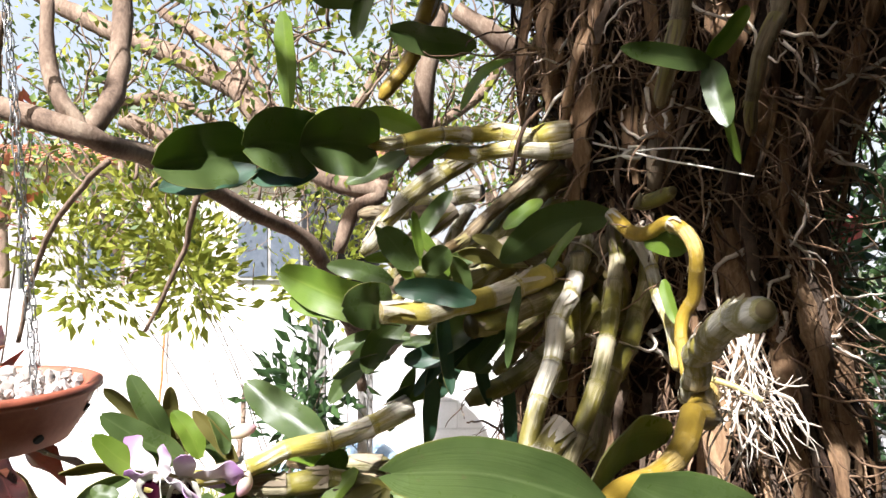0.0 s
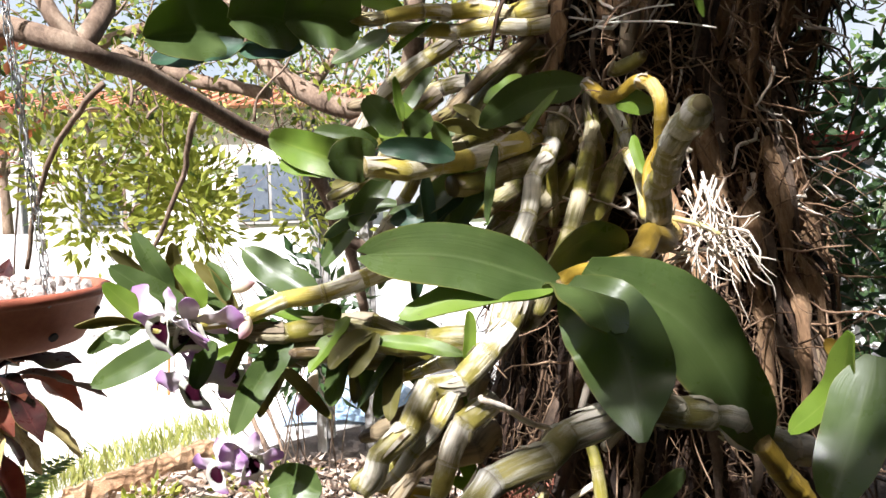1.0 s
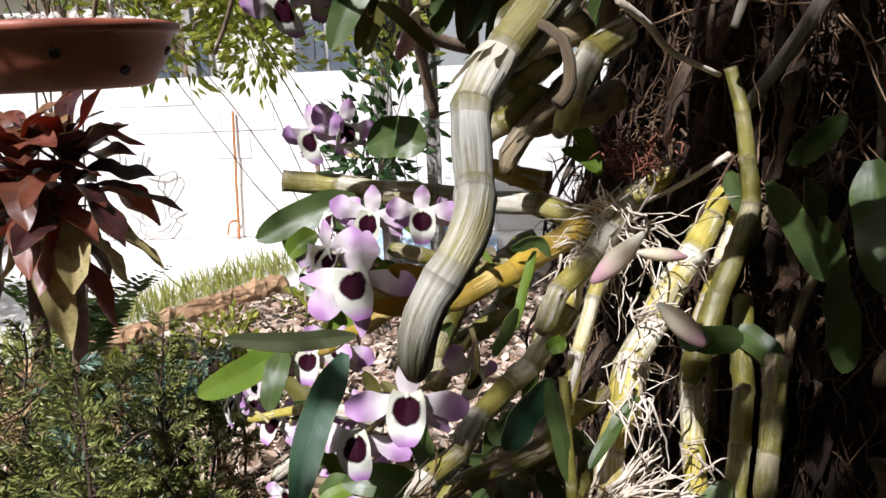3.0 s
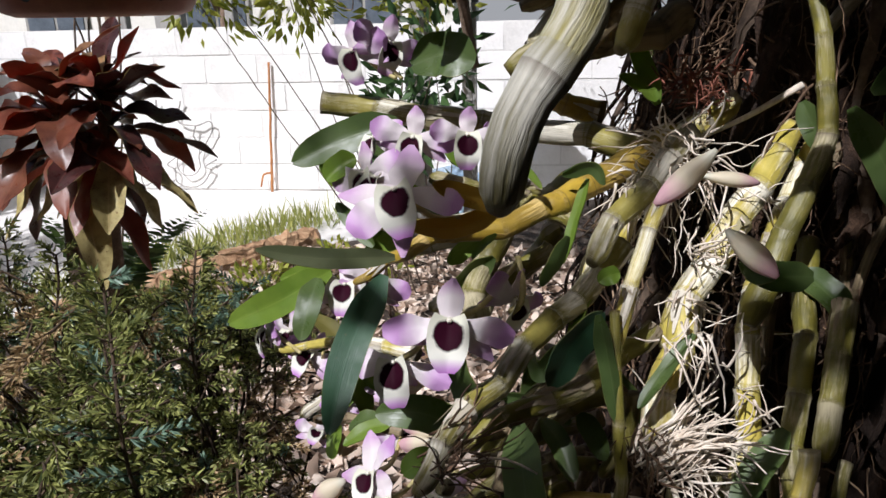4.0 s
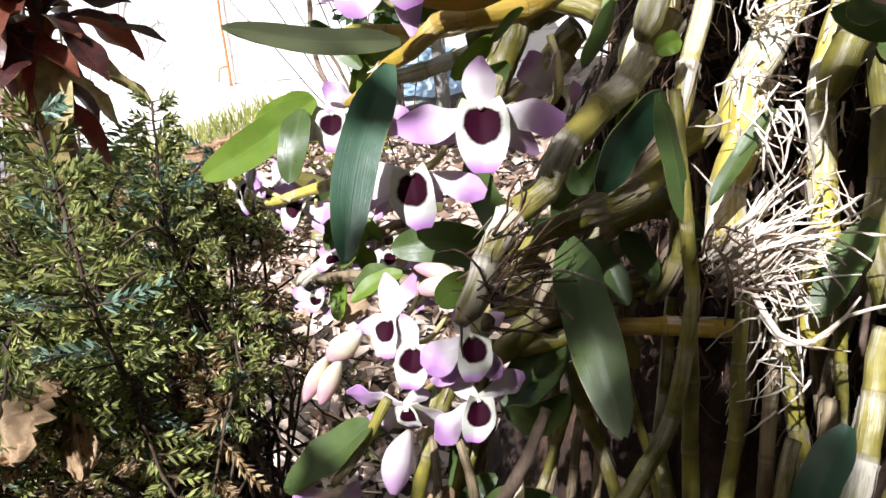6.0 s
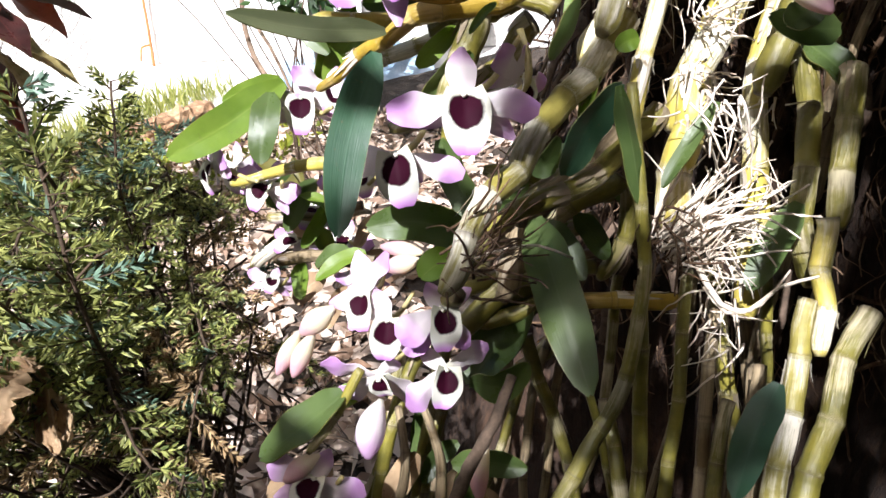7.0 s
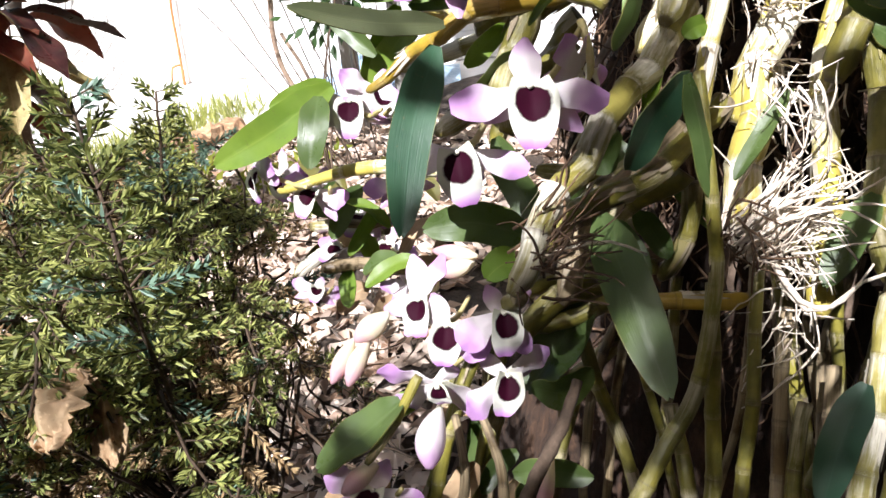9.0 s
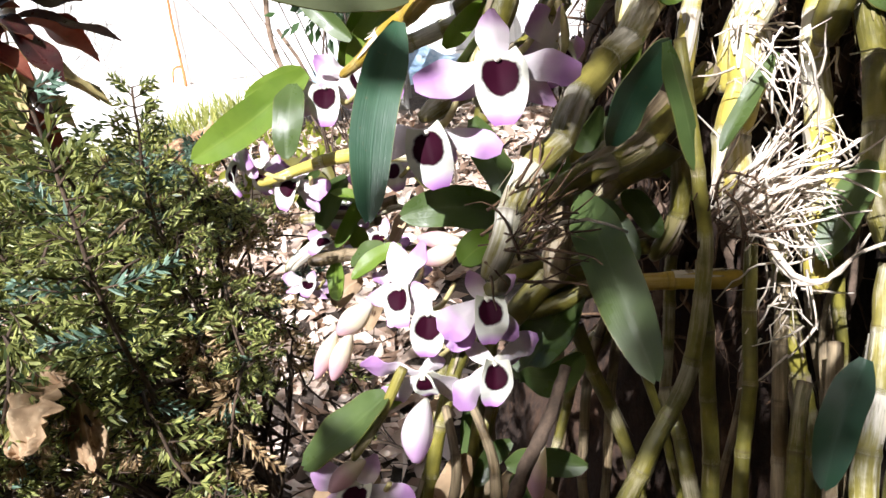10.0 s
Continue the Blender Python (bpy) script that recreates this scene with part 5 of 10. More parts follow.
leaders = [(-0.367, 0.635, 1.022), (-0.3231, 0.4251, 1.071), (-0.43, 0.56, 1.0), (-0.50, 0.62, 1.02), (-0.62, 0.7, 1.02), (-0.57, 0.5, 1.0), (-0.45, 0.44, 0.985)]
for k in range(320):
    lead = k < len(leaders)
    x, y = q.uniform(-0.95, -0.235), q.uniform(0.36, 0.95)
    top = juniper_top(x, y)
    if lead:
        tip_ = np.array(leaders[k])
    elif k % 5 < 2:
        tip_ = np.array((x, y, top - abs(q.normal(0, 0.03))))
    else:
        z_ = top - 0.27 * q.uniform(0, 1) ** 1.1
        tip_ = np.array((x, 0.37 + 0.35 * q.uniform() ** 1.5, z_))
    hold = noise.noise(Vector((tip_[0] * 14, tip_[1] * 10, tip_[2] * 14)))
    st = base_ + np.array((q.normal(0, 0.03), q.normal(0, 0.03), q.uniform(0.15, 0.6)))
    st[2] = min(st[2], tip_[2] - 0.12)
    back_ = np.array((base_[0] - tip_[0], base_[1] - tip_[1] + 0.06, 0.0))
    back_ /= np.linalg.norm(back_) + 1e-6
    mid_ = tip_ + back_ * q.uniform(0.08, 0.14) + np.array((q.normal(0, 0.03), q.normal(0, 0.02), q.normal(-0.025, 0.03)))
    if lead:
        mid_ = tip_ + np.array((q.normal(0, 0.015), q.normal(0, 0.015), -0.16))
    bare_ = not lead and (hold < -0.17 or (tip_[0] > -0.36 and tip_[2] < 0.76 and k % 2 == 0))
    if bare_ and k % 4:
        continue
    child(tube("branch", [st, mid_, tip_], 0.0030, 0.0010, M_JUNIPER_BARK, None, "", 6, 0.02, 0.002, k), juniper)
    if bare_:
        continue
    line = spline([st, mid_, tip_], 0.0085)
    kind = 0 if lead else 2 if q.random() < (0.34 if tip_[2] < 0.84 else 0.10) else (1 if q.random() < 0.18 else 0)
    add_spray(line[-(24 if lead else int(q.uniform(10, 17))):], kind, q.uniform(0.042, 0.068), (0.3, -0.8, 0.5) if lead else (q.normal(0, 0.3), q.normal(-0.2, 0.3), 1.0), 0.4 if lead else 0.75, 1 if lead else 2)
# bare dry twigs inside
for _ in range(160):
    p_ = np.array((q.uniform(-0.75, -0.2), q.uniform(0.42, 0.85), q.uniform(0.45, 0.84)))
    sprig_lines.append((root_line(q, p_, q.normal(0, 1, 3) + np.array((0, -0.4, -0.1)), q.uniform(0.04, 0.14), 0.16, (0, 0, -0.01), 0.009), q.uniform(1.0, 2.4)))
child(tube("trunk", [base_ - np.array((0, 0, 0.05)), base_ + np.array((0.02, 0, 0.4)), base_ + np.array((0.0, -0.02, 0.8))], 0.03, 0.008, M_TWIG, None, "", 8, 0.03, 0.003, 1), juniper)
for kind, mt, lb in ((0, M_NEEDLE, "green needles"), (1, M_NEEDLE_BLUE, "bluish needles"), (2, M_NEEDLE_DRY, "dry brown needles")):
    verts_ = np.concatenate(NV[kind])
    tagged(child(mesh_object("needles", verts_, np.arange(len(verts_)).reshape(-1, 4).tolist(), mt, None, lb, smooth=False), juniper), kind="stuff")
tagged(child(many_tubes("twig_mass", sprig_lines, 0.0008, 0.0004, M_JUNIPER_BARK, None, "", 3), juniper), kind="stuff")

# ---------------------------------------------------------------- litter on the bed
q = np.random.default_rng(15)
n_ = 15000
lx, ly = q.uniform(-1.6, 1.2, n_), q.uniform(0.2, 3.6, n_)
keep_ = (lx < -0.12 + 0.10 * np.sin(ly * 9)) | (ly > 2.0)
lx, ly, n_ = lx[keep_], ly[keep_], int(keep_.sum())
lz = np.array([bed_height(x, y) for x, y in zip(lx, ly)]) + 0.012
lit = leaf_mass("leaf_litter", np.stack([lx, ly, lz], 1), np.stack([q.normal(0, 1, n_), q.normal(0, 1, n_), q.normal(0, 0.18, n_)], 1), q.uniform(0.03, 0.10, n_), M_LITTER, None, "", 0.45)
tagged(lit, "dry fallen leaves scattered over the soil", "leaf litter", kind="stuff")

# ---------------------------------------------------------------- added hedges that close the garden and block sky light
def hedge(x0, x1, y0, y1, h, count, seed):
    ob = thing("hedge", "dense dark green hedge added to close the garden and block sky light", "hedge")
    q = np.random.default_rng(seed)
    part("core", box((x0 + x1) / 2, (y0 + y1) / 2, h / 2 - 0.1, (x1 - x0) * 0.96, (y1 - y0) * 0.5, h * 0.86, 0.05), M_TWIG, ob)
    C = np.stack([q.uniform(x0, x1, count), q.uniform(y0, y1, count), h * q.uniform(0, 1, count) ** 0.9], 1)
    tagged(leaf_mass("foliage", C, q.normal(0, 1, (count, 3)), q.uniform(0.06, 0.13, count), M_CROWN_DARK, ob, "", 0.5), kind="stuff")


# Assumed hedges behind and beside the camera; they cut the fill light.
hedge(-4.5, 4.5, -2.1, -1.6, 3.0, 15000, 1)
hedge(2.6, 3.2, -1.5, 5.0, 2.3, 8000, 2)
hedge(0.95, 1.4, -1.5, 1.15, 3.0, 7000, 3)
hedge(-5.2, -4.6, 1.7, 5.2, 2.4, 5000, 4)
hedge(-4.5, -3.9, -1.5, 1.7, 3.4, 9000, 5)

# ---------------------------------------------------------------- rusty rod, dry vine, fern, red pots
rod = thing("rusty_rod", "thin rusty steel rod standing against the wall", "rod")
tube("shaft", [(-2.06, 5.165, -0.02), (-2.03, 5.17, 0.45), (-2.0, 5.18, 0.95)], 0.011, 0.009, M_RUST, rod, "", 8, 0.05, 0.002, 1)
tube("hook", [(-2.06, 5.165, 0.14), (-2.11, 5.15, 0.13), (-2.13, 5.13, 0.04)], 0.009, 0.007, M_RUST, rod, "", 8, 0.02)

vine = thing("dry_vine", "bare curling vine stems dried on the wall", "vine")
VINE = (
    ((-2.90, 0.69), (-2.92, 0.55), (-2.96, 0.50)),
    ((-2.71, 0.68), (-2.75, 0.53), (-2.61, 0.50), (-2.50, 0.53), (-2.48, 0.47), (-2.58, 0.32), (-2.62, 0.27), (-2.62, 0.18), (-2.67, 0.13), (-2.74, 0.12), (-2.80, 0.18), (-2.78, 0.26), (-2.70, 0.32)),
    ((-2.48, 0.24), (-2.58, 0.18), (-2.53, 0.16), (-2.62, 0.05), (-2.72, 0.02), (-2.82, 0.07), (-2.82, 0.16), (-2.88, 0.20), (-2.83, 0.24), (-2.73, 0.31)),
    ((-2.84, 0.08), (-2.88, 0.03), (-2.92, -0.01)),
    ((-3.03, 0.25), (-3.11, 0.12), (-3.09, 0.04), (-3.02, 0.07), (-2.98, 0.16), (-3.04, 0.18), (-3.10, 0.30)),
    ((-2.61, 0.50), (-2.64, 0.42), (-2.60, 0.36), (-2.62, 0.27)),
)
q = np.random.default_rng(12)
for k, way in enumerate(VINE):
    tube("stem", [(x, 5.17 + q.normal(0, 0.006), z) for x, z in way], 0.0065, 0.004, M_POST, vine, "", 6, 0.02, 0.003, k)
fern = thing("fern", "dark green fern with narrow feathered fronds", "fern", at=(-1.75, 2.45, 0.02))
for k in range(9):
    a = q.uniform(-0.6, 2.6)
    b = np.array((-1.75, 2.45, 0.05))
    L_ = q.uniform(0.4, 0.62)
    tip_ = b + np.array((math.cos(a) * L_ * 0.8, math.sin(a) * L_ * 0.4, L_ * 0.85))
    line = spline([b, (b + tip_) / 2 + np.array((0, 0, 0.12)), tip_], 0.022)
    C, Wy, S = [], [], []
    for i in range(3, len(line)):
        d = line[i] - line[i - 1]
        s_ = np.cross(d, (0, 0.5, 1))
        s_ /= np.linalg.norm(s_)
        for sg in (-1, 1):
            C.append(line[i]), Wy.append(s_ * sg + d * 8), S.append(0.10 * math.sin(math.pi * (0.12 + 0.85 * i / len(line))))
    fr = child(leaf_mass("frond", C, Wy, S, M_FERN, None, "", 0.26), fern)

for k, (x, y, z) in enumerate(((1.44, 2.75, 1.56), (1.60, 2.85, 1.57))):
    bench = thing("plant_stand", "weathered grey plant stand", "stand", "plant stands", at=(x, y, 0))
    child(part("column", box(x, y, z / 2 - 0.05, 0.06, 0.06, z - 0.1, 0.004), M_POST, None), bench)
    child(part("plate", box(x, y, z - 0.06, 0.16, 0.16, 0.03, 0.004), M_POST, None), bench)
    rp = thing("red_flower_pot", "small red plastic flower pot on a stand", "pot", "red flower pots", at=(x, y, z - 0.045))
    v_, f_ = lathe([(0.0, 0), (0.045, 0), (0.062, 0.085), (0.070, 0.086), (0.071, 0.105), (0.064, 0.106), (0.055, 0.09), (0.0, 0.085)], 28, (x, y, z - 0.045))
    child(mesh_object("pot_body", v_, f_, M_REDPOT), rp)
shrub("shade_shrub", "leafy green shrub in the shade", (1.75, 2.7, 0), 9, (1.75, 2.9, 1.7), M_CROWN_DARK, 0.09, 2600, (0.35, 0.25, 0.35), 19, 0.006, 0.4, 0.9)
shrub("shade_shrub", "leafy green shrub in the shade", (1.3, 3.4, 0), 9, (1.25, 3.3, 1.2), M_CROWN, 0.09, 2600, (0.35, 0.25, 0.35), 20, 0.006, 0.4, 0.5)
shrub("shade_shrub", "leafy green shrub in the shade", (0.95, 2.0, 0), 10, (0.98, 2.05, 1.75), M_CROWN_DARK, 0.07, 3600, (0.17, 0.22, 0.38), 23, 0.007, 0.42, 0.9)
shrub("red_leaf_shrub", "shrub with scarlet and bronze leaves", (-2.0, 2.9, 0), 6, (-1.62, 2.6, 1.95), M_LEAF_RED, 0.10, 420, (0.12, 0.1, 0.14), 22, 0.006, 0.42, 1.5)

# ---------------------------------------------------------------- orchids

upper = thing("orchid_plant", "orchid with pale yellow cane and rounded leaves tied to trunk", "orchid", "orchids on the trunk")
cane(upper, [(0.1119, 0.6450, 1.6058), (0.0653, 0.6350, 1.6026), (-0.0115, 0.6100, 1.5948), (-0.0569, 0.5850, 1.5840), (-0.1468, 0.5600, 1.5743)], 0.0091, 0.0022, M_CANE_Y, 0.030, seed=1)
cane(upper, [(0.1235, 0.6400, 1.5919), (0.0722, 0.6300, 1.5865), (0.0079, 0.6300, 1.5875), (-0.0336, 0.6200, 1.5842)], 0.0075, 0.0058, M_CANE_Y, 0.035, seed=2)
leaf(upper, (-0.0546, 0.5850, 1.5822), (-0.0809, 0.5600, 1.5839), (-0.1086, 0.5450, 1.5766), 0.0549, (0.0062, -0.1473, 0.9891), M_LEAF, 0.45, seed=3)
leaf(upper, (-0.1002, 0.5700, 1.5774), (-0.1257, 0.5450, 1.5808), (-0.1481, 0.5300, 1.5744), 0.0535, (-0.0040, -0.0684, 0.9977), M_LEAF, 0.45, seed=4)
leaf(upper, (-0.1468, 0.5600, 1.5743), (-0.1805, 0.5300, 1.5661), (-0.2025, 0.5000, 1.5569), 0.0499, (-0.2282, -0.0694, 0.9711), M_LEAF, 0.45, seed=5)
# Lower folds of the leaves; their sky reflection is put in as bluish colour.
leaf(upper, (-0.1407, 0.5450, 1.5603), (-0.1738, 0.5350, 1.5508), (-0.2057, 0.5200, 1.5433), 0.0252, (-0.3899, 0.4752, 0.7887), M_LEAF_BLUE, 0.20, seed=6)
leaf(upper, (-0.0993, 0.5650, 1.5625), (-0.1226, 0.5500, 1.5557), (-0.1436, 0.5400, 1.5521), 0.0259, (-0.4382, 0.4546, 0.7754), M_LEAF_BLUE, 0.20, seed=7)
leaf(upper, (-0.0187, 0.6100, 1.5986), (-0.0450, 0.6100, 1.6096), (-0.0728, 0.6100, 1.6139), 0.0201, (0.2672, 0.1962, 0.9435), M_LEAF_LIME, 0.25, seed=8)
leaf(upper, (-0.0302, 0.6200, 1.5832), (-0.0506, 0.6200, 1.5710), (-0.0837, 0.6200, 1.5564), 0.0185, (-0.3982, 0.4554, 0.7963), M_LEAF, 0.25, seed=9)
leaf(upper, (0.0078, 0.6200, 1.5900), (-0.0092, 0.6200, 1.5793), (-0.0302, 0.6200, 1.5628), 0.0078, (-0.5345, 0.4000, 0.7445), M_LEAF_LIME, 0.25, seed=10)
tube("root", [(0.0593, 0.6250, 1.5642), (0.0652, 0.6200, 1.5929), (0.0735, 0.6200, 1.6100), (0.0870, 0.6300, 1.6231)], 0.0022, 0.0015, M_ROOT_DARK, upper)
cane(upper, [(0.0984, 0.6400, 1.5783), (0.0573, 0.6300, 1.5450), (0.0224, 0.6200, 1.5151), (0.0005, 0.6000, 1.4981)], 0.0060, 0.0047, M_CANE_B, 0.030, seed=12)
cane(upper, [(0.1119, 0.6600, 1.5730), (0.0694, 0.6500, 1.5362), (0.0306, 0.6400, 1.5005), (-0.0119, 0.6300, 1.4832)], 0.0119, 0.0099, M_CANE_G, 0.035, seed=13)
cane(upper, [(0.1188, 0.6700, 1.5584), (0.0601, 0.6600, 1.5005), (0.0184, 0.6500, 1.4597)], 0.0095, 0.0087, M_CANE_W, 0.035, seed=14)
cane(upper, [(0.0316, 0.7200, 1.5966), (-0.0223, 0.7300, 1.5664), (-0.0546, 0.7400, 1.5296), (-0.0847, 0.7500, 1.4947)], 0.0096, 0.0077, M_CANE_W, 0.040, seed=15)
cane(upper, [(0.0090, 0.7200, 1.5401), (-0.0352, 0.7000, 1.5060), (-0.0516, 0.7000, 1.4841)], 0.0085, 0.0071, M_CANE_G, 0.035, seed=16)
cane(upper, [(0.1119, 0.6600, 1.5005), (0.0425, 0.6300, 1.4857), (0.0029, 0.6200, 1.4689)], 0.0093, 0.0073, M_CANE_G, 0.030, seed=17)

far_up = thing("orchid_plant", "orchid with a yellow spotted cane and hanging leaves beyond the trunk", "orchid", "orchids on the trunk")
cane(far_up, [(0.0049, 1.0500, 1.9128), (-0.0321, 1.0500, 1.8304), (-0.0569, 1.0500, 1.7727), (-0.0898, 1.0500, 1.7167)], 0.0140, 0.0099, M_CANE_O, 0.040, seed=19)
leaf(far_up, (-0.0738, 1.0000, 1.8052), (-0.0149, 1.0000, 1.7896), (0.0479, 1.0000, 1.7833), 0.0455, (-0.1442, 0.5844, -0.7985), M_LEAF, 0.25, seed=20)
leaf(far_up, (-0.2229, 1.0000, 1.8304), (-0.2166, 1.0000, 1.7597), (-0.2134, 1.0000, 1.6930), 0.0298, (-0.9689, 0.2383, -0.0664), M_LEAF_LIME, 0.25, seed=21)
leaf(far_up, (-0.1012, 1.0000, 1.8617), (-0.1130, 1.0000, 1.8304), (-0.1224, 1.0000, 1.7911), 0.0267, (-0.9473, 0.1481, 0.2842), M_LEAF, 0.25, seed=22)
leaf(far_up, (-0.1875, 1.0000, 1.8539), (-0.1522, 1.0000, 1.8461), (-0.1130, 1.0000, 1.8421), 0.0267, (-0.0835, 0.8447, -0.5286), M_LEAF, 0.25, seed=23)

crest = thing("orchid_plant", "orchid with dark drooping leaves growing high on the trunk", "orchid", "orchids on the trunk")
leaf(crest, (0.1756, 0.4700, 1.6213), (0.1429, 0.4600, 1.6231), (0.1109, 0.4500, 1.6257), 0.0152, (0.0844, -0.0554, 0.9949), M_LEAF, 0.25, seed=25)
leaf(crest, (0.1737, 0.4700, 1.6221), (0.1754, 0.4600, 1.6014), (0.1787, 0.4500, 1.5763), 0.0173, (-0.7849, 0.5321, -0.3175), M_LEAF, 0.25, seed=26)
leaf(crest, (0.1719, 0.4700, 1.6239), (0.1826, 0.4600, 1.6375), (0.1953, 0.4600, 1.6556), 0.0123, (0.8165, 0.2112, -0.5373), M_LEAF_LIME, 0.25, seed=27)
leaf(crest, (0.1907, 0.5000, 1.6142), (0.1946, 0.4900, 1.5850), (0.2022, 0.4900, 1.5581), 0.0077, (-0.5531, 0.7930, -0.2553), M_LEAF_LIME, 0.25, seed=28)
cane(crest, [(0.1691, 0.5000, 1.6966), (0.1632, 0.5000, 1.6573), (0.1554, 0.5000, 1.6299), (0.1575, 0.5200, 1.6024)], 0.0067, 0.0045, M_CANE_B, 0.030, seed=29)
cane(crest, [(0.2283, 0.4800, 1.6812), (0.2124, 0.4700, 1.6405), (0.2113, 0.4800, 1.6096), (0.2142, 0.5000, 1.5789)], 0.0056, 0.0039, M_CANE_B, 0.030, seed=30)
leaf(crest, (0.0598, 0.6300, 1.6661), (0.0345, 0.6200, 1.6513), (0.0151, 0.6200, 1.6197), 0.0117, (-0.6373, 0.5988, 0.4851), M_LEAF_LIME, 0.25, seed=31)
tube("husk", [(0.1794, 0.6000, 1.5876), (0.1741, 0.5900, 1.5653), (0.1732, 0.5900, 1.5491)], 0.0094, 0.0056, M_CANE_B, crest)

middle = thing("orchid_plant", "orchid with arching yellow stem, grey jointed canes and green leaves", "orchid", "orchids on the trunk")
cane(middle, [(0.1401, 0.5950, 1.5276), (0.1522, 0.5536, 1.5114), (0.1635, 0.5192, 1.5193), (0.1658, 0.4725, 1.4994), (0.1675, 0.4853, 1.4711), (0.1642, 0.4984, 1.4473), (0.1660, 0.4852, 1.4084)], 0.0054, 0.0041, M_CANE_O, 0.028, seed=34)
cane(middle, [(0.1568, 0.5939, 1.5126), (0.1680, 0.5813, 1.4800), (0.1683, 0.5386, 1.4481), (0.1672, 0.5157, 1.4133)], 0.0054, 0.0043, M_CANE_Y, 0.030, seed=35)
leaf(middle, (0.1401, 0.5950, 1.5276), (0.0901, 0.5842, 1.5203), (0.0438, 0.5515, 1.4903), 0.0306, (-0.4178, 0.1573, 0.8948), M_LEAF, 0.25, seed=36)
leaf(middle, (0.1525, 0.5488, 1.5139), (0.1628, 0.5332, 1.5059), (0.1773, 0.5227, 1.4991), 0.0202, (-0.1514, 0.3749, -0.9146), M_LEAF_LIME, 0.25, seed=37)
leaf(middle, (0.1101, 0.5743, 1.5208), (0.0930, 0.5725, 1.5001), (0.0758, 0.5703, 1.4738), 0.0085, (-0.6641, 0.6094, 0.4332), M_LEAF_LIME, 0.25, seed=38)
leaf(middle, (0.0548, 0.5200, 1.4731), (0.0497, 0.5175, 1.4423), (0.0463, 0.5153, 1.4144), 0.0095, (-0.7249, 0.6871, 0.0492), M_LEAF, 0.25, seed=39)
leaf(middle, (0.1594, 0.5209, 1.4780), (0.1598, 0.5096, 1.4625), (0.1625, 0.4984, 1.4474), 0.0093, (-0.7398, 0.5044, -0.4452), M_LEAF_LIME, 0.25, seed=40)
cane(middle, [(-0.0437, 0.4782, 1.4577), (0.0079, 0.5136, 1.4583), (0.0486, 0.5496, 1.4675), (0.0989, 0.6013, 1.4834)], 0.0068, 0.0089, M_CANE_Y, 0.030, seed=41)
cane(middle, [(0.0204, 0.5275, 1.4431), (0.0683, 0.5689, 1.4562), (0.1226, 0.6108, 1.4760)], 0.0075, 0.0090, M_CANE_G, 0.030, seed=42)
leaf(middle, (-0.0353, 0.4835, 1.4605), (-0.0692, 0.4888, 1.4664), (-0.1177, 0.5151, 1.4839), 0.0286, (0.2714, -0.0061, 0.9624), M_LEAF_LIME, 0.30, seed=43)
leaf(middle, (-0.0353, 0.4835, 1.4605), (-0.0495, 0.4686, 1.4634), (-0.0644, 0.4584, 1.4622), 0.0314, (0.0908, -0.0357, 0.9952), M_LEAF, 0.15, seed=44)
leaf(middle, (-0.0612, 0.4881, 1.4573), (-0.0875, 0.4984, 1.4616), (-0.1085, 0.5086, 1.4642), 0.0191, (0.2648, 0.3010, 0.9161), M_LEAF_LIME, 0.25, seed=45)
leaf(middle, (-0.0358, 0.5198, 1.4756), (-0.0606, 0.5204, 1.4840), (-0.0842, 0.5206, 1.4881), 0.0147, (0.2472, 0.2162, 0.9445), M_LEAF, 0.25, seed=46)
leaf(middle, (0.0228, 0.4991, 1.4644), (-0.0062, 0.4995, 1.4706), (-0.0340, 0.4995, 1.4726), 0.0183, (0.1408, 0.2082, 0.9679), M_LEAF_BLUE, 0.25, seed=47)
leaf(middle, (-0.0208, 0.5407, 1.4854), (-0.0339, 0.5419, 1.5004), (-0.0469, 0.5430, 1.5155), 0.0233, (0.7523, 0.1679, 0.6370), M_LEAF, 0.25, seed=48)
leaf(middle, (-0.0136, 0.5306, 1.4835), (-0.0024, 0.5315, 1.4941), (0.0044, 0.5320, 1.5005), 0.0202, (0.6515, 0.2618, -0.7121), M_LEAF, 0.25, seed=49)
leaf(middle, (-0.0163, 0.5214, 1.4936), (-0.0193, 0.5227, 1.5108), (-0.0214, 0.5241, 1.5281), 0.0078, (0.8414, 0.5342, 0.0820), M_LEAF_LIME, 0.25, seed=50)
leaf(middle, (-0.0270, 0.5177, 1.4487), (-0.0447, 0.5165, 1.4341), (-0.0561, 0.5145, 1.4107), 0.0190, (-0.7878, 0.1814, 0.5886), M_LEAF, 0.25, seed=51)
leaf(middle, (0.0342, 0.5383, 1.4518), (0.0069, 0.5368, 1.4346), (-0.0092, 0.5355, 1.4195), 0.0224, (-0.5587, 0.4210, 0.7146), M_LEAF, 0.25, seed=52)
leaf(middle, (0.0479, 0.5476, 1.4425), (0.0315, 0.5461, 1.4248), (0.0219, 0.5447, 1.4069), 0.0200, (-0.7627, 0.3771, 0.5254), M_LEAF, 0.25, seed=53)
leaf(middle, (0.0156, 0.5361, 1.4255), (-0.0114, 0.5355, 1.4195), (-0.0294, 0.5352, 1.4169), 0.0179, (-0.1817, 0.3661, 0.9127), M_LEAF_BLUE, 0.25, seed=54)
cane(middle, [(0.1268, 0.6335, 1.5081), (0.1041, 0.5705, 1.4740), (0.0881, 0.5334, 1.4502), (0.0803, 0.5162, 1.4242), (0.0666, 0.4935, 1.3919), (0.0491, 0.4691, 1.3383)], 0.0068, 0.0062, M_CANE_W, 0.032, seed=55)
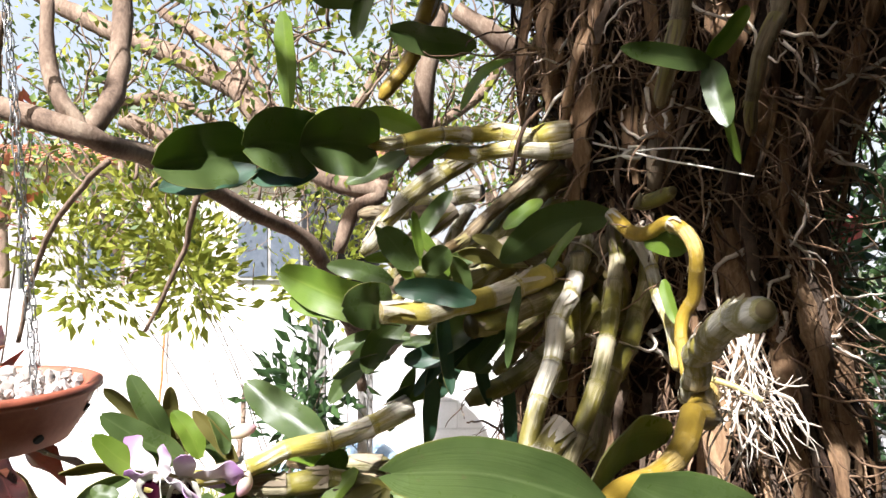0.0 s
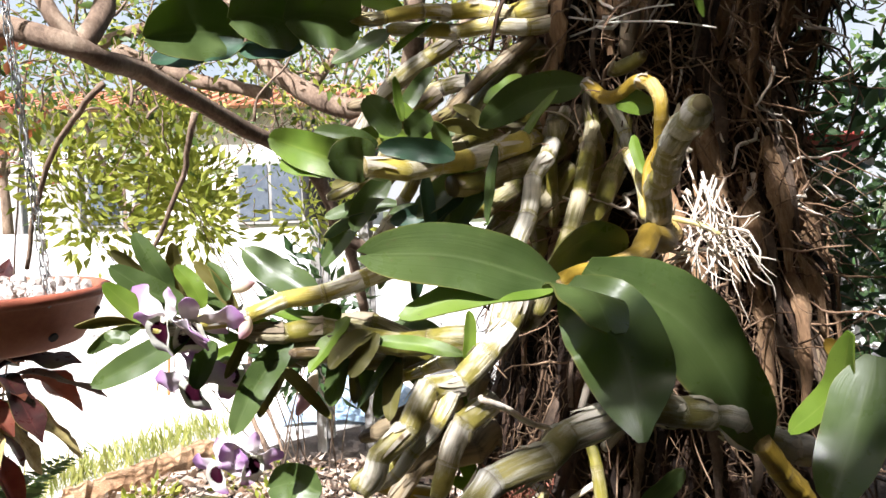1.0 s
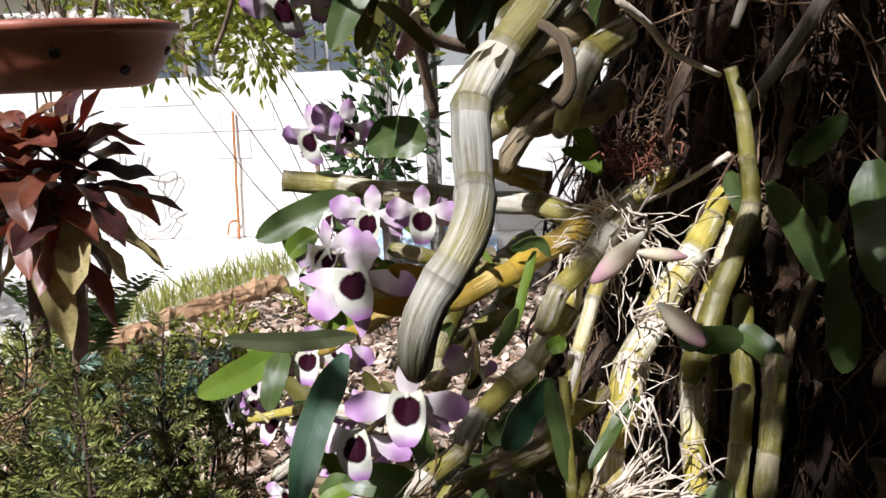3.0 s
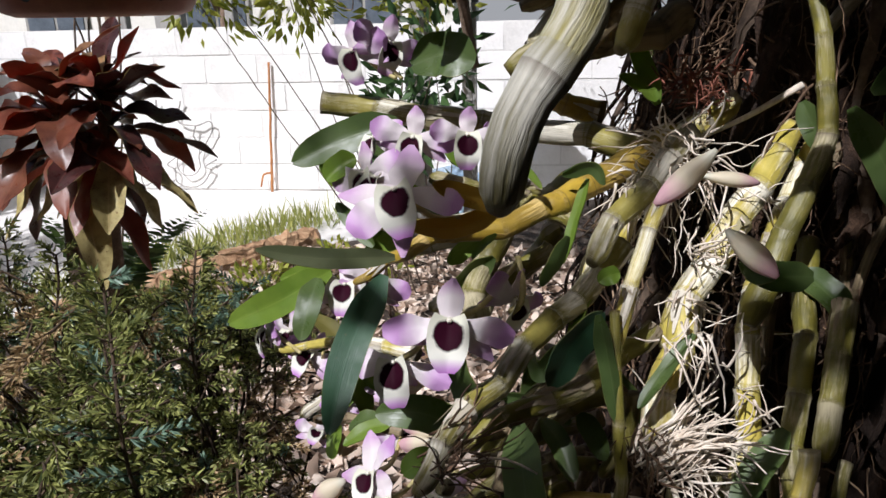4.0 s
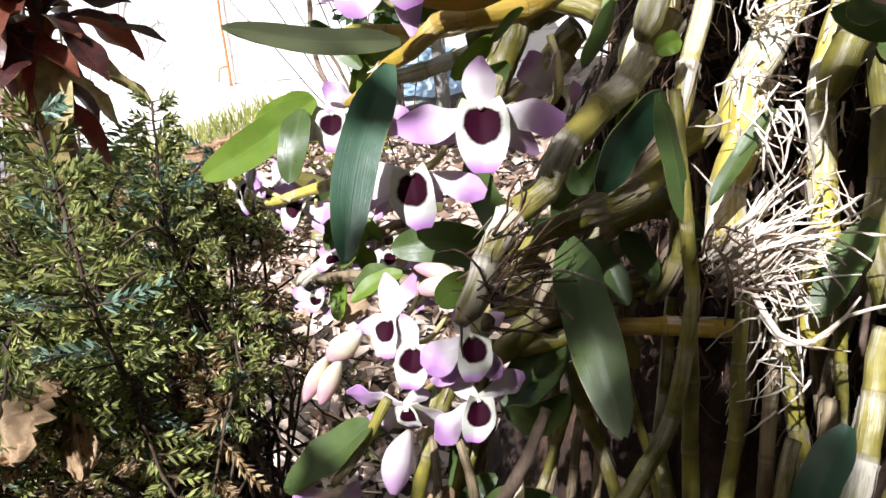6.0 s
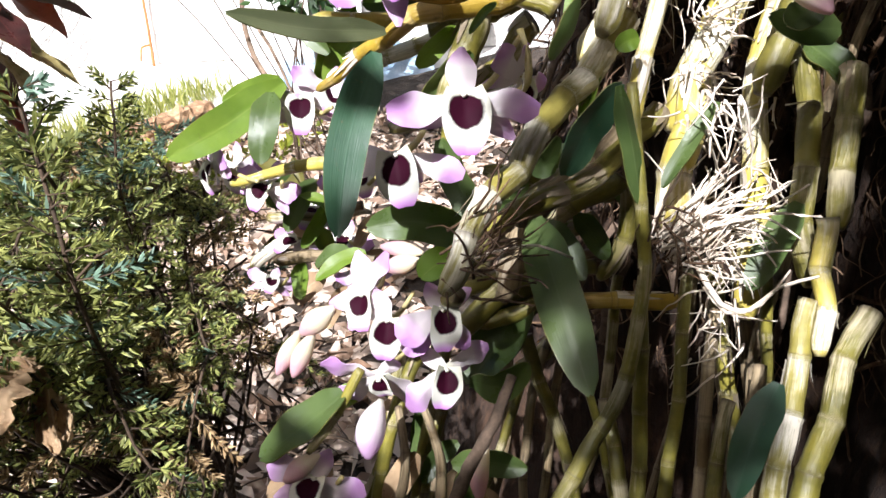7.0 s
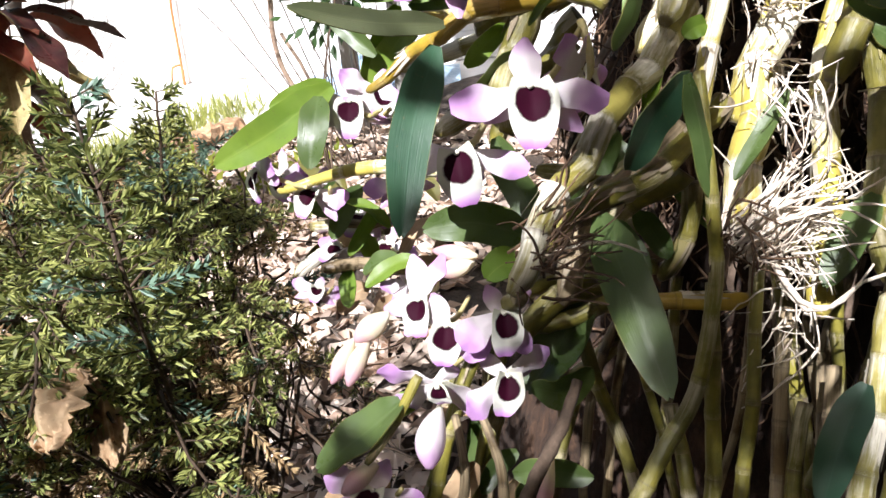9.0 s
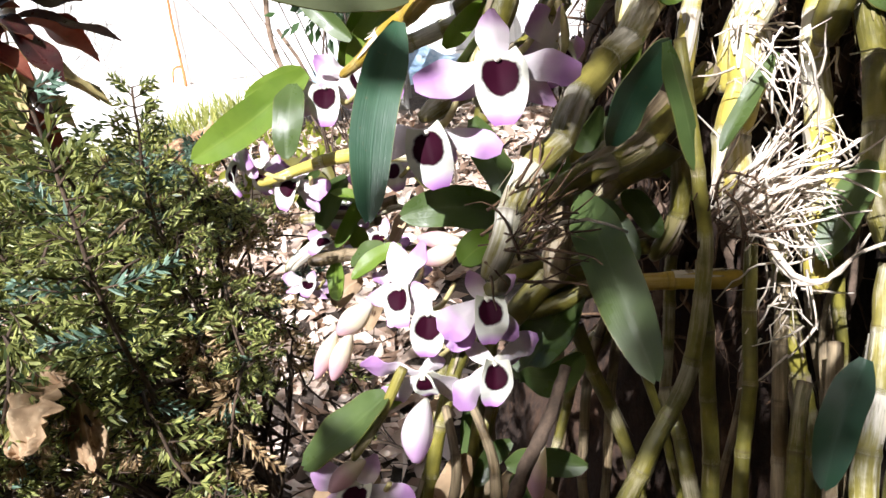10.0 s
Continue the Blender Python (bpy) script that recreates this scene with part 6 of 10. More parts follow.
cane(middle, [(0.1464, 0.6145, 1.5204), (0.1347, 0.5705, 1.4732), (0.1169, 0.5224, 1.4361), (0.1001, 0.4944, 1.4014), (0.0775, 0.4701, 1.3495)], 0.0062, 0.0060, M_CANE_G, 0.032, seed=56)
cane(middle, [(0.1735, 0.6029, 1.4986), (0.1602, 0.5795, 1.4588), (0.1431, 0.5572, 1.4308), (0.1247, 0.5349, 1.4047), (0.1042, 0.5104, 1.3504)], 0.0069, 0.0073, M_CANE_G, 0.032, seed=57)
cane(middle, [(0.0786, 0.6734, 1.5082), (0.0230, 0.6518, 1.4918), (-0.0346, 0.6303, 1.4773)], 0.0099, 0.0083, M_CANE_G, 0.035, seed=58)
cane(middle, [(0.1121, 0.6753, 1.5292), (0.0728, 0.6725, 1.4974), (0.0333, 0.6694, 1.4602), (-0.0116, 0.6662, 1.4230)], 0.0099, 0.0082, M_CANE_G, 0.035, seed=59)
cane(middle, [(0.1271, 0.6093, 1.4558), (0.0836, 0.5859, 1.4176), (0.0488, 0.5835, 1.3894), (0.0192, 0.5823, 1.3757)], 0.0085, 0.0073, M_CANE_G, 0.035, seed=60)
cane(middle, [(0.1553, 0.5759, 1.5383), (0.1669, 0.5661, 1.5409), (0.1782, 0.5565, 1.5457)], 0.0061, 0.0055, M_CANE_G, 0.030, seed=61)
cane(middle, [(0.1650, 0.4748, 1.4030), (0.1506, 0.4223, 1.4371), (0.1423, 0.3688, 1.4591), (0.1299, 0.2898, 1.4756)], 0.0080, 0.0068, M_CANE_W, 0.013, seed=62)
tube("root", [(0.1683, 0.4659, 1.4172), (0.1843, 0.4556, 1.4133), (0.1976, 0.4450, 1.4059)], 0.0024, 0.0015, M_STALK, middle)
root_burst(middle, (0.2110, 0.4697, 1.4001), (0.1013, -0.9049, -0.0304), 16, 0.040, 0.70, M_ROOT, seed=3, r=0.0011)
root_burst(middle, (0.2037, 0.4745, 1.3979), (-0.4133, -0.6470, -0.5390), 16, 0.060, 0.50, M_ROOT, seed=4, r=0.0016)
root_burst(middle, (0.2056, 0.4878, 1.4379), (0.0245, -0.3790, -0.9738), 12, 0.100, 0.25, M_ROOT, seed=5, r=0.0013)

near = thing("orchid_plant", "orchid shoot with broad glossy leaves reaching out from the trunk", "orchid", "orchids on the trunk")
cane(near, [(0.1699, 0.4650, 1.4066), (0.1450, 0.4000, 1.4060), (0.1000, 0.3300, 1.4000), (0.0650, 0.2930, 1.3950)], 0.0080, 0.0042, M_CANE_O, 0.030, seed=68)
leaf(near, (0.0650, 0.2930, 1.3950), (0.0190, 0.2860, 1.4105), (-0.0250, 0.2790, 1.4130), 0.0290, (0.1747, 0.0939, 0.9801), M_LEAF, 0.15, seed=69, notch=0.35)
leaf(near, (0.0650, 0.2930, 1.3950), (0.0290, 0.2900, 1.3940), (-0.0080, 0.2880, 1.3830), 0.0165, (0.0362, 0.6071, 0.7938), M_LEAF_LIME, 0.20, seed=70)
leaf(near, (0.0600, 0.2960, 1.4010), (0.0850, 0.3280, 1.4130), (0.1160, 0.3640, 1.4075), 0.0200, (-0.0710, 0.1636, -0.9840), M_LEAF, 0.20, seed=71)
leaf(near, (0.0660, 0.2900, 1.3950), (0.0730, 0.2550, 1.3960), (0.0745, 0.2280, 1.3850), 0.0290, (0.95, 0.05, -0.25), M_LEAF, 0.15, seed=72)
leaf(near, (0.0690, 0.2890, 1.3955), (0.0880, 0.2700, 1.3720), (0.0915, 0.2470, 1.3370), 0.0400, (-0.8657, 0.1842, -0.4654), M_LEAF, 0.14, seed=73, ripple=0.26, notch=0.0, point=0.8)
leaf(near, (0.0790, 0.2980, 1.4020), (0.1310, 0.3080, 1.3700), (0.1770, 0.3270, 1.3010), 0.0400, (-0.8061, -0.0805, -0.5862), M_LEAF, 0.18, seed=74, ripple=0.26, notch=0.2, point=0.6)
cane(near, [(0.1720, 0.3240, 1.3080), (0.1934, 0.3453, 1.2826), (0.2281, 0.3824, 1.2433)], 0.0050, 0.0073, M_CANE_O, 0.030, seed=75)
leaf(near, (0.1876, 0.2719, 1.3739), (0.1884, 0.2847, 1.3455), (0.1740, 0.2977, 1.3210), 0.0143, (-0.3040, 0.8232, 0.4796), M_LEAF_LIME, 0.25, seed=76)
leaf(near, (0.1982, 0.2711, 1.3639), (0.1861, 0.2637, 1.3343), (0.1718, 0.2561, 1.3035), 0.0263, (-0.7221, 0.6757, 0.1485), M_LEAF, 0.20, seed=77)
leaf(near, (0.1971, 0.2906, 1.3568), (0.1915, 0.2910, 1.3621), (0.1875, 0.2914, 1.3673), 0.0078, (0.7388, -0.0581, 0.6715), M_LEAF_YELLOW, 0.25, seed=78)

arching = thing("orchid_plant", "orchid with one long thick grey cane bending towards the path", "orchid", "orchids on the trunk")
cane(arching, [(0.2216, 0.3787, 1.2821), (0.1776, 0.3407, 1.3056), (0.1466, 0.3162, 1.3264), (0.1000, 0.2900, 1.3335), (0.0515, 0.2620, 1.3265), (0.0285, 0.2450, 1.3175), (0.0070, 0.2270, 1.3050), (-0.0105, 0.2070, 1.2865), (-0.0260, 0.1880, 1.2660), (-0.0390, 0.1698, 1.2450), (-0.0430, 0.1405, 1.2250), (-0.0517, 0.1331, 1.2105), (-0.0542, 0.1376, 1.1962)], 0.0088, 0.0034, M_CANE_PALE, 0.022, seed=80)
tube("husk", [(-0.0290, 0.1830, 1.2650), (-0.0215, 0.1780, 1.2600), (-0.0205, 0.1740, 1.2500), (-0.0235, 0.1720, 1.2460)], 0.0012, 0.0018, M_CANE_B, arching)
tube("cane", [(0.1877, 0.5264, 1.3088), (0.1783, 0.5394, 1.2774), (0.1643, 0.5617, 1.2424), (0.1500, 0.5846, 1.2105)], 0.0071, 0.0050, M_CANE_W, arching)
tube("root", [(0.1426, 0.5229, 1.3045), (0.1267, 0.5196, 1.2936), (0.1163, 0.5134, 1.2682)], 0.0039, 0.0031, M_CANE_W, arching)
cane(arching, [(0.1273, 0.5542, 1.2409), (0.1338, 0.5420, 1.2073), (0.1359, 0.5281, 1.1672), (0.1265, 0.5121, 1.1201), (0.1048, 0.4910, 1.0765), (0.0857, 0.4704, 1.0346)], 0.0043, 0.0088, M_CANE_G, 0.034, seed=84)

shoot = thing("orchid_plant", "orchid shoot with pale jointed cane, flowers and drooping leaves", "orchid", "orchids on the trunk")
cane(shoot, [(-0.0266, 0.5424, 1.3810), (-0.0518, 0.5215, 1.3728), (-0.1006, 0.5004, 1.3618), (-0.1278, 0.4817, 1.3562), (-0.1632, 0.4591, 1.3507), (-0.1866, 0.4490, 1.3516)], 0.0077, 0.0046, M_CANE_Y, 0.030, seed=86)
cane(shoot, [(0.0320, 0.4983, 1.3286), (-0.0268, 0.5176, 1.3226), (-0.0862, 0.5082, 1.3341), (-0.1366, 0.4883, 1.3385)], 0.0097, 0.0071, M_CANE_G, 0.032, seed=87)
cane(shoot, [(-0.0019, 0.5559, 1.2985), (-0.0559, 0.5361, 1.3046), (-0.1061, 0.5167, 1.3151)], 0.0071, 0.0057, M_CANE_G, 0.032, seed=88)
leaf(shoot, (-0.1878, 0.4906, 1.3698), (-0.1985, 0.4824, 1.3939), (-0.2109, 0.4841, 1.4158), 0.0163, (0.6790, 0.5982, 0.4256), M_LEAF, 0.25, seed=89)
leaf(shoot, (-0.1721, 0.4797, 1.3586), (-0.1973, 0.4709, 1.3749), (-0.2201, 0.4623, 1.3937), 0.0200, (0.3644, 0.5329, 0.7637), M_LEAF, 0.25, seed=90)
leaf(shoot, (-0.1786, 0.4693, 1.3544), (-0.2021, 0.4599, 1.3635), (-0.2196, 0.4514, 1.3832), 0.0173, (0.3120, 0.5413, 0.7808), M_LEAF_LIME, 0.25, seed=91)
leaf(shoot, (-0.1618, 0.4799, 1.3603), (-0.1695, 0.4812, 1.3768), (-0.1814, 0.4823, 1.3914), 0.0147, (0.6678, 0.6452, 0.3711), M_LEAF_LIME, 0.25, seed=92)
leaf(shoot, (-0.0886, 0.5402, 1.3577), (-0.1246, 0.5515, 1.3757), (-0.1547, 0.5631, 1.3965), 0.0269, (0.5627, 0.3770, 0.7357), M_LEAF, 0.25, seed=93)
leaf(shoot, (-0.1653, 0.4587, 1.3460), (-0.2011, 0.4570, 1.3274), (-0.2349, 0.4556, 1.3108), 0.0204, (-0.4454, 0.2634, 0.8557), M_LEAF, 0.25, seed=94)
leaf(shoot, (-0.1035, 0.4981, 1.3331), (-0.1285, 0.4903, 1.3005), (-0.1461, 0.4824, 1.2650), 0.0227, (-0.8539, 0.0865, 0.5132), M_LEAF, 0.25, seed=95)
leaf(shoot, (-0.1576, 0.4878, 1.3337), (-0.1663, 0.4865, 1.3174), (-0.1730, 0.4850, 1.2989), 0.0166, (-0.9094, 0.1349, 0.3935), M_LEAF, 0.25, seed=96)
leaf(shoot, (-0.0701, 0.5271, 1.3185), (-0.0737, 0.5255, 1.2986), (-0.0803, 0.5234, 1.2720), 0.0179, (-0.9504, 0.2477, 0.1881), M_LEAF, 0.25, seed=0)
leaf(shoot, (-0.0926, 0.5178, 1.3279), (-0.0806, 0.5291, 1.3434), (-0.0714, 0.5298, 1.3520), 0.0224, (0.6205, 0.3326, -0.7101), M_LEAF, 0.25, seed=1)
leaf(shoot, (-0.2066, 0.4583, 1.3432), (-0.2164, 0.4583, 1.3443), (-0.2241, 0.4586, 1.3476), 0.0102, (0.2029, 0.5997, 0.7740), M_LEAF, 0.25, seed=2)
leaf(shoot, (-0.0276, 0.5271, 1.3152), (-0.0328, 0.5249, 1.2885), (-0.0447, 0.5227, 1.2621), 0.0179, (-0.9020, 0.3429, 0.2625), M_LEAF, 0.25, seed=3)
leaf(shoot, (-0.1097, 0.4985, 1.3388), (-0.1323, 0.4887, 1.3434), (-0.1457, 0.4795, 1.3538), 0.0150, (0.0756, 0.5256, 0.8474), M_LEAF_LIME, 0.25, seed=4)
bud(shoot, (-0.1153, 0.4898, 1.3562), (-0.1407, 0.4796, 1.3553), 0.0148, "yellowish swollen bud", M_COLUMN)
bud(shoot, (-0.1513, 0.5008, 1.3695), (-0.1326, 0.5112, 1.3740), 0.0103)
bud(shoot, (-0.0962, 0.5551, 1.2940), (-0.1137, 0.5521, 1.2569), 0.0132)
bud(shoot, (-0.1266, 0.4696, 1.3550), (-0.1330, 0.4683, 1.3392), 0.0096)
flower(shoot, (-0.1791, 0.4486, 1.3461), (-0.5277, -0.7750, -0.3477), (0.3671, 0.0760, 0.9271), 0.0390, seed=9, stalk=(-0.1612, 0.4592, 1.3518))
flower(shoot, (-0.1654, 0.4584, 1.3421), (0.2479, -0.7684, -0.5900), (0.0268, 0.0801, 0.9964), 0.0370, seed=10, stalk=(-0.1587, 0.4691, 1.3499))
flower(shoot, (-0.1781, 0.5042, 1.2892), (-0.3059, -0.8519, -0.4251), (-0.1472, 0.0785, 0.9860), 0.0380, seed=11, stalk=(-0.1527, 0.4965, 1.3167))
flower(shoot, (-0.1571, 0.5151, 1.2981), (0.6408, -0.7366, 0.2163), (0.3671, 0.0760, 0.9271), 0.0340, seed=12, stalk=(-0.1471, 0.5067, 1.3185))
flower(shoot, (-0.1908, 0.5824, 1.1928), (-0.4425, -0.8950, -0.0571), (-0.1529, 0.2050, 0.9667), 0.0360, seed=13, stalk=(-0.1581, 0.5819, 1.1825))
flower(shoot, (-0.1638, 0.5852, 1.1988), (0.6690, -0.7427, -0.0273), (0.2785, 0.2217, 0.9345), 0.0340, seed=14, stalk=(-0.1534, 0.5821, 1.1824))

bright = thing("orchid_plant", "orchid with sunlit yellow canes wrapped in torn white sheaths", "orchid", "orchids on the trunk")
cane(bright, [(0.0816, 0.4826, 1.3802), (0.0610, 0.4651, 1.3508), (0.0400, 0.4531, 1.3279), (0.0160, 0.4365, 1.3094), (-0.0135, 0.4149, 1.2922), (-0.0417, 0.3967, 1.2543)], 0.0090, 0.0070, M_CANE_W, 0.024, seed=16)
cane(bright, [(0.0988, 0.5018, 1.3690), (0.0823, 0.4907, 1.3562), (0.0683, 0.4795, 1.3419)], 0.0093, 0.0082, M_CANE_W, 0.030, seed=17)
cane(bright, [(0.0413, 0.4779, 1.3243), (0.0292, 0.4874, 1.3175), (-0.0102, 0.5258, 1.2986), (-0.0550, 0.5545, 1.2839)], 0.0069, 0.0033, M_CANE_Y, 0.022, seed=18)
cane(bright, [(0.0160, 0.4363, 1.3075), (0.0004, 0.4241, 1.2813), (-0.0261, 0.4219, 1.2544), (-0.0448, 0.4210, 1.2450)], 0.0064, 0.0030, M_CANE_Y, 0.022, seed=19)
leaf(bright, (0.0249, 0.4776, 1.3215), (-0.0079, 0.4880, 1.3276), (-0.0455, 0.4981, 1.3299), 0.0116, (0.2479, 0.5210, 0.8167), M_LEAF_LIME, 0.25, seed=20)
leaf(bright, (0.0264, 0.4576, 1.3213), (0.0296, 0.4591, 1.3408), (0.0293, 0.4604, 1.3564), 0.0094, (0.9192, 0.3790, -0.1066), M_LEAF_LIME, 0.25, seed=21)
tube("root", [(0.0367, 0.4849, 1.2870), (0.0589, 0.5039, 1.2720), (0.0781, 0.5226, 1.2543), (0.1189, 0.5515, 1.2365)], 0.0027, 0.0021, M_ROOT, bright)
leaf(bright, (0.0407, 0.5980, 1.1590), (0.0298, 0.6033, 1.1860), (0.0170, 0.6092, 1.2159), 0.0153, (0.9178, 0.2015, 0.3420), M_LEAF_LIME, 0.25, seed=23)
leaf(bright, (0.0404, 0.5935, 1.1621), (0.0264, 0.5955, 1.1746), (0.0104, 0.5961, 1.1816), 0.0114, (0.5225, 0.4133, 0.7458), M_LEAF_LIME, 0.25, seed=24)
root_burst(bright, (0.0768, 0.6713, 1.1571), (0.0311, -0.4442, 0.3029), 30, 0.050, 0.80, M_ROOT_DARK, seed=8, r=0.0011)

ledge = thing("orchid_plant", "orchid with a long level cane carrying mauve flowers at its end", "orchid", "orchids on the trunk")
cane(ledge, [(-0.2219, 0.5946, 1.1630), (-0.1541, 0.5964, 1.1542), (-0.0765, 0.5985, 1.1446), (-0.0232, 0.5998, 1.1367), (0.0408, 0.5822, 1.1339), (0.0716, 0.5859, 1.1430)], 0.0083, 0.0094, M_CANE_W, 0.042, seed=27)
leaf(ledge, (-0.1564, 0.5749, 1.1503), (-0.1966, 0.5701, 1.1387), (-0.2403, 0.5635, 1.1199), 0.0273, (-0.3610, 0.3268, 0.8734), M_LEAF, 0.25, seed=28)
leaf(ledge, (-0.0932, 0.5372, 1.1959), (-0.1167, 0.5472, 1.2009), (-0.1412, 0.5544, 1.1931), 0.0325, (0.0752, 0.3599, 0.9300), M_LEAF, 0.25, seed=29)
leaf(ledge, (-0.1694, 0.5611, 1.0909), (-0.2020, 0.5625, 1.1058), (-0.2182, 0.5648, 1.1201), 0.0188, (0.3279, 0.8352, 0.4414), M_LEAF_LIME, 0.25, seed=30)
cane(ledge, [(0.0015, 0.6243, 1.1489), (-0.0333, 0.6254, 1.1622), (-0.0608, 0.6251, 1.1680)], 0.0100, 0.0070, M_CANE_O, 0.030, seed=31)
flower(ledge, (-0.1741, 0.5264, 1.1097), (-0.3735, -0.9195, 0.1228), (-0.2383, 0.1968, 0.9510), 0.0360, seed=32, stalk=(-0.1365, 0.5448, 1.1019))
flower(ledge, (-0.1397, 0.5310, 1.1351), (-0.1216, -0.9917, -0.0424), (0.1938, 0.2217, 0.9557), 0.0340, seed=33, stalk=(-0.1214, 0.5740, 1.1377))
flower(ledge, (-0.0982, 0.5261, 1.1375), (0.2312, -0.9696, 0.0803), (-0.0148, 0.3412, 0.9399), 0.0340, seed=34, form=(("petal", 2, 1, 0.5), ("lateral_sepal", -20, 0.95, 0.34), ("dorsal_sepal", 88, 0.6, 0.4), ("petal", 170, 0.8, 0.5)), stalk=(-0.0831, 0.5439, 1.1502))
flower(ledge, (-0.1753, 0.5553, 1.1337), (-0.6536, -0.6386, 0.4063), (-0.1863, 0.3107, 0.9321), 0.0300, seed=35, stalk=(-0.1472, 0.5543, 1.1478))
flower(ledge, (-0.0745, 0.5748, 1.1293), (0.8915, -0.4458, 0.0800), (0.3610, 0.2201, 0.9062), 0.0260, seed=36, stalk=(-0.0789, 0.5776, 1.1432))

ochre = thing("orchid_plant", "orchid with an ochre yellow cane, fading leaf and large mauve flower", "orchid", "orchids on the trunk")
cane(ochre, [(0.0508, 0.5862, 1.1359), (0.0167, 0.5445, 1.1241), (-0.0147, 0.5201, 1.1143), (-0.0411, 0.4972, 1.1066), (-0.0840, 0.4764, 1.0965), (-0.1114, 0.4687, 1.0864), (-0.1366, 0.4802, 1.0693), (-0.1600, 0.5000, 1.0535), (-0.1840, 0.5200, 1.0380)], 0.0112, 0.0026, M_CANE_O, 0.024, seed=38)
leaf(ochre, (-0.0689, 0.4432, 1.1186), (-0.0897, 0.4271, 1.1282), (-0.1062, 0.4121, 1.1386), 0.0130, (0.2545, 0.2886, 0.9230), M_LEAF_YELLOW, 0.35, seed=39)
leaf(ochre, (-0.0718, 0.4442, 1.1138), (-0.0959, 0.4295, 1.1079), (-0.1231, 0.4257, 1.1095), 0.0134, (-0.2438, 0.4818, 0.8417), M_LEAF_YELLOW, 0.35, seed=40)
leaf(ochre, (-0.1306, 0.4184, 1.0929), (-0.1643, 0.3843, 1.1028), (-0.1910, 0.3608, 1.1151), 0.0117, (-0.1180, 0.4630, 0.8785), M_LEAF_DULL, 0.20, seed=41)
leaf(ochre, (-0.1355, 0.4088, 1.0852), (-0.1491, 0.3728, 1.0538), (-0.1560, 0.3479, 1.0163), 0.0194, (-0.9484, -0.0386, 0.3147), M_LEAF_BLUE, 0.12, seed=42)
leaf(ochre, (-0.0460, 0.4749, 1.1217), (-0.0555, 0.4773, 1.1324), (-0.0712, 0.4787, 1.1433), 0.0050, (0.6302, 0.4053, 0.6622), M_LEAF_LIME, 0.25, seed=43)
leaf(ochre, (-0.0159, 0.5015, 1.1224), (-0.0221, 0.4938, 1.1040), (-0.0313, 0.4800, 1.0703), 0.0086, (-0.7160, 0.6942, -0.0743), M_LEAF_LIME, 0.25, seed=44)
leaf(ochre, (-0.0733, 0.4511, 1.0983), (-0.0808, 0.4479, 1.0928), (-0.0882, 0.4437, 1.0845), 0.0049, (-0.6924, 0.5737, 0.4375), M_LEAF_LIME, 0.25, seed=45)
leaf(ochre, (-0.0330, 0.4898, 1.1273), (-0.0139, 0.4943, 1.1311), (-0.0058, 0.4916, 1.1203), 0.0097, (-0.2595, 0.2666, -0.9282), M_LEAF, 0.25, seed=46)
flower(ochre, (-0.1254, 0.4065, 1.1258), (-0.1121, -0.9014, 0.4182), (-0.2702, 0.2918, 0.9175), 0.0400, seed=11, form=(("lateral_sepal", 164, 0.95, 0.36), ("petal", 205, 0.95, 0.56), ("dorsal_sepal", 60, 0.72, 0.62), ("petal", -26, 1, 0.42), ("lateral_sepal", -98, 0.95, 0.36)), stalk=(-0.0931, 0.4322, 1.1141))
flower(ochre, (-0.1681, 0.5159, 1.1110), (-0.4944, -0.6398, 0.5884), (0.1571, 0.3613, 0.9191), 0.0340, seed=12, stalk=(-0.1394, 0.4944, 1.0985))
leaf(ochre, (-0.2115, 0.5520, 1.0353), (-0.2582, 0.5573, 1.0061), (-0.3093, 0.5642, 0.9804), 0.0269, (-0.4298, 0.3325, 0.8395), M_LEAF_LIME, 0.25, seed=49)
leaf(ochre, (-0.2216, 0.5488, 1.0300), (-0.2242, 0.5293, 1.0140), (-0.2293, 0.5166, 0.9896), 0.0208, (-0.9880, 0.1271, 0.0882), M_LEAF, 0.20, seed=50)
leaf(ochre, (-0.2152, 0.5533, 1.0384), (-0.2407, 0.5695, 1.0284), (-0.2636, 0.5744, 1.0182), 0.0114, (-0.1904, 0.4135, 0.8904), M_LEAF_LIME, 0.25, seed=51)
flower(ochre, (-0.2023, 0.5477, 1.0149), (0.0059, -0.8859, 0.4639), (0.0645, 0.4632, 0.8839), 0.0360, seed=13, stalk=(-0.1781, 0.5337, 1.0216))
flower(ochre, (-0.1796, 0.5561, 1.0212), (0.4957, -0.5741, 0.6517), (0.4019, 0.4268, 0.8101), 0.0340, seed=14, stalk=(-0.1722, 0.5336, 1.0213))
flower(ochre, (-0.2850, 0.5737, 0.9602), (-0.8594, -0.4956, 0.1259), (-0.1098, 0.4605, 0.8808), 0.0330, seed=15, stalk=(-0.2384, 0.5393, 0.9683))
flower(ochre, (-0.2453, 0.5627, 0.9486), (-0.3195, -0.7310, 0.6029), (0.4019, 0.4268, 0.8101), 0.0320, seed=16, stalk=(-0.2254, 0.5575, 0.9598))
cane(ochre, [(-0.1375, 0.5145, 0.9844), (-0.1704, 0.5340, 0.9790), (-0.2060, 0.5527, 0.9719), (-0.2667, 0.5667, 0.9565)], 0.0062, 0.0030, M_CANE_Y, 0.030, seed=56)

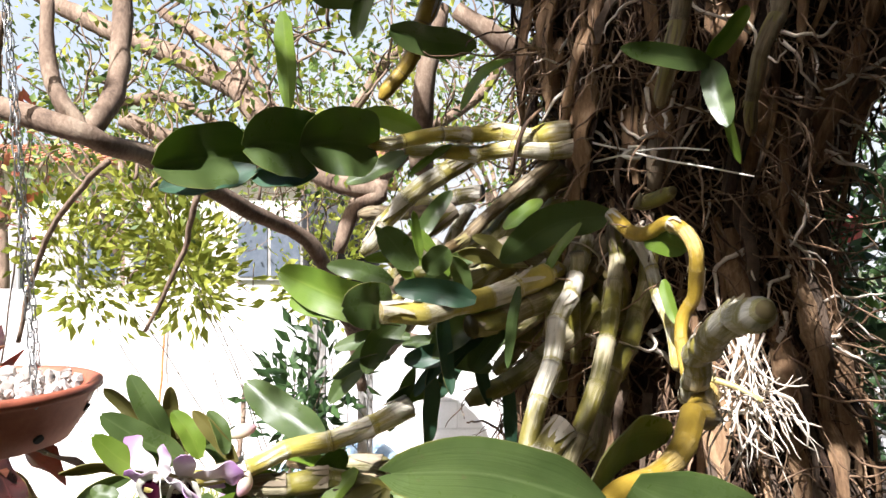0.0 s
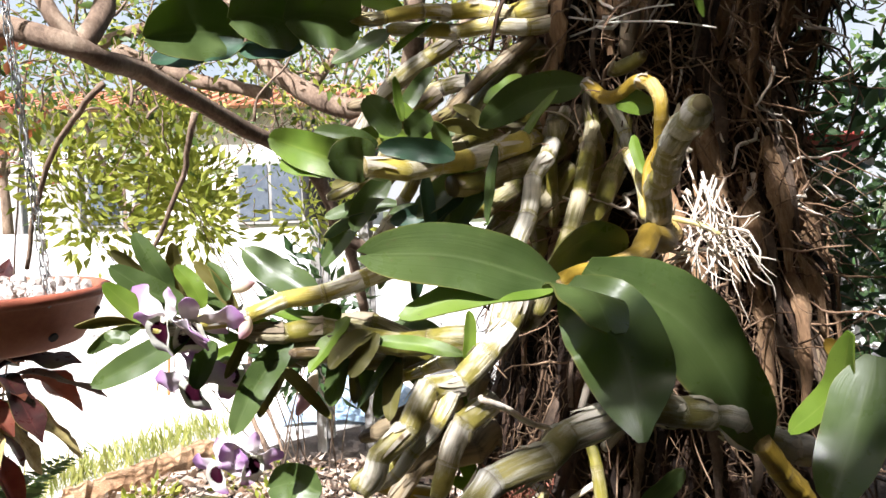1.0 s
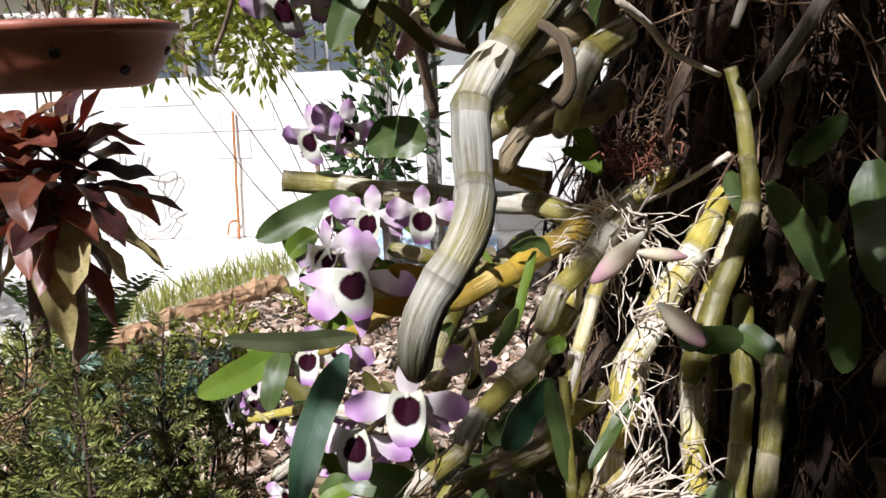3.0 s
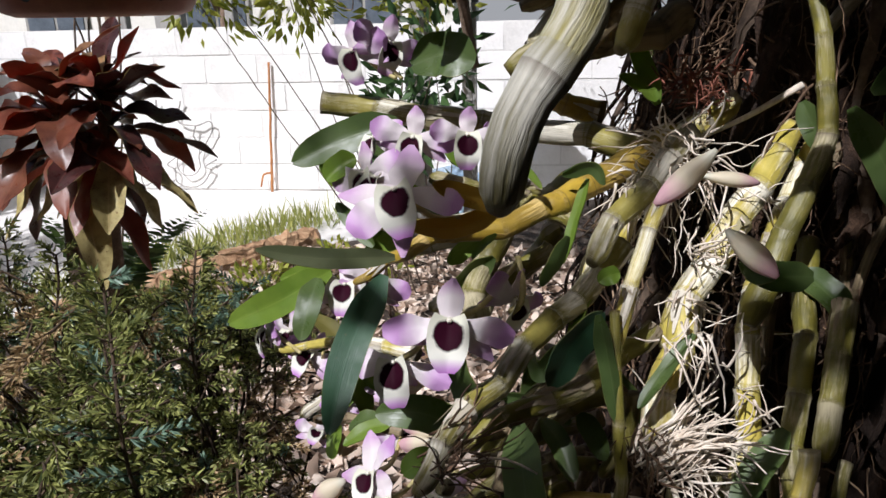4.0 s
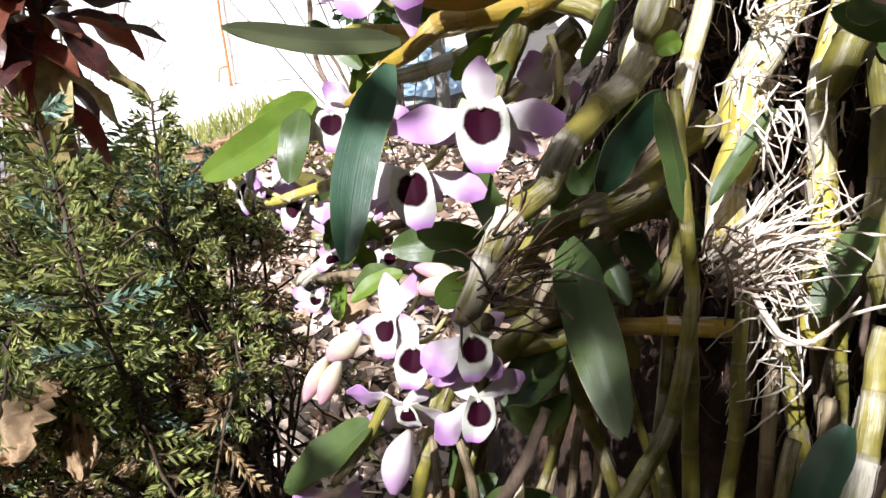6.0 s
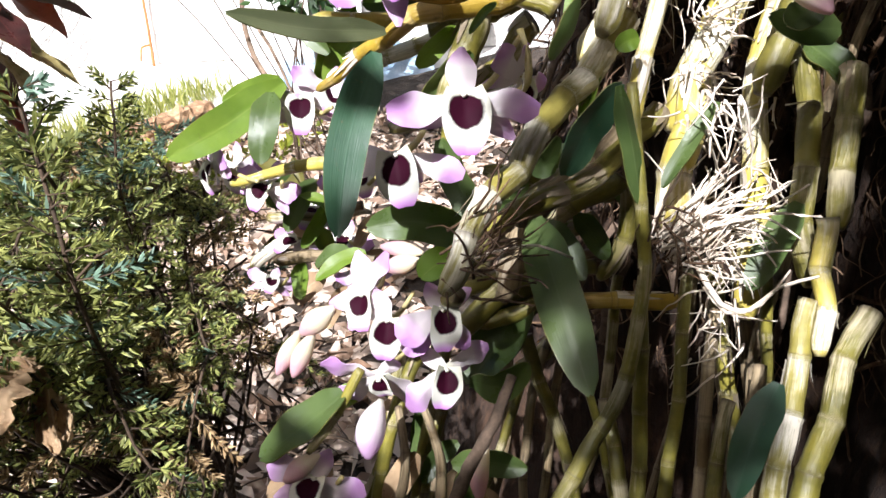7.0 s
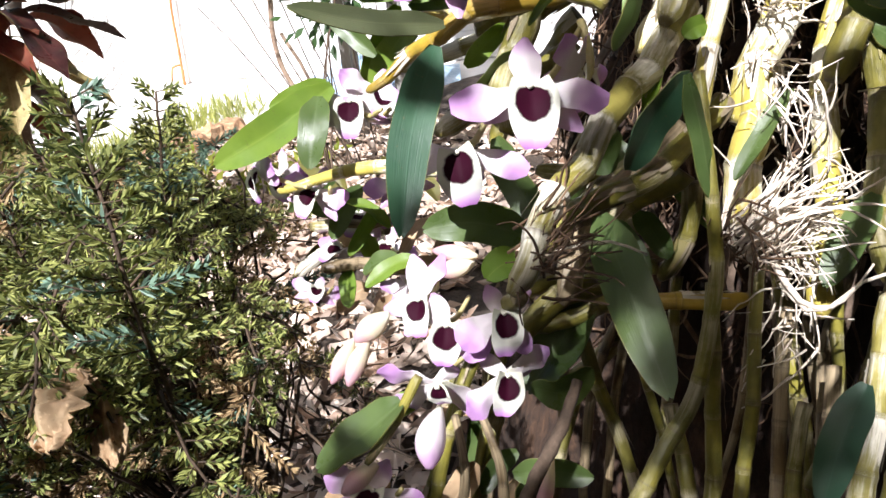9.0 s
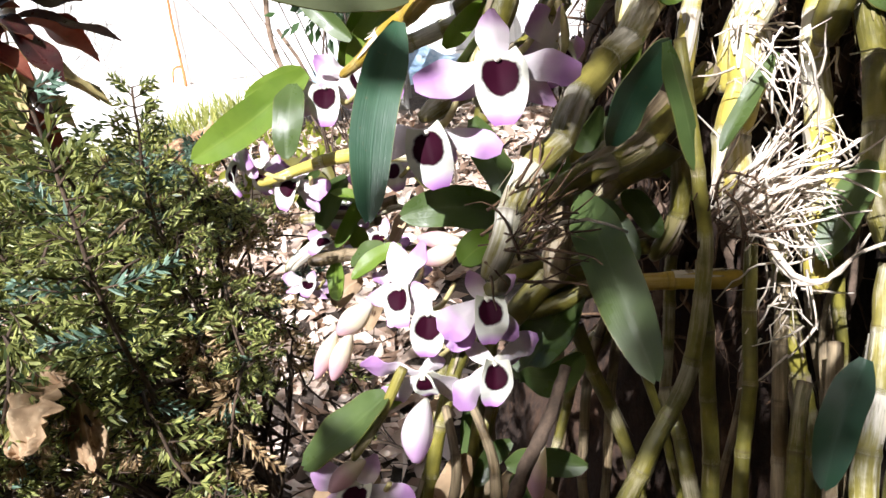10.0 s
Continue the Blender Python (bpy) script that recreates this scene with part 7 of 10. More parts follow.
bloom = thing("orchid_plant", "orchid in full flower with white and mauve blooms and dark leaves", "orchid", "orchids on the trunk")
cane(bloom, [(0.0071, 0.4964, 1.0773), (-0.0368, 0.4399, 1.0455), (-0.0683, 0.4019, 1.0314), (-0.0873, 0.3703, 1.0146), (-0.0998, 0.3481, 1.0004), (-0.1092, 0.3440, 0.9862)], 0.0079, 0.0055, M_CANE_W, 0.026, seed=58)
cane(bloom, [(0.0312, 0.4896, 1.0209), (-0.0175, 0.4482, 0.9964), (-0.0634, 0.4184, 0.9897), (-0.0900, 0.3991, 0.9791)], 0.0069, 0.0053, M_CANE_G, 0.030, seed=59)
cane(bloom, [(0.0022, 0.4740, 1.0131), (-0.0338, 0.4508, 0.9909), (-0.0643, 0.4321, 0.9771)], 0.0060, 0.0051, M_CANE_B, 0.030, seed=60)
flower(bloom, (-0.0945, 0.3744, 1.0609), (0.0777, -0.8688, 0.4891), (0.0122, 0.4639, 0.8858), 0.0390, seed=21, form=(("lateral_sepal", -32, 0.8, 0.34), ("lateral_sepal", 206, 0.62, 0.34), ("dorsal_sepal", 91, 0.66, 0.42), ("petal", -4, 0.94, 0.46), ("petal", 192, 0.96, 0.5)), stalk=(-0.0607, 0.4517, 1.0790))
flower(bloom, (-0.1280, 0.3880, 1.0284), (-0.1408, -0.9298, 0.3401), (-0.1444, 0.4583, 0.8770), 0.0360, seed=22, form=(("lateral_sepal", -62, 0.5, 0.3), ("lateral_sepal", 222, 0.5, 0.3), ("petal", -22, 0.98, 0.4), ("petal", 170, 0.8, 0.54)), stalk=(-0.1090, 0.4263, 1.0528))
leaf(bloom, (-0.0905, 0.4338, 0.9679), (-0.1213, 0.4377, 0.9786), (-0.1527, 0.4357, 0.9776), 0.0237, (0.1442, 0.5679, 0.8103), M_LEAF, 0.25, seed=63)
leaf(bloom, (-0.1065, 0.4695, 1.0177), (-0.0976, 0.4582, 0.9945), (-0.0821, 0.4357, 0.9709), 0.0202, (-0.7851, 0.2290, -0.5754), M_LEAF, 0.25, seed=64)
leaf(bloom, (-0.0571, 0.4081, 0.9915), (-0.0520, 0.3652, 0.9728), (-0.0420, 0.3205, 0.9392), 0.0245, (-0.9259, 0.0631, -0.3726), M_LEAF, 0.15, seed=65)
leaf(bloom, (-0.0516, 0.4756, 0.9140), (-0.0683, 0.4591, 0.8831), (-0.0964, 0.4415, 0.8512), 0.0362, (-0.6846, 0.7225, 0.0961), M_LEAF, 0.25, seed=66)
leaf(bloom, (-0.0555, 0.4808, 1.0128), (-0.0449, 0.4637, 1.0003), (-0.0340, 0.4716, 1.0147), 0.0169, (0.0714, -0.0380, -0.9967), M_LEAF, 0.25, seed=67)
leaf(bloom, (-0.1007, 0.3750, 0.9859), (-0.1111, 0.3698, 0.9876), (-0.1202, 0.3622, 0.9845), 0.0167, (-0.4909, 0.6859, 0.5372), M_LEAF_LIME, 0.25, seed=68)
leaf(bloom, (-0.0948, 0.4272, 0.8670), (-0.0750, 0.4179, 0.8690), (-0.0567, 0.4247, 0.8804), 0.0212, (0.3166, -0.1704, -0.9331), M_LEAF, 0.25, seed=69)
leaf(bloom, (-0.0141, 0.4625, 1.0560), (-0.0265, 0.4408, 1.0363), (-0.0251, 0.4393, 1.0334), 0.0097, (-0.6647, 0.6589, -0.3521), M_LEAF_LIME, 0.25, seed=70)
tube("stalk", [(-0.0604, 0.4539, 1.0832), (-0.0567, 0.4465, 1.0691), (-0.0576, 0.4407, 1.0580), (-0.0635, 0.4330, 1.0541)], 0.0020, 0.0025, M_STALK, bloom)
flower(bloom, (-0.0612, 0.4371, 1.0512), (0.7492, -0.6550, -0.0983), (0.2368, 0.4519, 0.8601), 0.0300, seed=23, stalk=(-0.0605, 0.4422, 1.0609))
tube("root", [(-0.0986, 0.3463, 1.0012), (-0.0832, 0.3502, 1.0042), (-0.0632, 0.3555, 1.0031), (-0.0460, 0.3566, 0.9943)], 0.0009, 0.0006, M_ROOT, bloom)
root_burst(bloom, (-0.0956, 0.3487, 1.0013), (0.8317, 0.0346, 0.4869), 22, 0.045, 0.35, M_ROOT_DARK, seed=31, r=0.0011)
root_burst(bloom, (-0.1012, 0.3475, 0.9992), (0.5952, -0.5041, 0.1076), 10, 0.030, 0.50, M_ROOT_DARK, seed=32, r=0.0011)

leaf(bloom, (-0.0120, 0.4250, 1.0577), (-0.0056, 0.4180, 1.0301), (0.0006, 0.4100, 0.9942), 0.0120, (0.86, 0.45, 0.2), M_LEAF, 0.30, seed=131)
leaf(bloom, (-0.0375, 0.4300, 1.0066), (-0.0260, 0.4250, 1.0378), (-0.0083, 0.4300, 1.0575), 0.0230, (0.85, 0.40, -0.35), M_LEAF_BLUE, 0.25, seed=132)
leaf(bloom, (-0.0299, 0.4500, 1.0980), (-0.0366, 0.4450, 1.0836), (-0.0460, 0.4400, 1.0690), 0.0100, (0.85, 0.40, -0.35), M_LEAF, 0.25, seed=133)
leaf(bloom, (0.0008, 0.4400, 1.0787), (-0.0064, 0.4370, 1.0773), (-0.0119, 0.4350, 1.0741), 0.0110, (0.1, 0.40, 0.9), M_LEAF_LIME, 0.25, seed=134)

cluster = thing("orchid_plant", "orchid with a low cluster of mauve flowers and pointed buds", "orchid", "orchids on the trunk")
flower(cluster, (-0.1600, 0.4260, 0.9260), (-0.3992, -0.7283, 0.5570), (-0.0823, 0.4437, 0.8924), 0.0340, seed=41, form=(("lateral_sepal", 186, 0.95, 0.42), ("dorsal_sepal", 98, 0.88, 0.48), ("petal", 62, 0.92, 0.4), ("lateral_sepal", 238, 0.72, 0.5)), lip=0.9, stalk=(-0.1490, 0.4966, 0.9213))
flower(cluster, (-0.1450, 0.4110, 0.9160), (0.0233, -0.9324, 0.3606), (0.1429, 0.4606, 0.8761), 0.0330, seed=42, form=(("lateral_sepal", 120, 0.62, 0.4), ("petal", -28, 0.92, 0.66), ("lateral_sepal", 160, 0.5, 0.36)), stalk=(-0.1291, 0.4663, 0.9128))
flower(cluster, (-0.1099, 0.4081, 0.9232), (0.3341, -0.8613, 0.3827), (0.0565, 0.4569, 0.8877), 0.0340, seed=43, form=(("lateral_sepal", 22, 0.78, 0.42), ("petal", -50, 0.86, 0.4), ("petal", 212, 0.95, 0.62), ("dorsal_sepal", 118, 0.55, 0.36)), stalk=(-0.0990, 0.4414, 0.9348))
flower(cluster, (-0.1110, 0.4080, 0.8790), (0.3285, -0.8890, 0.3189), (0.1942, 0.4611, 0.8658), 0.0340, seed=44, form=(("petal", 34, 0.95, 0.46), ("lateral_sepal", 8, 0.72, 0.36), ("petal", 232, 1, 0.58), ("lateral_sepal", 150, 0.6, 0.34)), stalk=(-0.1135, 0.4568, 0.8795))
flower(cluster, (-0.1504, 0.4133, 0.8716), (-0.1451, -0.9568, -0.2521), (-0.0476, 0.4479, 0.8928), 0.0400, seed=45, form=(("petal", 160, 0.95, 0.44), ("petal", 216, 1.05, 0.42), ("lateral_sepal", -76, 1.25, 0.58), ("lateral_sepal", 20, 0.4, 0.3)), lip=0.6, stalk=(-0.1316, 0.4540, 0.8780))
flower(cluster, (-0.2192, 0.7651, 0.7974), (0.0275, -0.6740, 0.7382), (0.3206, 0.4410, 0.8383), 0.0340, seed=46, stalk=(-0.1879, 0.7144, 0.8280))
flower(cluster, (-0.2787, 0.6690, 0.8070), (0.3071, -0.3464, 0.8864), (0.3206, 0.4410, 0.8383), 0.0260, seed=47, stalk=(-0.2614, 0.6712, 0.8110))
bud(cluster, (-0.1513, 0.4071, 0.8722), (-0.1591, 0.3759, 0.8539), 0.0185, "half-open white and pink flower bud", M_SEPAL)
bud(cluster, (-0.2035, 0.4428, 0.9022), (-0.2204, 0.4340, 0.8749), 0.0112)
bud(cluster, (-0.1943, 0.4422, 0.9009), (-0.2097, 0.4315, 0.8742), 0.0127)
bud(cluster, (-0.1796, 0.4454, 0.9176), (-0.2029, 0.4421, 0.9008), 0.0156)
bud(cluster, (-0.1217, 0.4867, 0.9312), (-0.1517, 0.5070, 0.9272), 0.0120)
bud(cluster, (-0.1240, 0.4846, 0.9271), (-0.1503, 0.4910, 0.9182), 0.0135)
cane(cluster, [(-0.1013, 0.4049, 0.9471), (-0.1174, 0.4413, 0.9090), (-0.1338, 0.4478, 0.8786)], 0.0046, 0.0035, M_CANE_G, 0.025, seed=90)
leaf(cluster, (-0.1748, 0.4116, 0.8747), (-0.1976, 0.4038, 0.8600), (-0.2297, 0.3937, 0.8411), 0.0303, (-0.3622, 0.9270, 0.0972), M_LEAF, 0.25, seed=91)
cane(cluster, [(-0.1630, 0.4189, 0.8884), (-0.1831, 0.4043, 0.8607), (-0.1974, 0.3870, 0.8495)], 0.0032, 0.0026, M_CANE_G, 0.025, seed=92)
leaf(cluster, (-0.1669, 0.4328, 0.8616), (-0.1831, 0.4244, 0.8577), (-0.2000, 0.4187, 0.8589), 0.0162, (-0.3833, 0.8242, 0.4169), M_LEAF_LIME, 0.25, seed=93)
cane(cluster, [(-0.1266, 0.4376, 0.8374), (-0.1165, 0.4059, 0.8199), (-0.1186, 0.3687, 0.8134)], 0.0027, 0.0035, M_CANE_B, 0.030, seed=94)
cane(cluster, [(-0.1445, 0.4459, 0.8319), (-0.1406, 0.4030, 0.8146), (-0.1454, 0.3765, 0.8072)], 0.0026, 0.0032, M_CANE_B, 0.030, seed=95)
tube("dead_cane", [(-0.0717, 0.3908, 0.8982), (-0.0846, 0.3708, 0.8817), (-0.1000, 0.3560, 0.8609), (-0.1100, 0.3460, 0.8390)], 0.0032, 0.0046, M_TWIG, cluster, "brown shrivelled cane", 8, 0.005, 0.0007, 3, 0.12)
bud(cluster, (-0.0874, 0.3892, 0.8523), (-0.0942, 0.3641, 0.8259), 0.0126)
bud(cluster, (-0.1917, 0.3944, 0.8420), (-0.2126, 0.3792, 0.8347), 0.0129)
flower(cluster, (-0.1989, 0.3756, 0.8277), (-0.1128, -0.5202, 0.8465), (0.2368, 0.4519, 0.8601), 0.0340, seed=48, stalk=(-0.1771, 0.3800, 0.8357))

upright = thing("orchid_plant", "orchid with upright sunlit yellow canes in torn sheaths and root tufts", "orchid", "orchids on the trunk")
cane(upright, [(0.1374, 0.5922, 1.1409), (0.1117, 0.5564, 1.1130), (0.0792, 0.5225, 1.0789), (0.0599, 0.4958, 1.0437), (0.0389, 0.4562, 1.0037), (0.0273, 0.4352, 0.9660)], 0.0082, 0.0095, M_CANE_Y, 0.035, seed=4)
cane(upright, [(0.1608, 0.5904, 1.1403), (0.1261, 0.5524, 1.0957), (0.1018, 0.5158, 1.0504), (0.0956, 0.4842, 0.9964), (0.0914, 0.4662, 0.9490), (0.0873, 0.4448, 0.8921)], 0.0074, 0.0074, M_CANE_Y, 0.035, seed=5)
cane(upright, [(0.0543, 0.5431, 1.1463), (0.0361, 0.5137, 1.1328), (0.0119, 0.4892, 1.1060), (-0.0149, 0.4584, 1.0775)], 0.0083, 0.0068, M_CANE_W, 0.032, seed=6)
cane(upright, [(0.0351, 0.5039, 1.1211), (0.0230, 0.4831, 1.0990), (0.0167, 0.4696, 1.0795), (0.0003, 0.4384, 1.0308)], 0.0049, 0.0046, M_CANE_Y, 0.038, seed=7)
cane(upright, [(-0.0012, 0.4393, 1.0546), (0.0004, 0.4232, 1.0238), (0.0014, 0.4102, 0.9882), (0.0034, 0.4010, 0.9492), (-0.0110, 0.3781, 0.8949), (-0.0349, 0.3604, 0.8612), (-0.0572, 0.3425, 0.8274)], 0.0028, 0.0049, M_CANE_G, 0.034, seed=8)
cane(upright, [(0.0075, 0.4139, 0.9414), (0.0043, 0.3961, 0.8966), (0.0027, 0.3777, 0.8508), (-0.0007, 0.3589, 0.8041)], 0.0037, 0.0045, M_CANE_G, 0.036, seed=9)
cane(upright, [(0.0410, 0.4353, 0.9387), (0.0336, 0.4076, 0.8858), (0.0273, 0.3880, 0.8486), (0.0166, 0.3620, 0.7991)], 0.0035, 0.0042, M_CANE_G, 0.036, seed=10)
cane(upright, [(0.0634, 0.4402, 0.9047), (0.0547, 0.4091, 0.8561), (0.0433, 0.3685, 0.7895)], 0.0037, 0.0043, M_CANE_B, 0.036, seed=11)
cane(upright, [(0.1047, 0.4084, 0.9295), (0.0928, 0.3858, 0.8973), (0.0806, 0.3606, 0.8601), (0.0711, 0.3393, 0.8197)], 0.0054, 0.0066, M_CANE_W, 0.036, seed=12)
cane(upright, [(0.1350, 0.3960, 0.9271), (0.1082, 0.3672, 0.8940), (0.0918, 0.3459, 0.8643), (0.0772, 0.3250, 0.8353)], 0.0059, 0.0069, M_CANE_G, 0.036, seed=13)
cane(upright, [(0.1476, 0.5585, 1.0648), (0.1319, 0.5101, 1.0156), (0.1238, 0.4701, 0.9718), (0.1160, 0.4285, 0.9248)], 0.0071, 0.0071, M_CANE_G, 0.036, seed=14)
cane(upright, [(0.1179, 0.4300, 0.9707), (0.1113, 0.4039, 0.9317), (0.1044, 0.3845, 0.9055)], 0.0057, 0.0046, M_CANE_Y, 0.030, seed=15)
cane(upright, [(0.1555, 0.4999, 1.0391), (0.1404, 0.4640, 0.9923), (0.1283, 0.4356, 0.9597)], 0.0072, 0.0069, M_CANE_G, 0.036, seed=16)
cane(upright, [(-0.0434, 0.4609, 0.9025), (-0.0048, 0.4614, 0.9029), (0.0490, 0.4604, 0.9004)], 0.0050, 0.0054, M_CANE_O, 0.050, seed=17)
cane(upright, [(-0.0028, 0.4382, 0.8370), (-0.0001, 0.4123, 0.8091), (0.0019, 0.3837, 0.7760)], 0.0043, 0.0049, M_CANE_G, 0.030, seed=18)
cane(upright, [(0.0664, 0.4048, 0.8586), (0.0566, 0.3845, 0.8307), (0.0466, 0.3613, 0.7973)], 0.0040, 0.0046, M_CANE_G, 0.034, seed=19)
cane(upright, [(0.1045, 0.4465, 0.8514), (0.0944, 0.4136, 0.8103), (0.0808, 0.3818, 0.7713)], 0.0043, 0.0053, M_CANE_B, 0.034, seed=20)
leaf(upright, (0.0452, 0.4337, 1.0434), (0.0315, 0.4253, 1.0275), (0.0124, 0.4127, 1.0036), 0.0107, (-0.5848, 0.8094, 0.0532), M_LEAF, 0.25, seed=21)
leaf(upright, (0.1110, 0.4509, 0.9714), (0.0919, 0.4355, 0.9523), (0.0755, 0.4236, 0.9273), 0.0197, (-0.7123, 0.6860, 0.1484), M_LEAF, 0.25, seed=22)
leaf(upright, (0.1141, 0.4513, 1.0749), (0.0841, 0.4375, 1.0800), (0.0672, 0.4375, 1.0873), 0.0181, (0.1167, 0.4129, 0.9032), M_LEAF, 0.25, seed=23)
leaf(upright, (0.0665, 0.3542, 0.9129), (0.0518, 0.3412, 0.8889), (0.0394, 0.3257, 0.8597), 0.0195, (-0.7072, 0.7068, -0.0169), M_LEAF_BLUE, 0.25, seed=24)
leaf(upright, (0.0788, 0.4160, 1.0953), (0.0728, 0.4135, 1.0907), (0.0641, 0.4117, 1.0875), 0.0169, (-0.4811, 0.7063, 0.5194), M_LEAF, 0.25, seed=25)
bud(upright, (0.0389, 0.3948, 1.1606), (0.0113, 0.3969, 1.1315), 0.0126)
bud(upright, (0.0403, 0.4274, 1.1404), (0.0713, 0.4298, 1.1359), 0.0086)
bud(upright, (0.0489, 0.4008, 1.1175), (0.0724, 0.3871, 1.0968), 0.0136)
root_burst(upright, (0.0416, 0.5290, 1.1426), (-0.1004, -0.7569, -0.2588), 30, 0.050, 0.70, M_ROOT, seed=51, r=0.0013)
root_burst(upright, (0.0408, 0.4252, 1.0482), (0.2300, -0.6209, -0.4600), 16, 0.050, 0.60, M_ROOT, seed=52, r=0.0012)
root_burst(upright, (0.0613, 0.5009, 1.0718), (0.3220, -0.8161, -0.0178), 14, 0.035, 0.70, M_ROOT, seed=53, r=0.0012)
root_burst(upright, (0.0505, 0.4830, 1.0425), (0.2261, -0.8989, -0.2021), 12, 0.035, 0.70, M_ROOT, seed=54, r=0.0012)
root_burst(upright, (0.0241, 0.4171, 0.9688), (0.7878, 0.1531, 0.5411), 56, 0.065, 0.15, M_ROOT, seed=55, r=0.0015)
root_burst(upright, (0.0352, 0.4138, 0.9623), (0.7067, -0.2368, 0.1857), 12, 0.045, 0.40, M_ROOT, seed=56, r=0.0011)
root_burst(upright, (0.0488, 0.4165, 0.9674), (0.1503, -0.7299, -0.5335), 9, 0.035, 0.40, M_ROOT, seed=57, r=0.0011)
root_burst(upright, (0.0142, 0.4129, 0.9717), (0.0781, -0.8079, -0.0348), 26, 0.030, 0.80, M_ROOT_DARK, seed=58, r=0.0011)
root_burst(upright, (0.0576, 0.4117, 0.9149), (-0.0563, -0.6827, -0.6563), 7, 0.040, 0.35, M_ROOT, seed=59, r=0.0010)
tube("root", [(0.0339, 0.4004, 0.9585), (0.0412, 0.3828, 0.9461), (0.0567, 0.3809, 0.9424), (0.0732, 0.3863, 0.9526), (0.0955, 0.3887, 0.9568)], 0.0019, 0.0008, M_ROOT, upright)
tube("root", [(0.0365, 0.3959, 0.9497), (0.0441, 0.3805, 0.9418), (0.0632, 0.3822, 0.9448), (0.0801, 0.3906, 0.9605)], 0.0013, 0.0006, M_ROOT, upright)

root_veil(upright, [(0.1117, 0.5564, 1.1130), (0.0792, 0.5225, 1.0789), (0.0599, 0.4958, 1.0437), (0.0389, 0.4562, 1.0037), (0.0273, 0.4352, 0.9660)], 30, 0.030, 0.010, M_ROOT, 81)
root_veil(upright, [(0.1018, 0.5158, 1.0504), (0.0956, 0.4842, 0.9964), (0.0914, 0.4662, 0.9490), (0.0873, 0.4448, 0.8921)], 34, 0.030, 0.010, M_ROOT, 82)
root_veil(upright, [(0.0700, 0.4700, 1.0200), (0.0650, 0.4500, 0.9800), (0.0550, 0.4300, 0.9300), (0.0500, 0.4150, 0.8800)], 36, 0.040, 0.006, M_ROOT, 83)
root_veil(upright, [(0.0450, 0.5500, 1.1500), (0.0200, 0.5200, 1.1300), (0.0000, 0.4900, 1.1100)], 36, 0.032, 0.006, M_ROOT, 84)

shaded = thing("orchid_plant", "orchid with dark strap leaves and old canes in the shade", "orchid", "orchids on the trunk")
leaf(shaded, (0.2149, 0.5192, 1.1766), (0.2158, 0.5000, 1.1360), (0.2152, 0.4799, 1.0915), 0.0336, (-0.7929, 0.5520, -0.2579), M_LEAF, 0.25, seed=41)
leaf(shaded, (0.1377, 0.4926, 1.1687), (0.1574, 0.4868, 1.1374), (0.1735, 0.4800, 1.1024), 0.0188, (-0.7537, 0.4371, -0.4908), M_LEAF, 0.25, seed=42)
leaf(shaded, (0.1661, 0.5362, 1.1732), (0.1876, 0.5409, 1.1891), (0.2070, 0.5455, 1.2050), 0.0186, (0.6193, -0.0421, -0.7840), M_LEAF, 0.25, seed=43)
leaf(shaded, (0.1686, 0.3267, 1.3381), (0.1526, 0.3254, 1.3364), (0.1362, 0.3256, 1.3415), 0.0165, (0.0928, 0.2210, 0.9708), M_LEAF, 0.25, seed=44)
cane(shaded, [(0.3015, 0.5128, 1.1260), (0.2597, 0.5002, 1.0795), (0.2178, 0.4859, 1.0250)], 0.0061, 0.0069, M_CANE_B, 0.035, seed=45)
cane(shaded, [(0.1233, 0.5652, 1.1291), (0.0872, 0.5329, 1.0849), (0.0576, 0.5018, 1.0442), (0.0390, 0.4827, 1.0091)], 0.0091, 0.0091, M_CANE_Y, 0.032, seed=48)
cane(shaded, [(0.0988, 0.6117, 1.1604), (0.0573, 0.5832, 1.1343), (0.0175, 0.5408, 1.0919), (-0.0143, 0.4992, 1.0507)], 0.0083, 0.0097, M_CANE_Y, 0.032, seed=49)
tube("root", [(0.1427, 0.5964, 1.1729), (0.1047, 0.5895, 1.1512), (0.0667, 0.5836, 1.1340)], 0.0028, 0.0016, M_ROOT, shaded)
root_burst(shaded, (0.0673, 0.5500, 1.1209), (-0.4785, -0.5766, -0.1692), 34, 0.070, 0.50, M_ROOT, seed=71, r=0.0013)
root_burst(shaded, (0.0305, 0.5340, 1.1039), (-0.2829, -0.6103, -0.3708), 26, 0.060, 0.50, M_ROOT, seed=72, r=0.0013)
leaf(shoot, (-0.1829, 0.5183, 1.3659), (-0.2083, 0.5127, 1.3684), (-0.2304, 0.5066, 1.3648), 0.0129, (0.0699, -0.3690, 0.9268), M_LEAF_OLD, 0.17, seed=53)
leaf(shoot, (-0.2102, 0.5070, 1.3728), (-0.2257, 0.5078, 1.3910), (-0.2396, 0.5080, 1.4013), 0.0110, (0.6856, -0.1497, 0.7125), M_LEAF_OLD, 0.27, seed=54)
leaf(shoot, (-0.2058, 0.4965, 1.3502), (-0.2198, 0.5034, 1.3671), (-0.2314, 0.5101, 1.3806), 0.0130, (0.7925, 0.2789, 0.5423), M_LEAF_OLD, 0.20, seed=55)
leaf(shoot, (-0.2088, 0.4809, 1.3471), (-0.2244, 0.4758, 1.3438), (-0.2431, 0.4699, 1.3311), 0.0106, (-0.2859, -0.3860, 0.8771), M_LEAF, 0.25, seed=56)
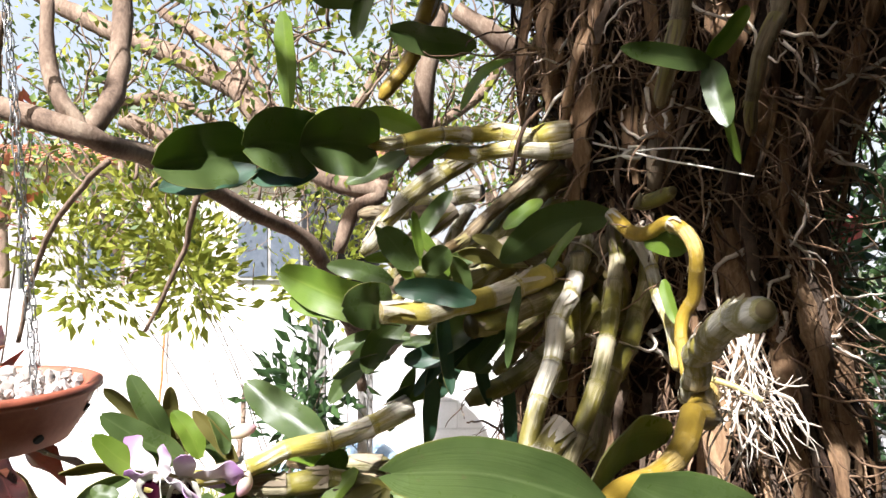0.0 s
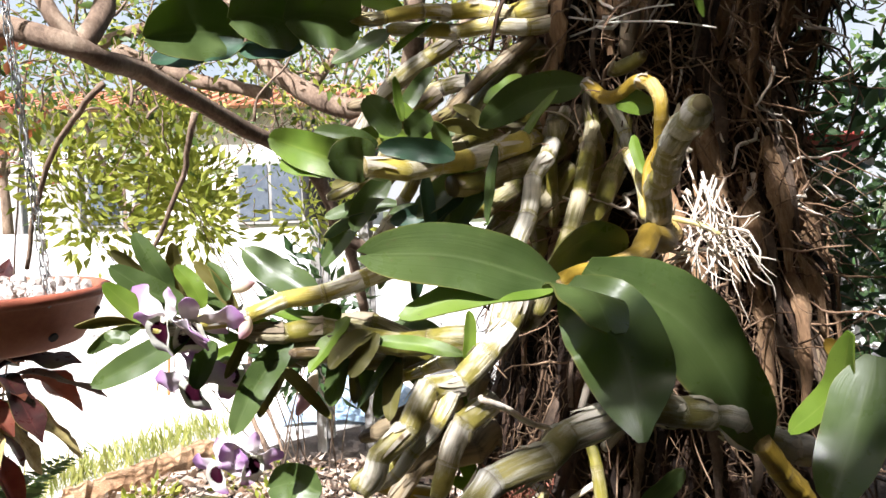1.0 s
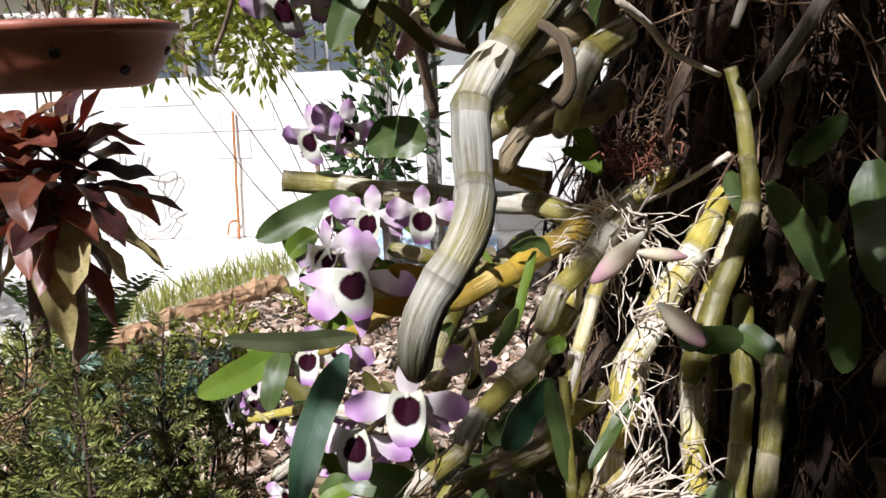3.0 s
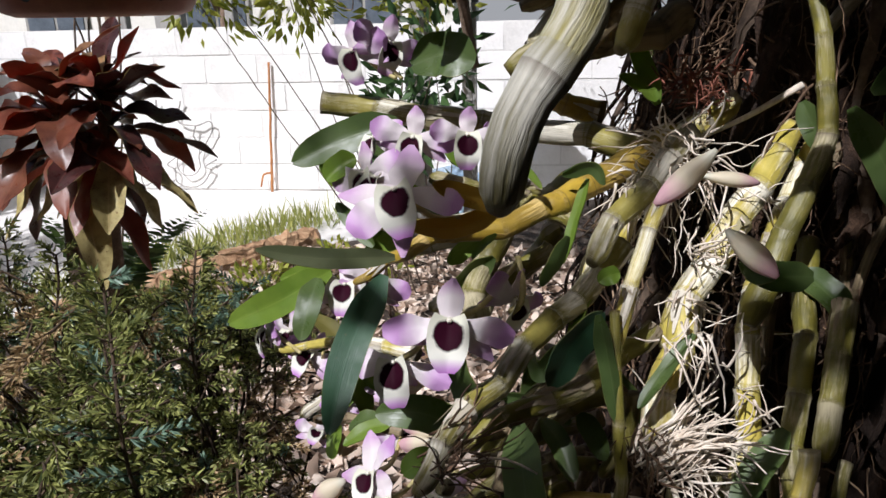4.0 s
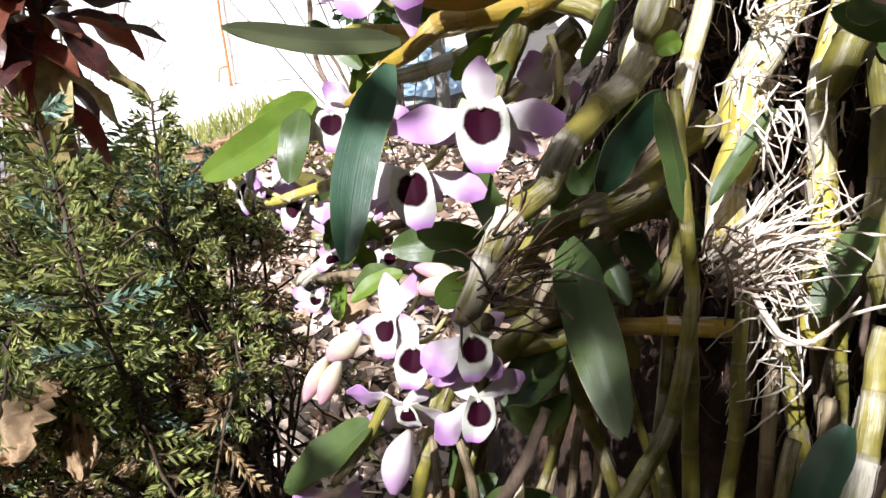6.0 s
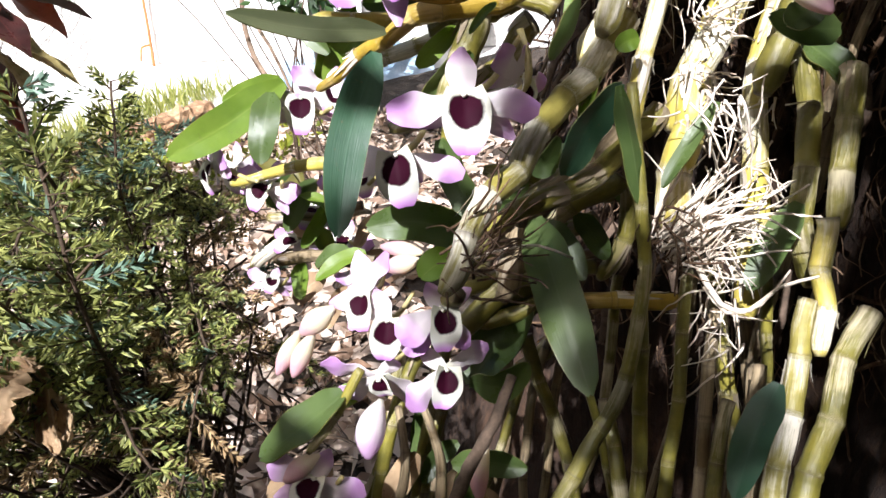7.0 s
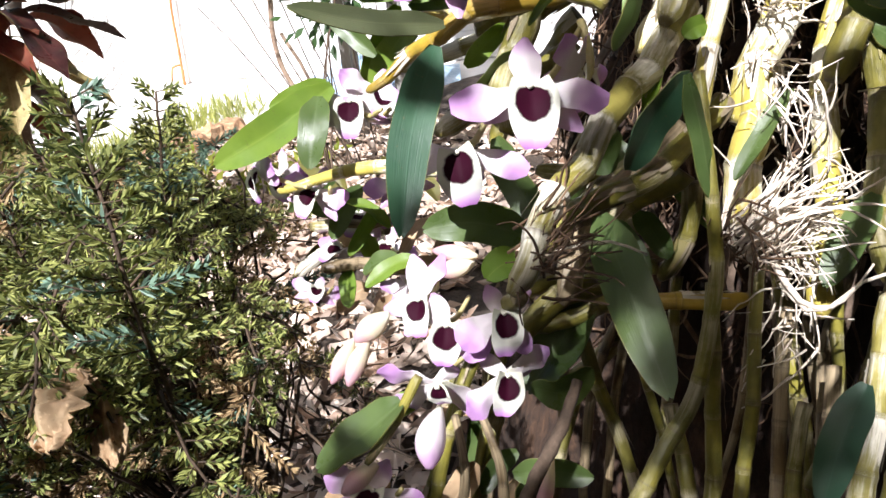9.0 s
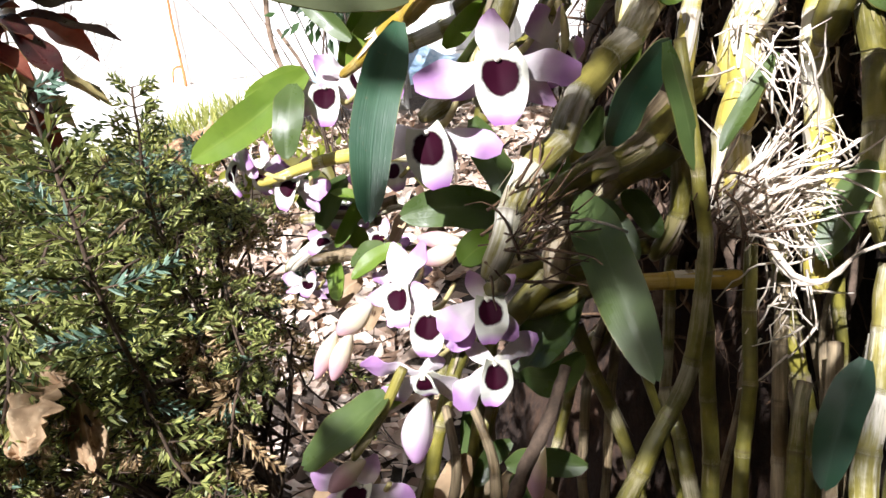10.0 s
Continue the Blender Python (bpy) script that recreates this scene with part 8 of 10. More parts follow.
leaf(shoot, (-0.1484, 0.5121, 1.3381), (-0.1655, 0.5140, 1.3597), (-0.1867, 0.5153, 1.3756), 0.0119, (0.4277, 0.8268, 0.3654), M_LEAF, 0.17, seed=57)
leaf(shoot, (-0.1782, 0.5015, 1.3536), (-0.1972, 0.5090, 1.3691), (-0.2188, 0.5159, 1.3771), 0.0123, (0.5506, 0.2538, 0.7953), M_LEAF_OLD, 0.19, seed=58)
leaf(shoot, (-0.2114, 0.5027, 1.3431), (-0.2340, 0.4959, 1.3503), (-0.2607, 0.4883, 1.3472), 0.0104, (0.2179, -0.5164, 0.8281), M_LEAF_OLD, 0.29, seed=59)
leaf(shoot, (-0.1350, 0.4716, 1.3604), (-0.1499, 0.4696, 1.3804), (-0.1625, 0.4673, 1.3952), 0.0106, (0.7597, 0.1828, 0.6241), M_LEAF_OLD, 0.40, seed=60)
leaf(shoot, (-0.1405, 0.4663, 1.3672), (-0.1458, 0.4702, 1.3831), (-0.1547, 0.4737, 1.3937), 0.0112, (0.6577, 0.7391, 0.1458), M_LEAF, 0.35, seed=61)
leaf(shoot, (-0.1838, 0.4962, 1.3690), (-0.1845, 0.4883, 1.3917), (-0.1816, 0.4800, 1.4080), 0.0104, (0.9763, 0.2139, 0.0340), M_LEAF_OLD, 0.16, seed=62)
leaf(shoot, (-0.1328, 0.4995, 1.3287), (-0.1539, 0.5011, 1.3212), (-0.1759, 0.5025, 1.3099), 0.0122, (-0.3680, 0.2824, 0.8859), M_LEAF_LIME, 0.37, seed=63)
leaf(shoot, (-0.1329, 0.5177, 1.3186), (-0.1545, 0.5104, 1.3317), (-0.1710, 0.5026, 1.3393), 0.0127, (0.0115, 0.7975, 0.6032), M_LEAF, 0.33, seed=64)
leaf(shoot, (-0.0843, 0.5167, 1.3282), (-0.1109, 0.5225, 1.3202), (-0.1370, 0.5279, 1.3065), 0.0119, (-0.3122, 0.2899, 0.9047), M_LEAF_OLD, 0.18, seed=65)
leaf(shoot, (-0.0425, 0.4936, 1.3362), (-0.0598, 0.4887, 1.3277), (-0.0734, 0.4833, 1.3120), 0.0148, (-0.6317, 0.5008, 0.5917), M_LEAF_OLD, 0.36, seed=66)
leaf(shoot, (-0.0740, 0.5537, 1.3211), (-0.1030, 0.5585, 1.3368), (-0.1313, 0.5625, 1.3422), 0.0139, (0.3079, 0.8094, 0.5000), M_LEAF_LIME, 0.19, seed=67)
leaf(shoot, (-0.0380, 0.4920, 1.3362), (-0.0468, 0.4903, 1.3226), (-0.0594, 0.4882, 1.3041), 0.0136, (-0.8340, 0.0657, 0.5478), M_LEAF_OLD, 0.33, seed=68)
leaf(shoot, (-0.0967, 0.4990, 1.3185), (-0.1163, 0.4988, 1.3135), (-0.1323, 0.4980, 1.3012), 0.0121, (-0.3055, -0.6821, 0.6644), M_LEAF, 0.25, seed=69)
leaf(shoot, (-0.1317, 0.4995, 1.3458), (-0.1405, 0.4944, 1.3286), (-0.1515, 0.4889, 1.3055), 0.0101, (-0.6169, -0.6314, 0.4699), M_LEAF_OLD, 0.36, seed=70)
leaf(shoot, (-0.0601, 0.5025, 1.3467), (-0.0738, 0.4952, 1.3303), (-0.0896, 0.4875, 1.3088), 0.0148, (-0.7271, 0.6029, 0.3284), M_LEAF_LIME, 0.25, seed=71)
leaf(shoot, (-0.0446, 0.5504, 1.3022), (-0.0624, 0.5421, 1.3227), (-0.0773, 0.5333, 1.3371), 0.0139, (0.4711, 0.5338, 0.7022), M_LEAF, 0.33, seed=72)
leaf(shoot, (-0.0239, 0.5207, 1.3205), (-0.0396, 0.5234, 1.2975), (-0.0596, 0.5256, 1.2693), 0.0103, (-0.5069, 0.7505, 0.4240), M_LEAF, 0.18, seed=73)
leaf(shoot, (-0.0614, 0.5397, 1.3261), (-0.0813, 0.5448, 1.3259), (-0.1021, 0.5494, 1.3191), 0.0150, (-0.0417, 0.4607, 0.8866), M_LEAF, 0.33, seed=74)
leaf(shoot, (-0.1303, 0.5488, 1.3044), (-0.1077, 0.5414, 1.2860), (-0.0813, 0.5332, 1.2587), 0.0107, (-0.6886, -0.4055, -0.6011), M_LEAF_OLD, 0.28, seed=75)
leaf(shoot, (-0.0808, 0.5204, 1.3235), (-0.0585, 0.5286, 1.3233), (-0.0399, 0.5361, 1.3146), 0.0158, (-0.1617, -0.1304, -0.9782), M_LEAF, 0.35, seed=76)
leaf(shoot, (-0.0228, 0.5570, 1.3092), (-0.0289, 0.5576, 1.2906), (-0.0308, 0.5576, 1.2658), 0.0163, (-0.7973, 0.5833, 0.1551), M_LEAF, 0.27, seed=77)
leaf(shoot, (-0.1225, 0.5741, 1.3055), (-0.1319, 0.5819, 1.2875), (-0.1440, 0.5890, 1.2609), 0.0129, (-0.8219, 0.2883, 0.4913), M_LEAF_OLD, 0.21, seed=78)
leaf(shoot, (-0.0585, 0.5495, 1.3058), (-0.0576, 0.5518, 1.2863), (-0.0571, 0.5533, 1.2569), 0.0150, (-0.8388, 0.5440, 0.0192), M_LEAF_OLD, 0.28, seed=79)
leaf(shoot, (-0.0514, 0.5408, 1.3165), (-0.0533, 0.5376, 1.2971), (-0.0525, 0.5342, 1.2737), 0.0159, (-0.6844, -0.7177, 0.1286), M_LEAF, 0.23, seed=80)
leaf(shoot, (-0.0595, 0.5708, 1.3136), (-0.0620, 0.5596, 1.2938), (-0.0644, 0.5478, 1.2663), 0.0130, (-0.9639, 0.2648, -0.0289), M_LEAF_OLD, 0.34, seed=81)
leaf(shoot, (-0.1151, 0.5103, 1.3222), (-0.1252, 0.5158, 1.2980), (-0.1362, 0.5206, 1.2650), 0.0135, (-0.7910, -0.5822, 0.1878), M_LEAF_OLD, 0.19, seed=82)
leaf(shoot, (-0.1129, 0.5089, 1.3185), (-0.1179, 0.4984, 1.3049), (-0.1205, 0.4874, 1.2845), 0.0108, (-0.5243, -0.6620, 0.5357), M_LEAF_OLD, 0.23, seed=83)
leaf(shoot, (-0.0276, 0.5329, 1.3197), (-0.0296, 0.5216, 1.2963), (-0.0330, 0.5096, 1.2633), 0.0156, (-0.9702, 0.2423, -0.0061), M_LEAF_OLD, 0.18, seed=84)
cane(shoot, [(0.0136, 0.5746, 1.2980), (-0.0408, 0.5871, 1.3044), (-0.0829, 0.5986, 1.2958)], 0.0058, 0.0059, M_CANE_G, 0.032, seed=85)
cane(shoot, [(-0.0598, 0.5461, 1.3105), (-0.0888, 0.5342, 1.3118), (-0.1123, 0.5219, 1.3088)], 0.0078, 0.0074, M_CANE_G, 0.032, seed=86)
cane(shoot, [(-0.0139, 0.5548, 1.3187), (-0.0498, 0.5583, 1.3295), (-0.0779, 0.5611, 1.3318)], 0.0068, 0.0065, M_CANE_G, 0.032, seed=87)
cane(shoot, [(-0.0493, 0.5908, 1.3121), (-0.0945, 0.6106, 1.3159), (-0.1347, 0.6299, 1.3122)], 0.0080, 0.0060, M_CANE_B, 0.032, seed=88)
cane(shoot, [(-0.0284, 0.5546, 1.3065), (-0.0650, 0.5689, 1.3055), (-0.0968, 0.5825, 1.2976)], 0.0067, 0.0050, M_CANE_W, 0.032, seed=89)
cane(shoot, [(-0.0501, 0.5240, 1.3193), (-0.0740, 0.5042, 1.3191), (-0.1016, 0.4849, 1.3250)], 0.0055, 0.0037, M_CANE_B, 0.032, seed=90)
leaf(middle, (0.0412, 0.6216, 1.4433), (0.0109, 0.6142, 1.4358), (-0.0154, 0.6062, 1.4202), 0.0133, (-0.4279, 0.2873, 0.8570), M_LEAF, 0.36, seed=91)
leaf(middle, (0.0267, 0.6056, 1.4320), (0.0112, 0.6088, 1.4052), (-0.0047, 0.6116, 1.3726), 0.0173, (-0.8208, 0.3294, 0.4667), M_LEAF_BLUE, 0.26, seed=92)
leaf(middle, (-0.0482, 0.5723, 1.4313), (-0.0665, 0.5673, 1.4095), (-0.0891, 0.5616, 1.3793), 0.0172, (-0.7828, 0.2703, 0.5605), M_LEAF, 0.31, seed=93)
leaf(middle, (0.0530, 0.5903, 1.3965), (0.0549, 0.5878, 1.3694), (0.0566, 0.5844, 1.3309), 0.0118, (-0.9268, 0.3660, -0.0837), M_LEAF_BLUE, 0.30, seed=94)
leaf(middle, (0.0556, 0.5726, 1.4558), (0.0272, 0.5810, 1.4529), (0.0033, 0.5887, 1.4400), 0.0144, (-0.3940, -0.5659, 0.7242), M_LEAF, 0.30, seed=95)
leaf(middle, (0.0051, 0.5778, 1.4187), (-0.0135, 0.5850, 1.4242), (-0.0340, 0.5916, 1.4214), 0.0126, (0.2160, 0.4382, 0.8726), M_LEAF, 0.28, seed=96)
leaf(middle, (0.0235, 0.5666, 1.4332), (0.0282, 0.5719, 1.4076), (0.0373, 0.5765, 1.3735), 0.0124, (-0.8273, -0.4905, -0.2738), M_LEAF_BLUE, 0.34, seed=0)
leaf(middle, (-0.0012, 0.5575, 1.3940), (-0.0234, 0.5496, 1.3916), (-0.0425, 0.5414, 1.3849), 0.0179, (0.0059, -0.5057, 0.8627), M_LEAF, 0.34, seed=1)
leaf(middle, (-0.0004, 0.5406, 1.4540), (0.0006, 0.5309, 1.4273), (0.0062, 0.5208, 1.3943), 0.0125, (-0.8690, -0.4902, 0.0674), M_LEAF_BLUE, 0.36, seed=2)
leaf(middle, (0.0317, 0.5368, 1.4395), (0.0132, 0.5381, 1.4261), (-0.0022, 0.5387, 1.4051), 0.0145, (-0.6769, 0.2740, 0.6831), M_LEAF_BLUE, 0.26, seed=3)
leaf(middle, (-0.0095, 0.5355, 1.4107), (-0.0094, 0.5397, 1.3853), (-0.0118, 0.5431, 1.3512), 0.0155, (-0.7561, -0.6522, -0.0550), M_LEAF_BLUE, 0.24, seed=4)
leaf(middle, (0.0074, 0.5413, 1.4193), (-0.0091, 0.5371, 1.4067), (-0.0210, 0.5325, 1.3910), 0.0113, (-0.6560, 0.5842, 0.4778), M_LEAF_BLUE, 0.28, seed=5)
leaf(middle, (-0.0381, 0.5196, 1.4225), (-0.0579, 0.5204, 1.4196), (-0.0799, 0.5204, 1.4064), 0.0137, (-0.2457, -0.7602, 0.6015), M_LEAF_BLUE, 0.27, seed=6)
leaf(middle, (-0.0213, 0.5410, 1.4104), (-0.0297, 0.5444, 1.3910), (-0.0410, 0.5469, 1.3608), 0.0102, (-0.9285, -0.0972, 0.3583), M_LEAF, 0.32, seed=7)
leaf(middle, (-0.0261, 0.5742, 1.4302), (-0.0583, 0.5778, 1.4278), (-0.0890, 0.5809, 1.4199), 0.0152, (-0.1033, 0.4189, 0.9021), M_LEAF, 0.26, seed=8)
leaf(middle, (0.0381, 0.5634, 1.4057), (0.0166, 0.5627, 1.4138), (-0.0098, 0.5616, 1.4162), 0.0184, (0.1990, -0.5583, 0.8054), M_LEAF, 0.27, seed=9)
leaf(middle, (0.0049, 0.5963, 1.4783), (-0.0125, 0.5914, 1.5026), (-0.0265, 0.5858, 1.5184), 0.0141, (0.4716, 0.6888, 0.5506), M_LEAF_LIME, 0.26, seed=10)
leaf(middle, (-0.0228, 0.6088, 1.5078), (-0.0060, 0.6146, 1.5332), (0.0078, 0.6198, 1.5503), 0.0147, (0.8172, -0.0605, -0.5732), M_LEAF, 0.17, seed=11)
leaf(middle, (0.0305, 0.6005, 1.4990), (0.0022, 0.6052, 1.4834), (-0.0216, 0.6093, 1.4605), 0.0169, (-0.6022, -0.1037, 0.7916), M_LEAF, 0.37, seed=12)
leaf(middle, (-0.0249, 0.6149, 1.4722), (-0.0416, 0.6129, 1.5004), (-0.0575, 0.6101, 1.5191), 0.0167, (0.6683, -0.6276, 0.3994), M_LEAF_LIME, 0.22, seed=13)
leaf(middle, (0.0165, 0.5545, 1.4640), (0.0130, 0.5473, 1.4832), (0.0068, 0.5396, 1.4946), 0.0147, (0.9444, 0.0529, 0.3245), M_LEAF, 0.35, seed=14)
leaf(middle, (-0.0431, 0.5845, 1.4630), (-0.0600, 0.5738, 1.4552), (-0.0786, 0.5629, 1.4444), 0.0133, (-0.6205, 0.5135, 0.5927), M_LEAF_OLD, 0.25, seed=15)
leaf(middle, (-0.0143, 0.6015, 1.4886), (-0.0388, 0.6071, 1.4939), (-0.0670, 0.6122, 1.4917), 0.0116, (-0.0217, -0.3748, 0.9269), M_LEAF_LIME, 0.29, seed=16)
leaf(middle, (0.0527, 0.5770, 1.4902), (0.0382, 0.5767, 1.5046), (0.0231, 0.5757, 1.5101), 0.0108, (0.5566, -0.0395, 0.8298), M_LEAF_OLD, 0.23, seed=17)
leaf(middle, (0.0524, 0.6195, 1.5173), (0.0719, 0.6263, 1.5322), (0.0873, 0.6328, 1.5437), 0.0140, (0.6404, -0.4623, -0.6133), M_LEAF_LIME, 0.23, seed=18)
leaf(middle, (0.0572, 0.5787, 1.4877), (0.0343, 0.5869, 1.4948), (0.0119, 0.5946, 1.4965), 0.0157, (-0.0611, -0.6136, 0.7872), M_LEAF_OLD, 0.22, seed=19)
cane(middle, [(0.0492, 0.6959, 1.4570), (0.0312, 0.7078, 1.4145), (0.0024, 0.7202, 1.3807)], 0.0082, 0.0075, M_CANE_W, 0.032, seed=20)
cane(middle, [(0.1567, 0.6543, 1.5071), (0.1246, 0.6475, 1.4828), (0.0976, 0.6405, 1.4541)], 0.0101, 0.0085, M_CANE_B, 0.032, seed=21)
cane(middle, [(0.1641, 0.6831, 1.4643), (0.1253, 0.6779, 1.4487), (0.0924, 0.6723, 1.4275)], 0.0076, 0.0068, M_CANE_G, 0.032, seed=22)
cane(middle, [(0.1012, 0.6844, 1.5383), (0.0463, 0.6832, 1.5112), (-0.0134, 0.6823, 1.4888)], 0.0072, 0.0052, M_CANE_B, 0.032, seed=23)
cane(middle, [(0.1362, 0.6719, 1.4613), (0.0771, 0.6583, 1.4372), (0.0184, 0.6448, 1.4157)], 0.0105, 0.0080, M_CANE_G, 0.032, seed=24)
cane(middle, [(0.1387, 0.7281, 1.5360), (0.0983, 0.7306, 1.4887), (0.0404, 0.7345, 1.4584)], 0.0082, 0.0063, M_CANE_B, 0.032, seed=25)
cane(middle, [(0.1379, 0.6544, 1.4791), (0.0930, 0.6608, 1.4332), (0.0470, 0.6670, 1.3855)], 0.0092, 0.0072, M_CANE_G, 0.032, seed=26)
cane(middle, [(0.0837, 0.6152, 1.5098), (0.0409, 0.6174, 1.4954), (0.0002, 0.6194, 1.4781)], 0.0068, 0.0052, M_CANE_G, 0.032, seed=27)
cane(middle, [(0.1583, 0.6664, 1.5003), (0.1293, 0.6492, 1.4525), (0.0903, 0.6329, 1.4183)], 0.0101, 0.0075, M_CANE_B, 0.032, seed=28)
cane(middle, [(0.0734, 0.6689, 1.4586), (0.0382, 0.6856, 1.4331), (0.0015, 0.7021, 1.4057)], 0.0091, 0.0094, M_CANE_G, 0.032, seed=29)
cane(middle, [(0.1492, 0.6189, 1.4964), (0.1261, 0.6189, 1.4394), (0.0883, 0.6200, 1.3966)], 0.0094, 0.0088, M_CANE_G, 0.032, seed=30)
cane(middle, [(0.1439, 0.6200, 1.5071), (0.0995, 0.6003, 1.4629), (0.0389, 0.5822, 1.4401)], 0.0098, 0.0069, M_CANE_B, 0.032, seed=31)
cane(middle, [(0.0512, 0.6953, 1.5189), (0.0016, 0.6745, 1.4899), (-0.0458, 0.6537, 1.4626)], 0.0110, 0.0084, M_CANE_B, 0.032, seed=32)
cane(middle, [(0.1681, 0.6907, 1.5158), (0.1371, 0.6989, 1.4853), (0.1026, 0.7071, 1.4564)], 0.0077, 0.0060, M_CANE_W, 0.032, seed=33)
cane(middle, [(0.1170, 0.6269, 1.5103), (0.1148, 0.6431, 1.4723), (0.1079, 0.6595, 1.4365)], 0.0066, 0.0051, M_CANE_B, 0.032, seed=34)
cane(middle, [(0.1323, 0.6521, 1.5120), (0.1272, 0.6464, 1.4592), (0.1369, 0.6394, 1.3912)], 0.0093, 0.0092, M_CANE_B, 0.032, seed=35)
cane(middle, [(0.1955, 0.6501, 1.4769), (0.1836, 0.6454, 1.4289), (0.1678, 0.6409, 1.3852)], 0.0065, 0.0062, M_CANE_W, 0.032, seed=36)
cane(middle, [(0.1257, 0.6423, 1.4431), (0.1058, 0.6230, 1.4135), (0.0948, 0.6031, 1.3770)], 0.0088, 0.0065, M_CANE_G, 0.032, seed=37)
cane(middle, [(0.1648, 0.5847, 1.4548), (0.1525, 0.5961, 1.4273), (0.1491, 0.6067, 1.3882)], 0.0069, 0.0057, M_CANE_G, 0.032, seed=38)
cane(middle, [(0.1072, 0.5792, 1.4976), (0.1055, 0.5860, 1.4545), (0.1082, 0.5924, 1.4053)], 0.0053, 0.0045, M_CANE_G, 0.032, seed=39)
cane(middle, [(0.1727, 0.6144, 1.5146), (0.1544, 0.6048, 1.4862), (0.1413, 0.5949, 1.4534)], 0.0086, 0.0060, M_CANE_G, 0.032, seed=40)
cane(middle, [(0.1177, 0.6160, 1.4967), (0.0982, 0.6035, 1.4599), (0.0919, 0.5900, 1.4109)], 0.0090, 0.0087, M_CANE_G, 0.032, seed=41)
cane(middle, [(0.1376, 0.5807, 1.4831), (0.1425, 0.5968, 1.4490), (0.1441, 0.6130, 1.4162)], 0.0083, 0.0076, M_CANE_G, 0.032, seed=42)
cane(middle, [(0.1458, 0.6492, 1.4721), (0.1302, 0.6566, 1.4232), (0.1256, 0.6631, 1.3606)], 0.0094, 0.0080, M_CANE_W, 0.032, seed=43)
cane(middle, [(0.0778, 0.7119, 1.5515), (0.0540, 0.7299, 1.4994), (0.0220, 0.7479, 1.4513)], 0.0076, 0.0072, M_CANE_B, 0.032, seed=44)
cane(middle, [(-0.0165, 0.7160, 1.5168), (-0.0423, 0.7276, 1.4894), (-0.0608, 0.7391, 1.4527)], 0.0070, 0.0071, M_CANE_G, 0.032, seed=45)
cane(middle, [(-0.0052, 0.7715, 1.4848), (-0.0313, 0.7750, 1.4283), (-0.0691, 0.7787, 1.3828)], 0.0073, 0.0068, M_CANE_W, 0.032, seed=46)
cane(middle, [(0.0163, 0.8120, 1.5567), (-0.0324, 0.8020, 1.5402), (-0.0938, 0.7923, 1.5381)], 0.0069, 0.0067, M_CANE_B, 0.032, seed=47)
cane(middle, [(0.0437, 0.7957, 1.5611), (-0.0108, 0.8133, 1.5531), (-0.0643, 0.8308, 1.5411)], 0.0089, 0.0084, M_CANE_W, 0.032, seed=48)
cane(middle, [(0.0320, 0.8343, 1.5511), (0.0075, 0.8497, 1.5002), (-0.0115, 0.8649, 1.4406)], 0.0071, 0.0064, M_CANE_W, 0.032, seed=49)
cane(middle, [(-0.0041, 0.7555, 1.5073), (-0.0481, 0.7358, 1.4614), (-0.1079, 0.7164, 1.4360)], 0.0075, 0.0059, M_CANE_W, 0.032, seed=50)
cane(middle, [(0.0196, 0.7370, 1.4905), (-0.0364, 0.7223, 1.4597), (-0.0736, 0.7075, 1.4130)], 0.0060, 0.0051, M_CANE_G, 0.032, seed=51)
cane(bright, [(-0.0027, 0.5611, 1.2559), (-0.0335, 0.5740, 1.2226), (-0.0603, 0.5863, 1.1813)], 0.0099, 0.0087, M_CANE_W, 0.032, seed=52)
cane(bright, [(0.0546, 0.5965, 1.2229), (0.0155, 0.5791, 1.2125), (-0.0211, 0.5617, 1.2020)], 0.0111, 0.0102, M_CANE_B, 0.032, seed=53)
cane(bright, [(0.0296, 0.5607, 1.2789), (-0.0159, 0.5624, 1.2548), (-0.0631, 0.5640, 1.2312)], 0.0070, 0.0057, M_CANE_B, 0.032, seed=54)
cane(bright, [(-0.0094, 0.5637, 1.2348), (-0.0394, 0.5641, 1.2102), (-0.0724, 0.5646, 1.1882)], 0.0087, 0.0085, M_CANE_G, 0.032, seed=55)
cane(bright, [(0.0479, 0.5364, 1.2708), (0.0193, 0.5195, 1.2406), (-0.0002, 0.5022, 1.2032)], 0.0098, 0.0071, M_CANE_W, 0.032, seed=56)
cane(bright, [(0.0415, 0.5356, 1.2910), (0.0310, 0.5351, 1.2584), (0.0177, 0.5349, 1.2284)], 0.0060, 0.0058, M_CANE_B, 0.032, seed=57)
cane(bright, [(0.0218, 0.5390, 1.2733), (-0.0166, 0.5320, 1.2647), (-0.0489, 0.5247, 1.2503)], 0.0097, 0.0086, M_CANE_B, 0.032, seed=58)
cane(bright, [(0.0225, 0.5578, 1.2426), (-0.0110, 0.5563, 1.2111), (-0.0360, 0.5540, 1.1695)], 0.0083, 0.0075, M_CANE_B, 0.032, seed=59)
leaf(bright, (0.0155, 0.5434, 1.2875), (0.0216, 0.5408, 1.2681), (0.0236, 0.5370, 1.2400), 0.0155, (-0.7720, -0.6341, -0.0450), M_LEAF, 0.33, seed=60)
leaf(bright, (-0.0120, 0.5857, 1.2934), (-0.0399, 0.5907, 1.2990), (-0.0661, 0.5946, 1.2938), 0.0126, (0.1141, 0.6567, 0.7455), M_LEAF, 0.28, seed=61)
leaf(bright, (0.0116, 0.5759, 1.3162), (-0.0132, 0.5784, 1.3252), (-0.0393, 0.5797, 1.3234), 0.0148, (0.1383, 0.8304, 0.5397), M_LEAF, 0.25, seed=62)
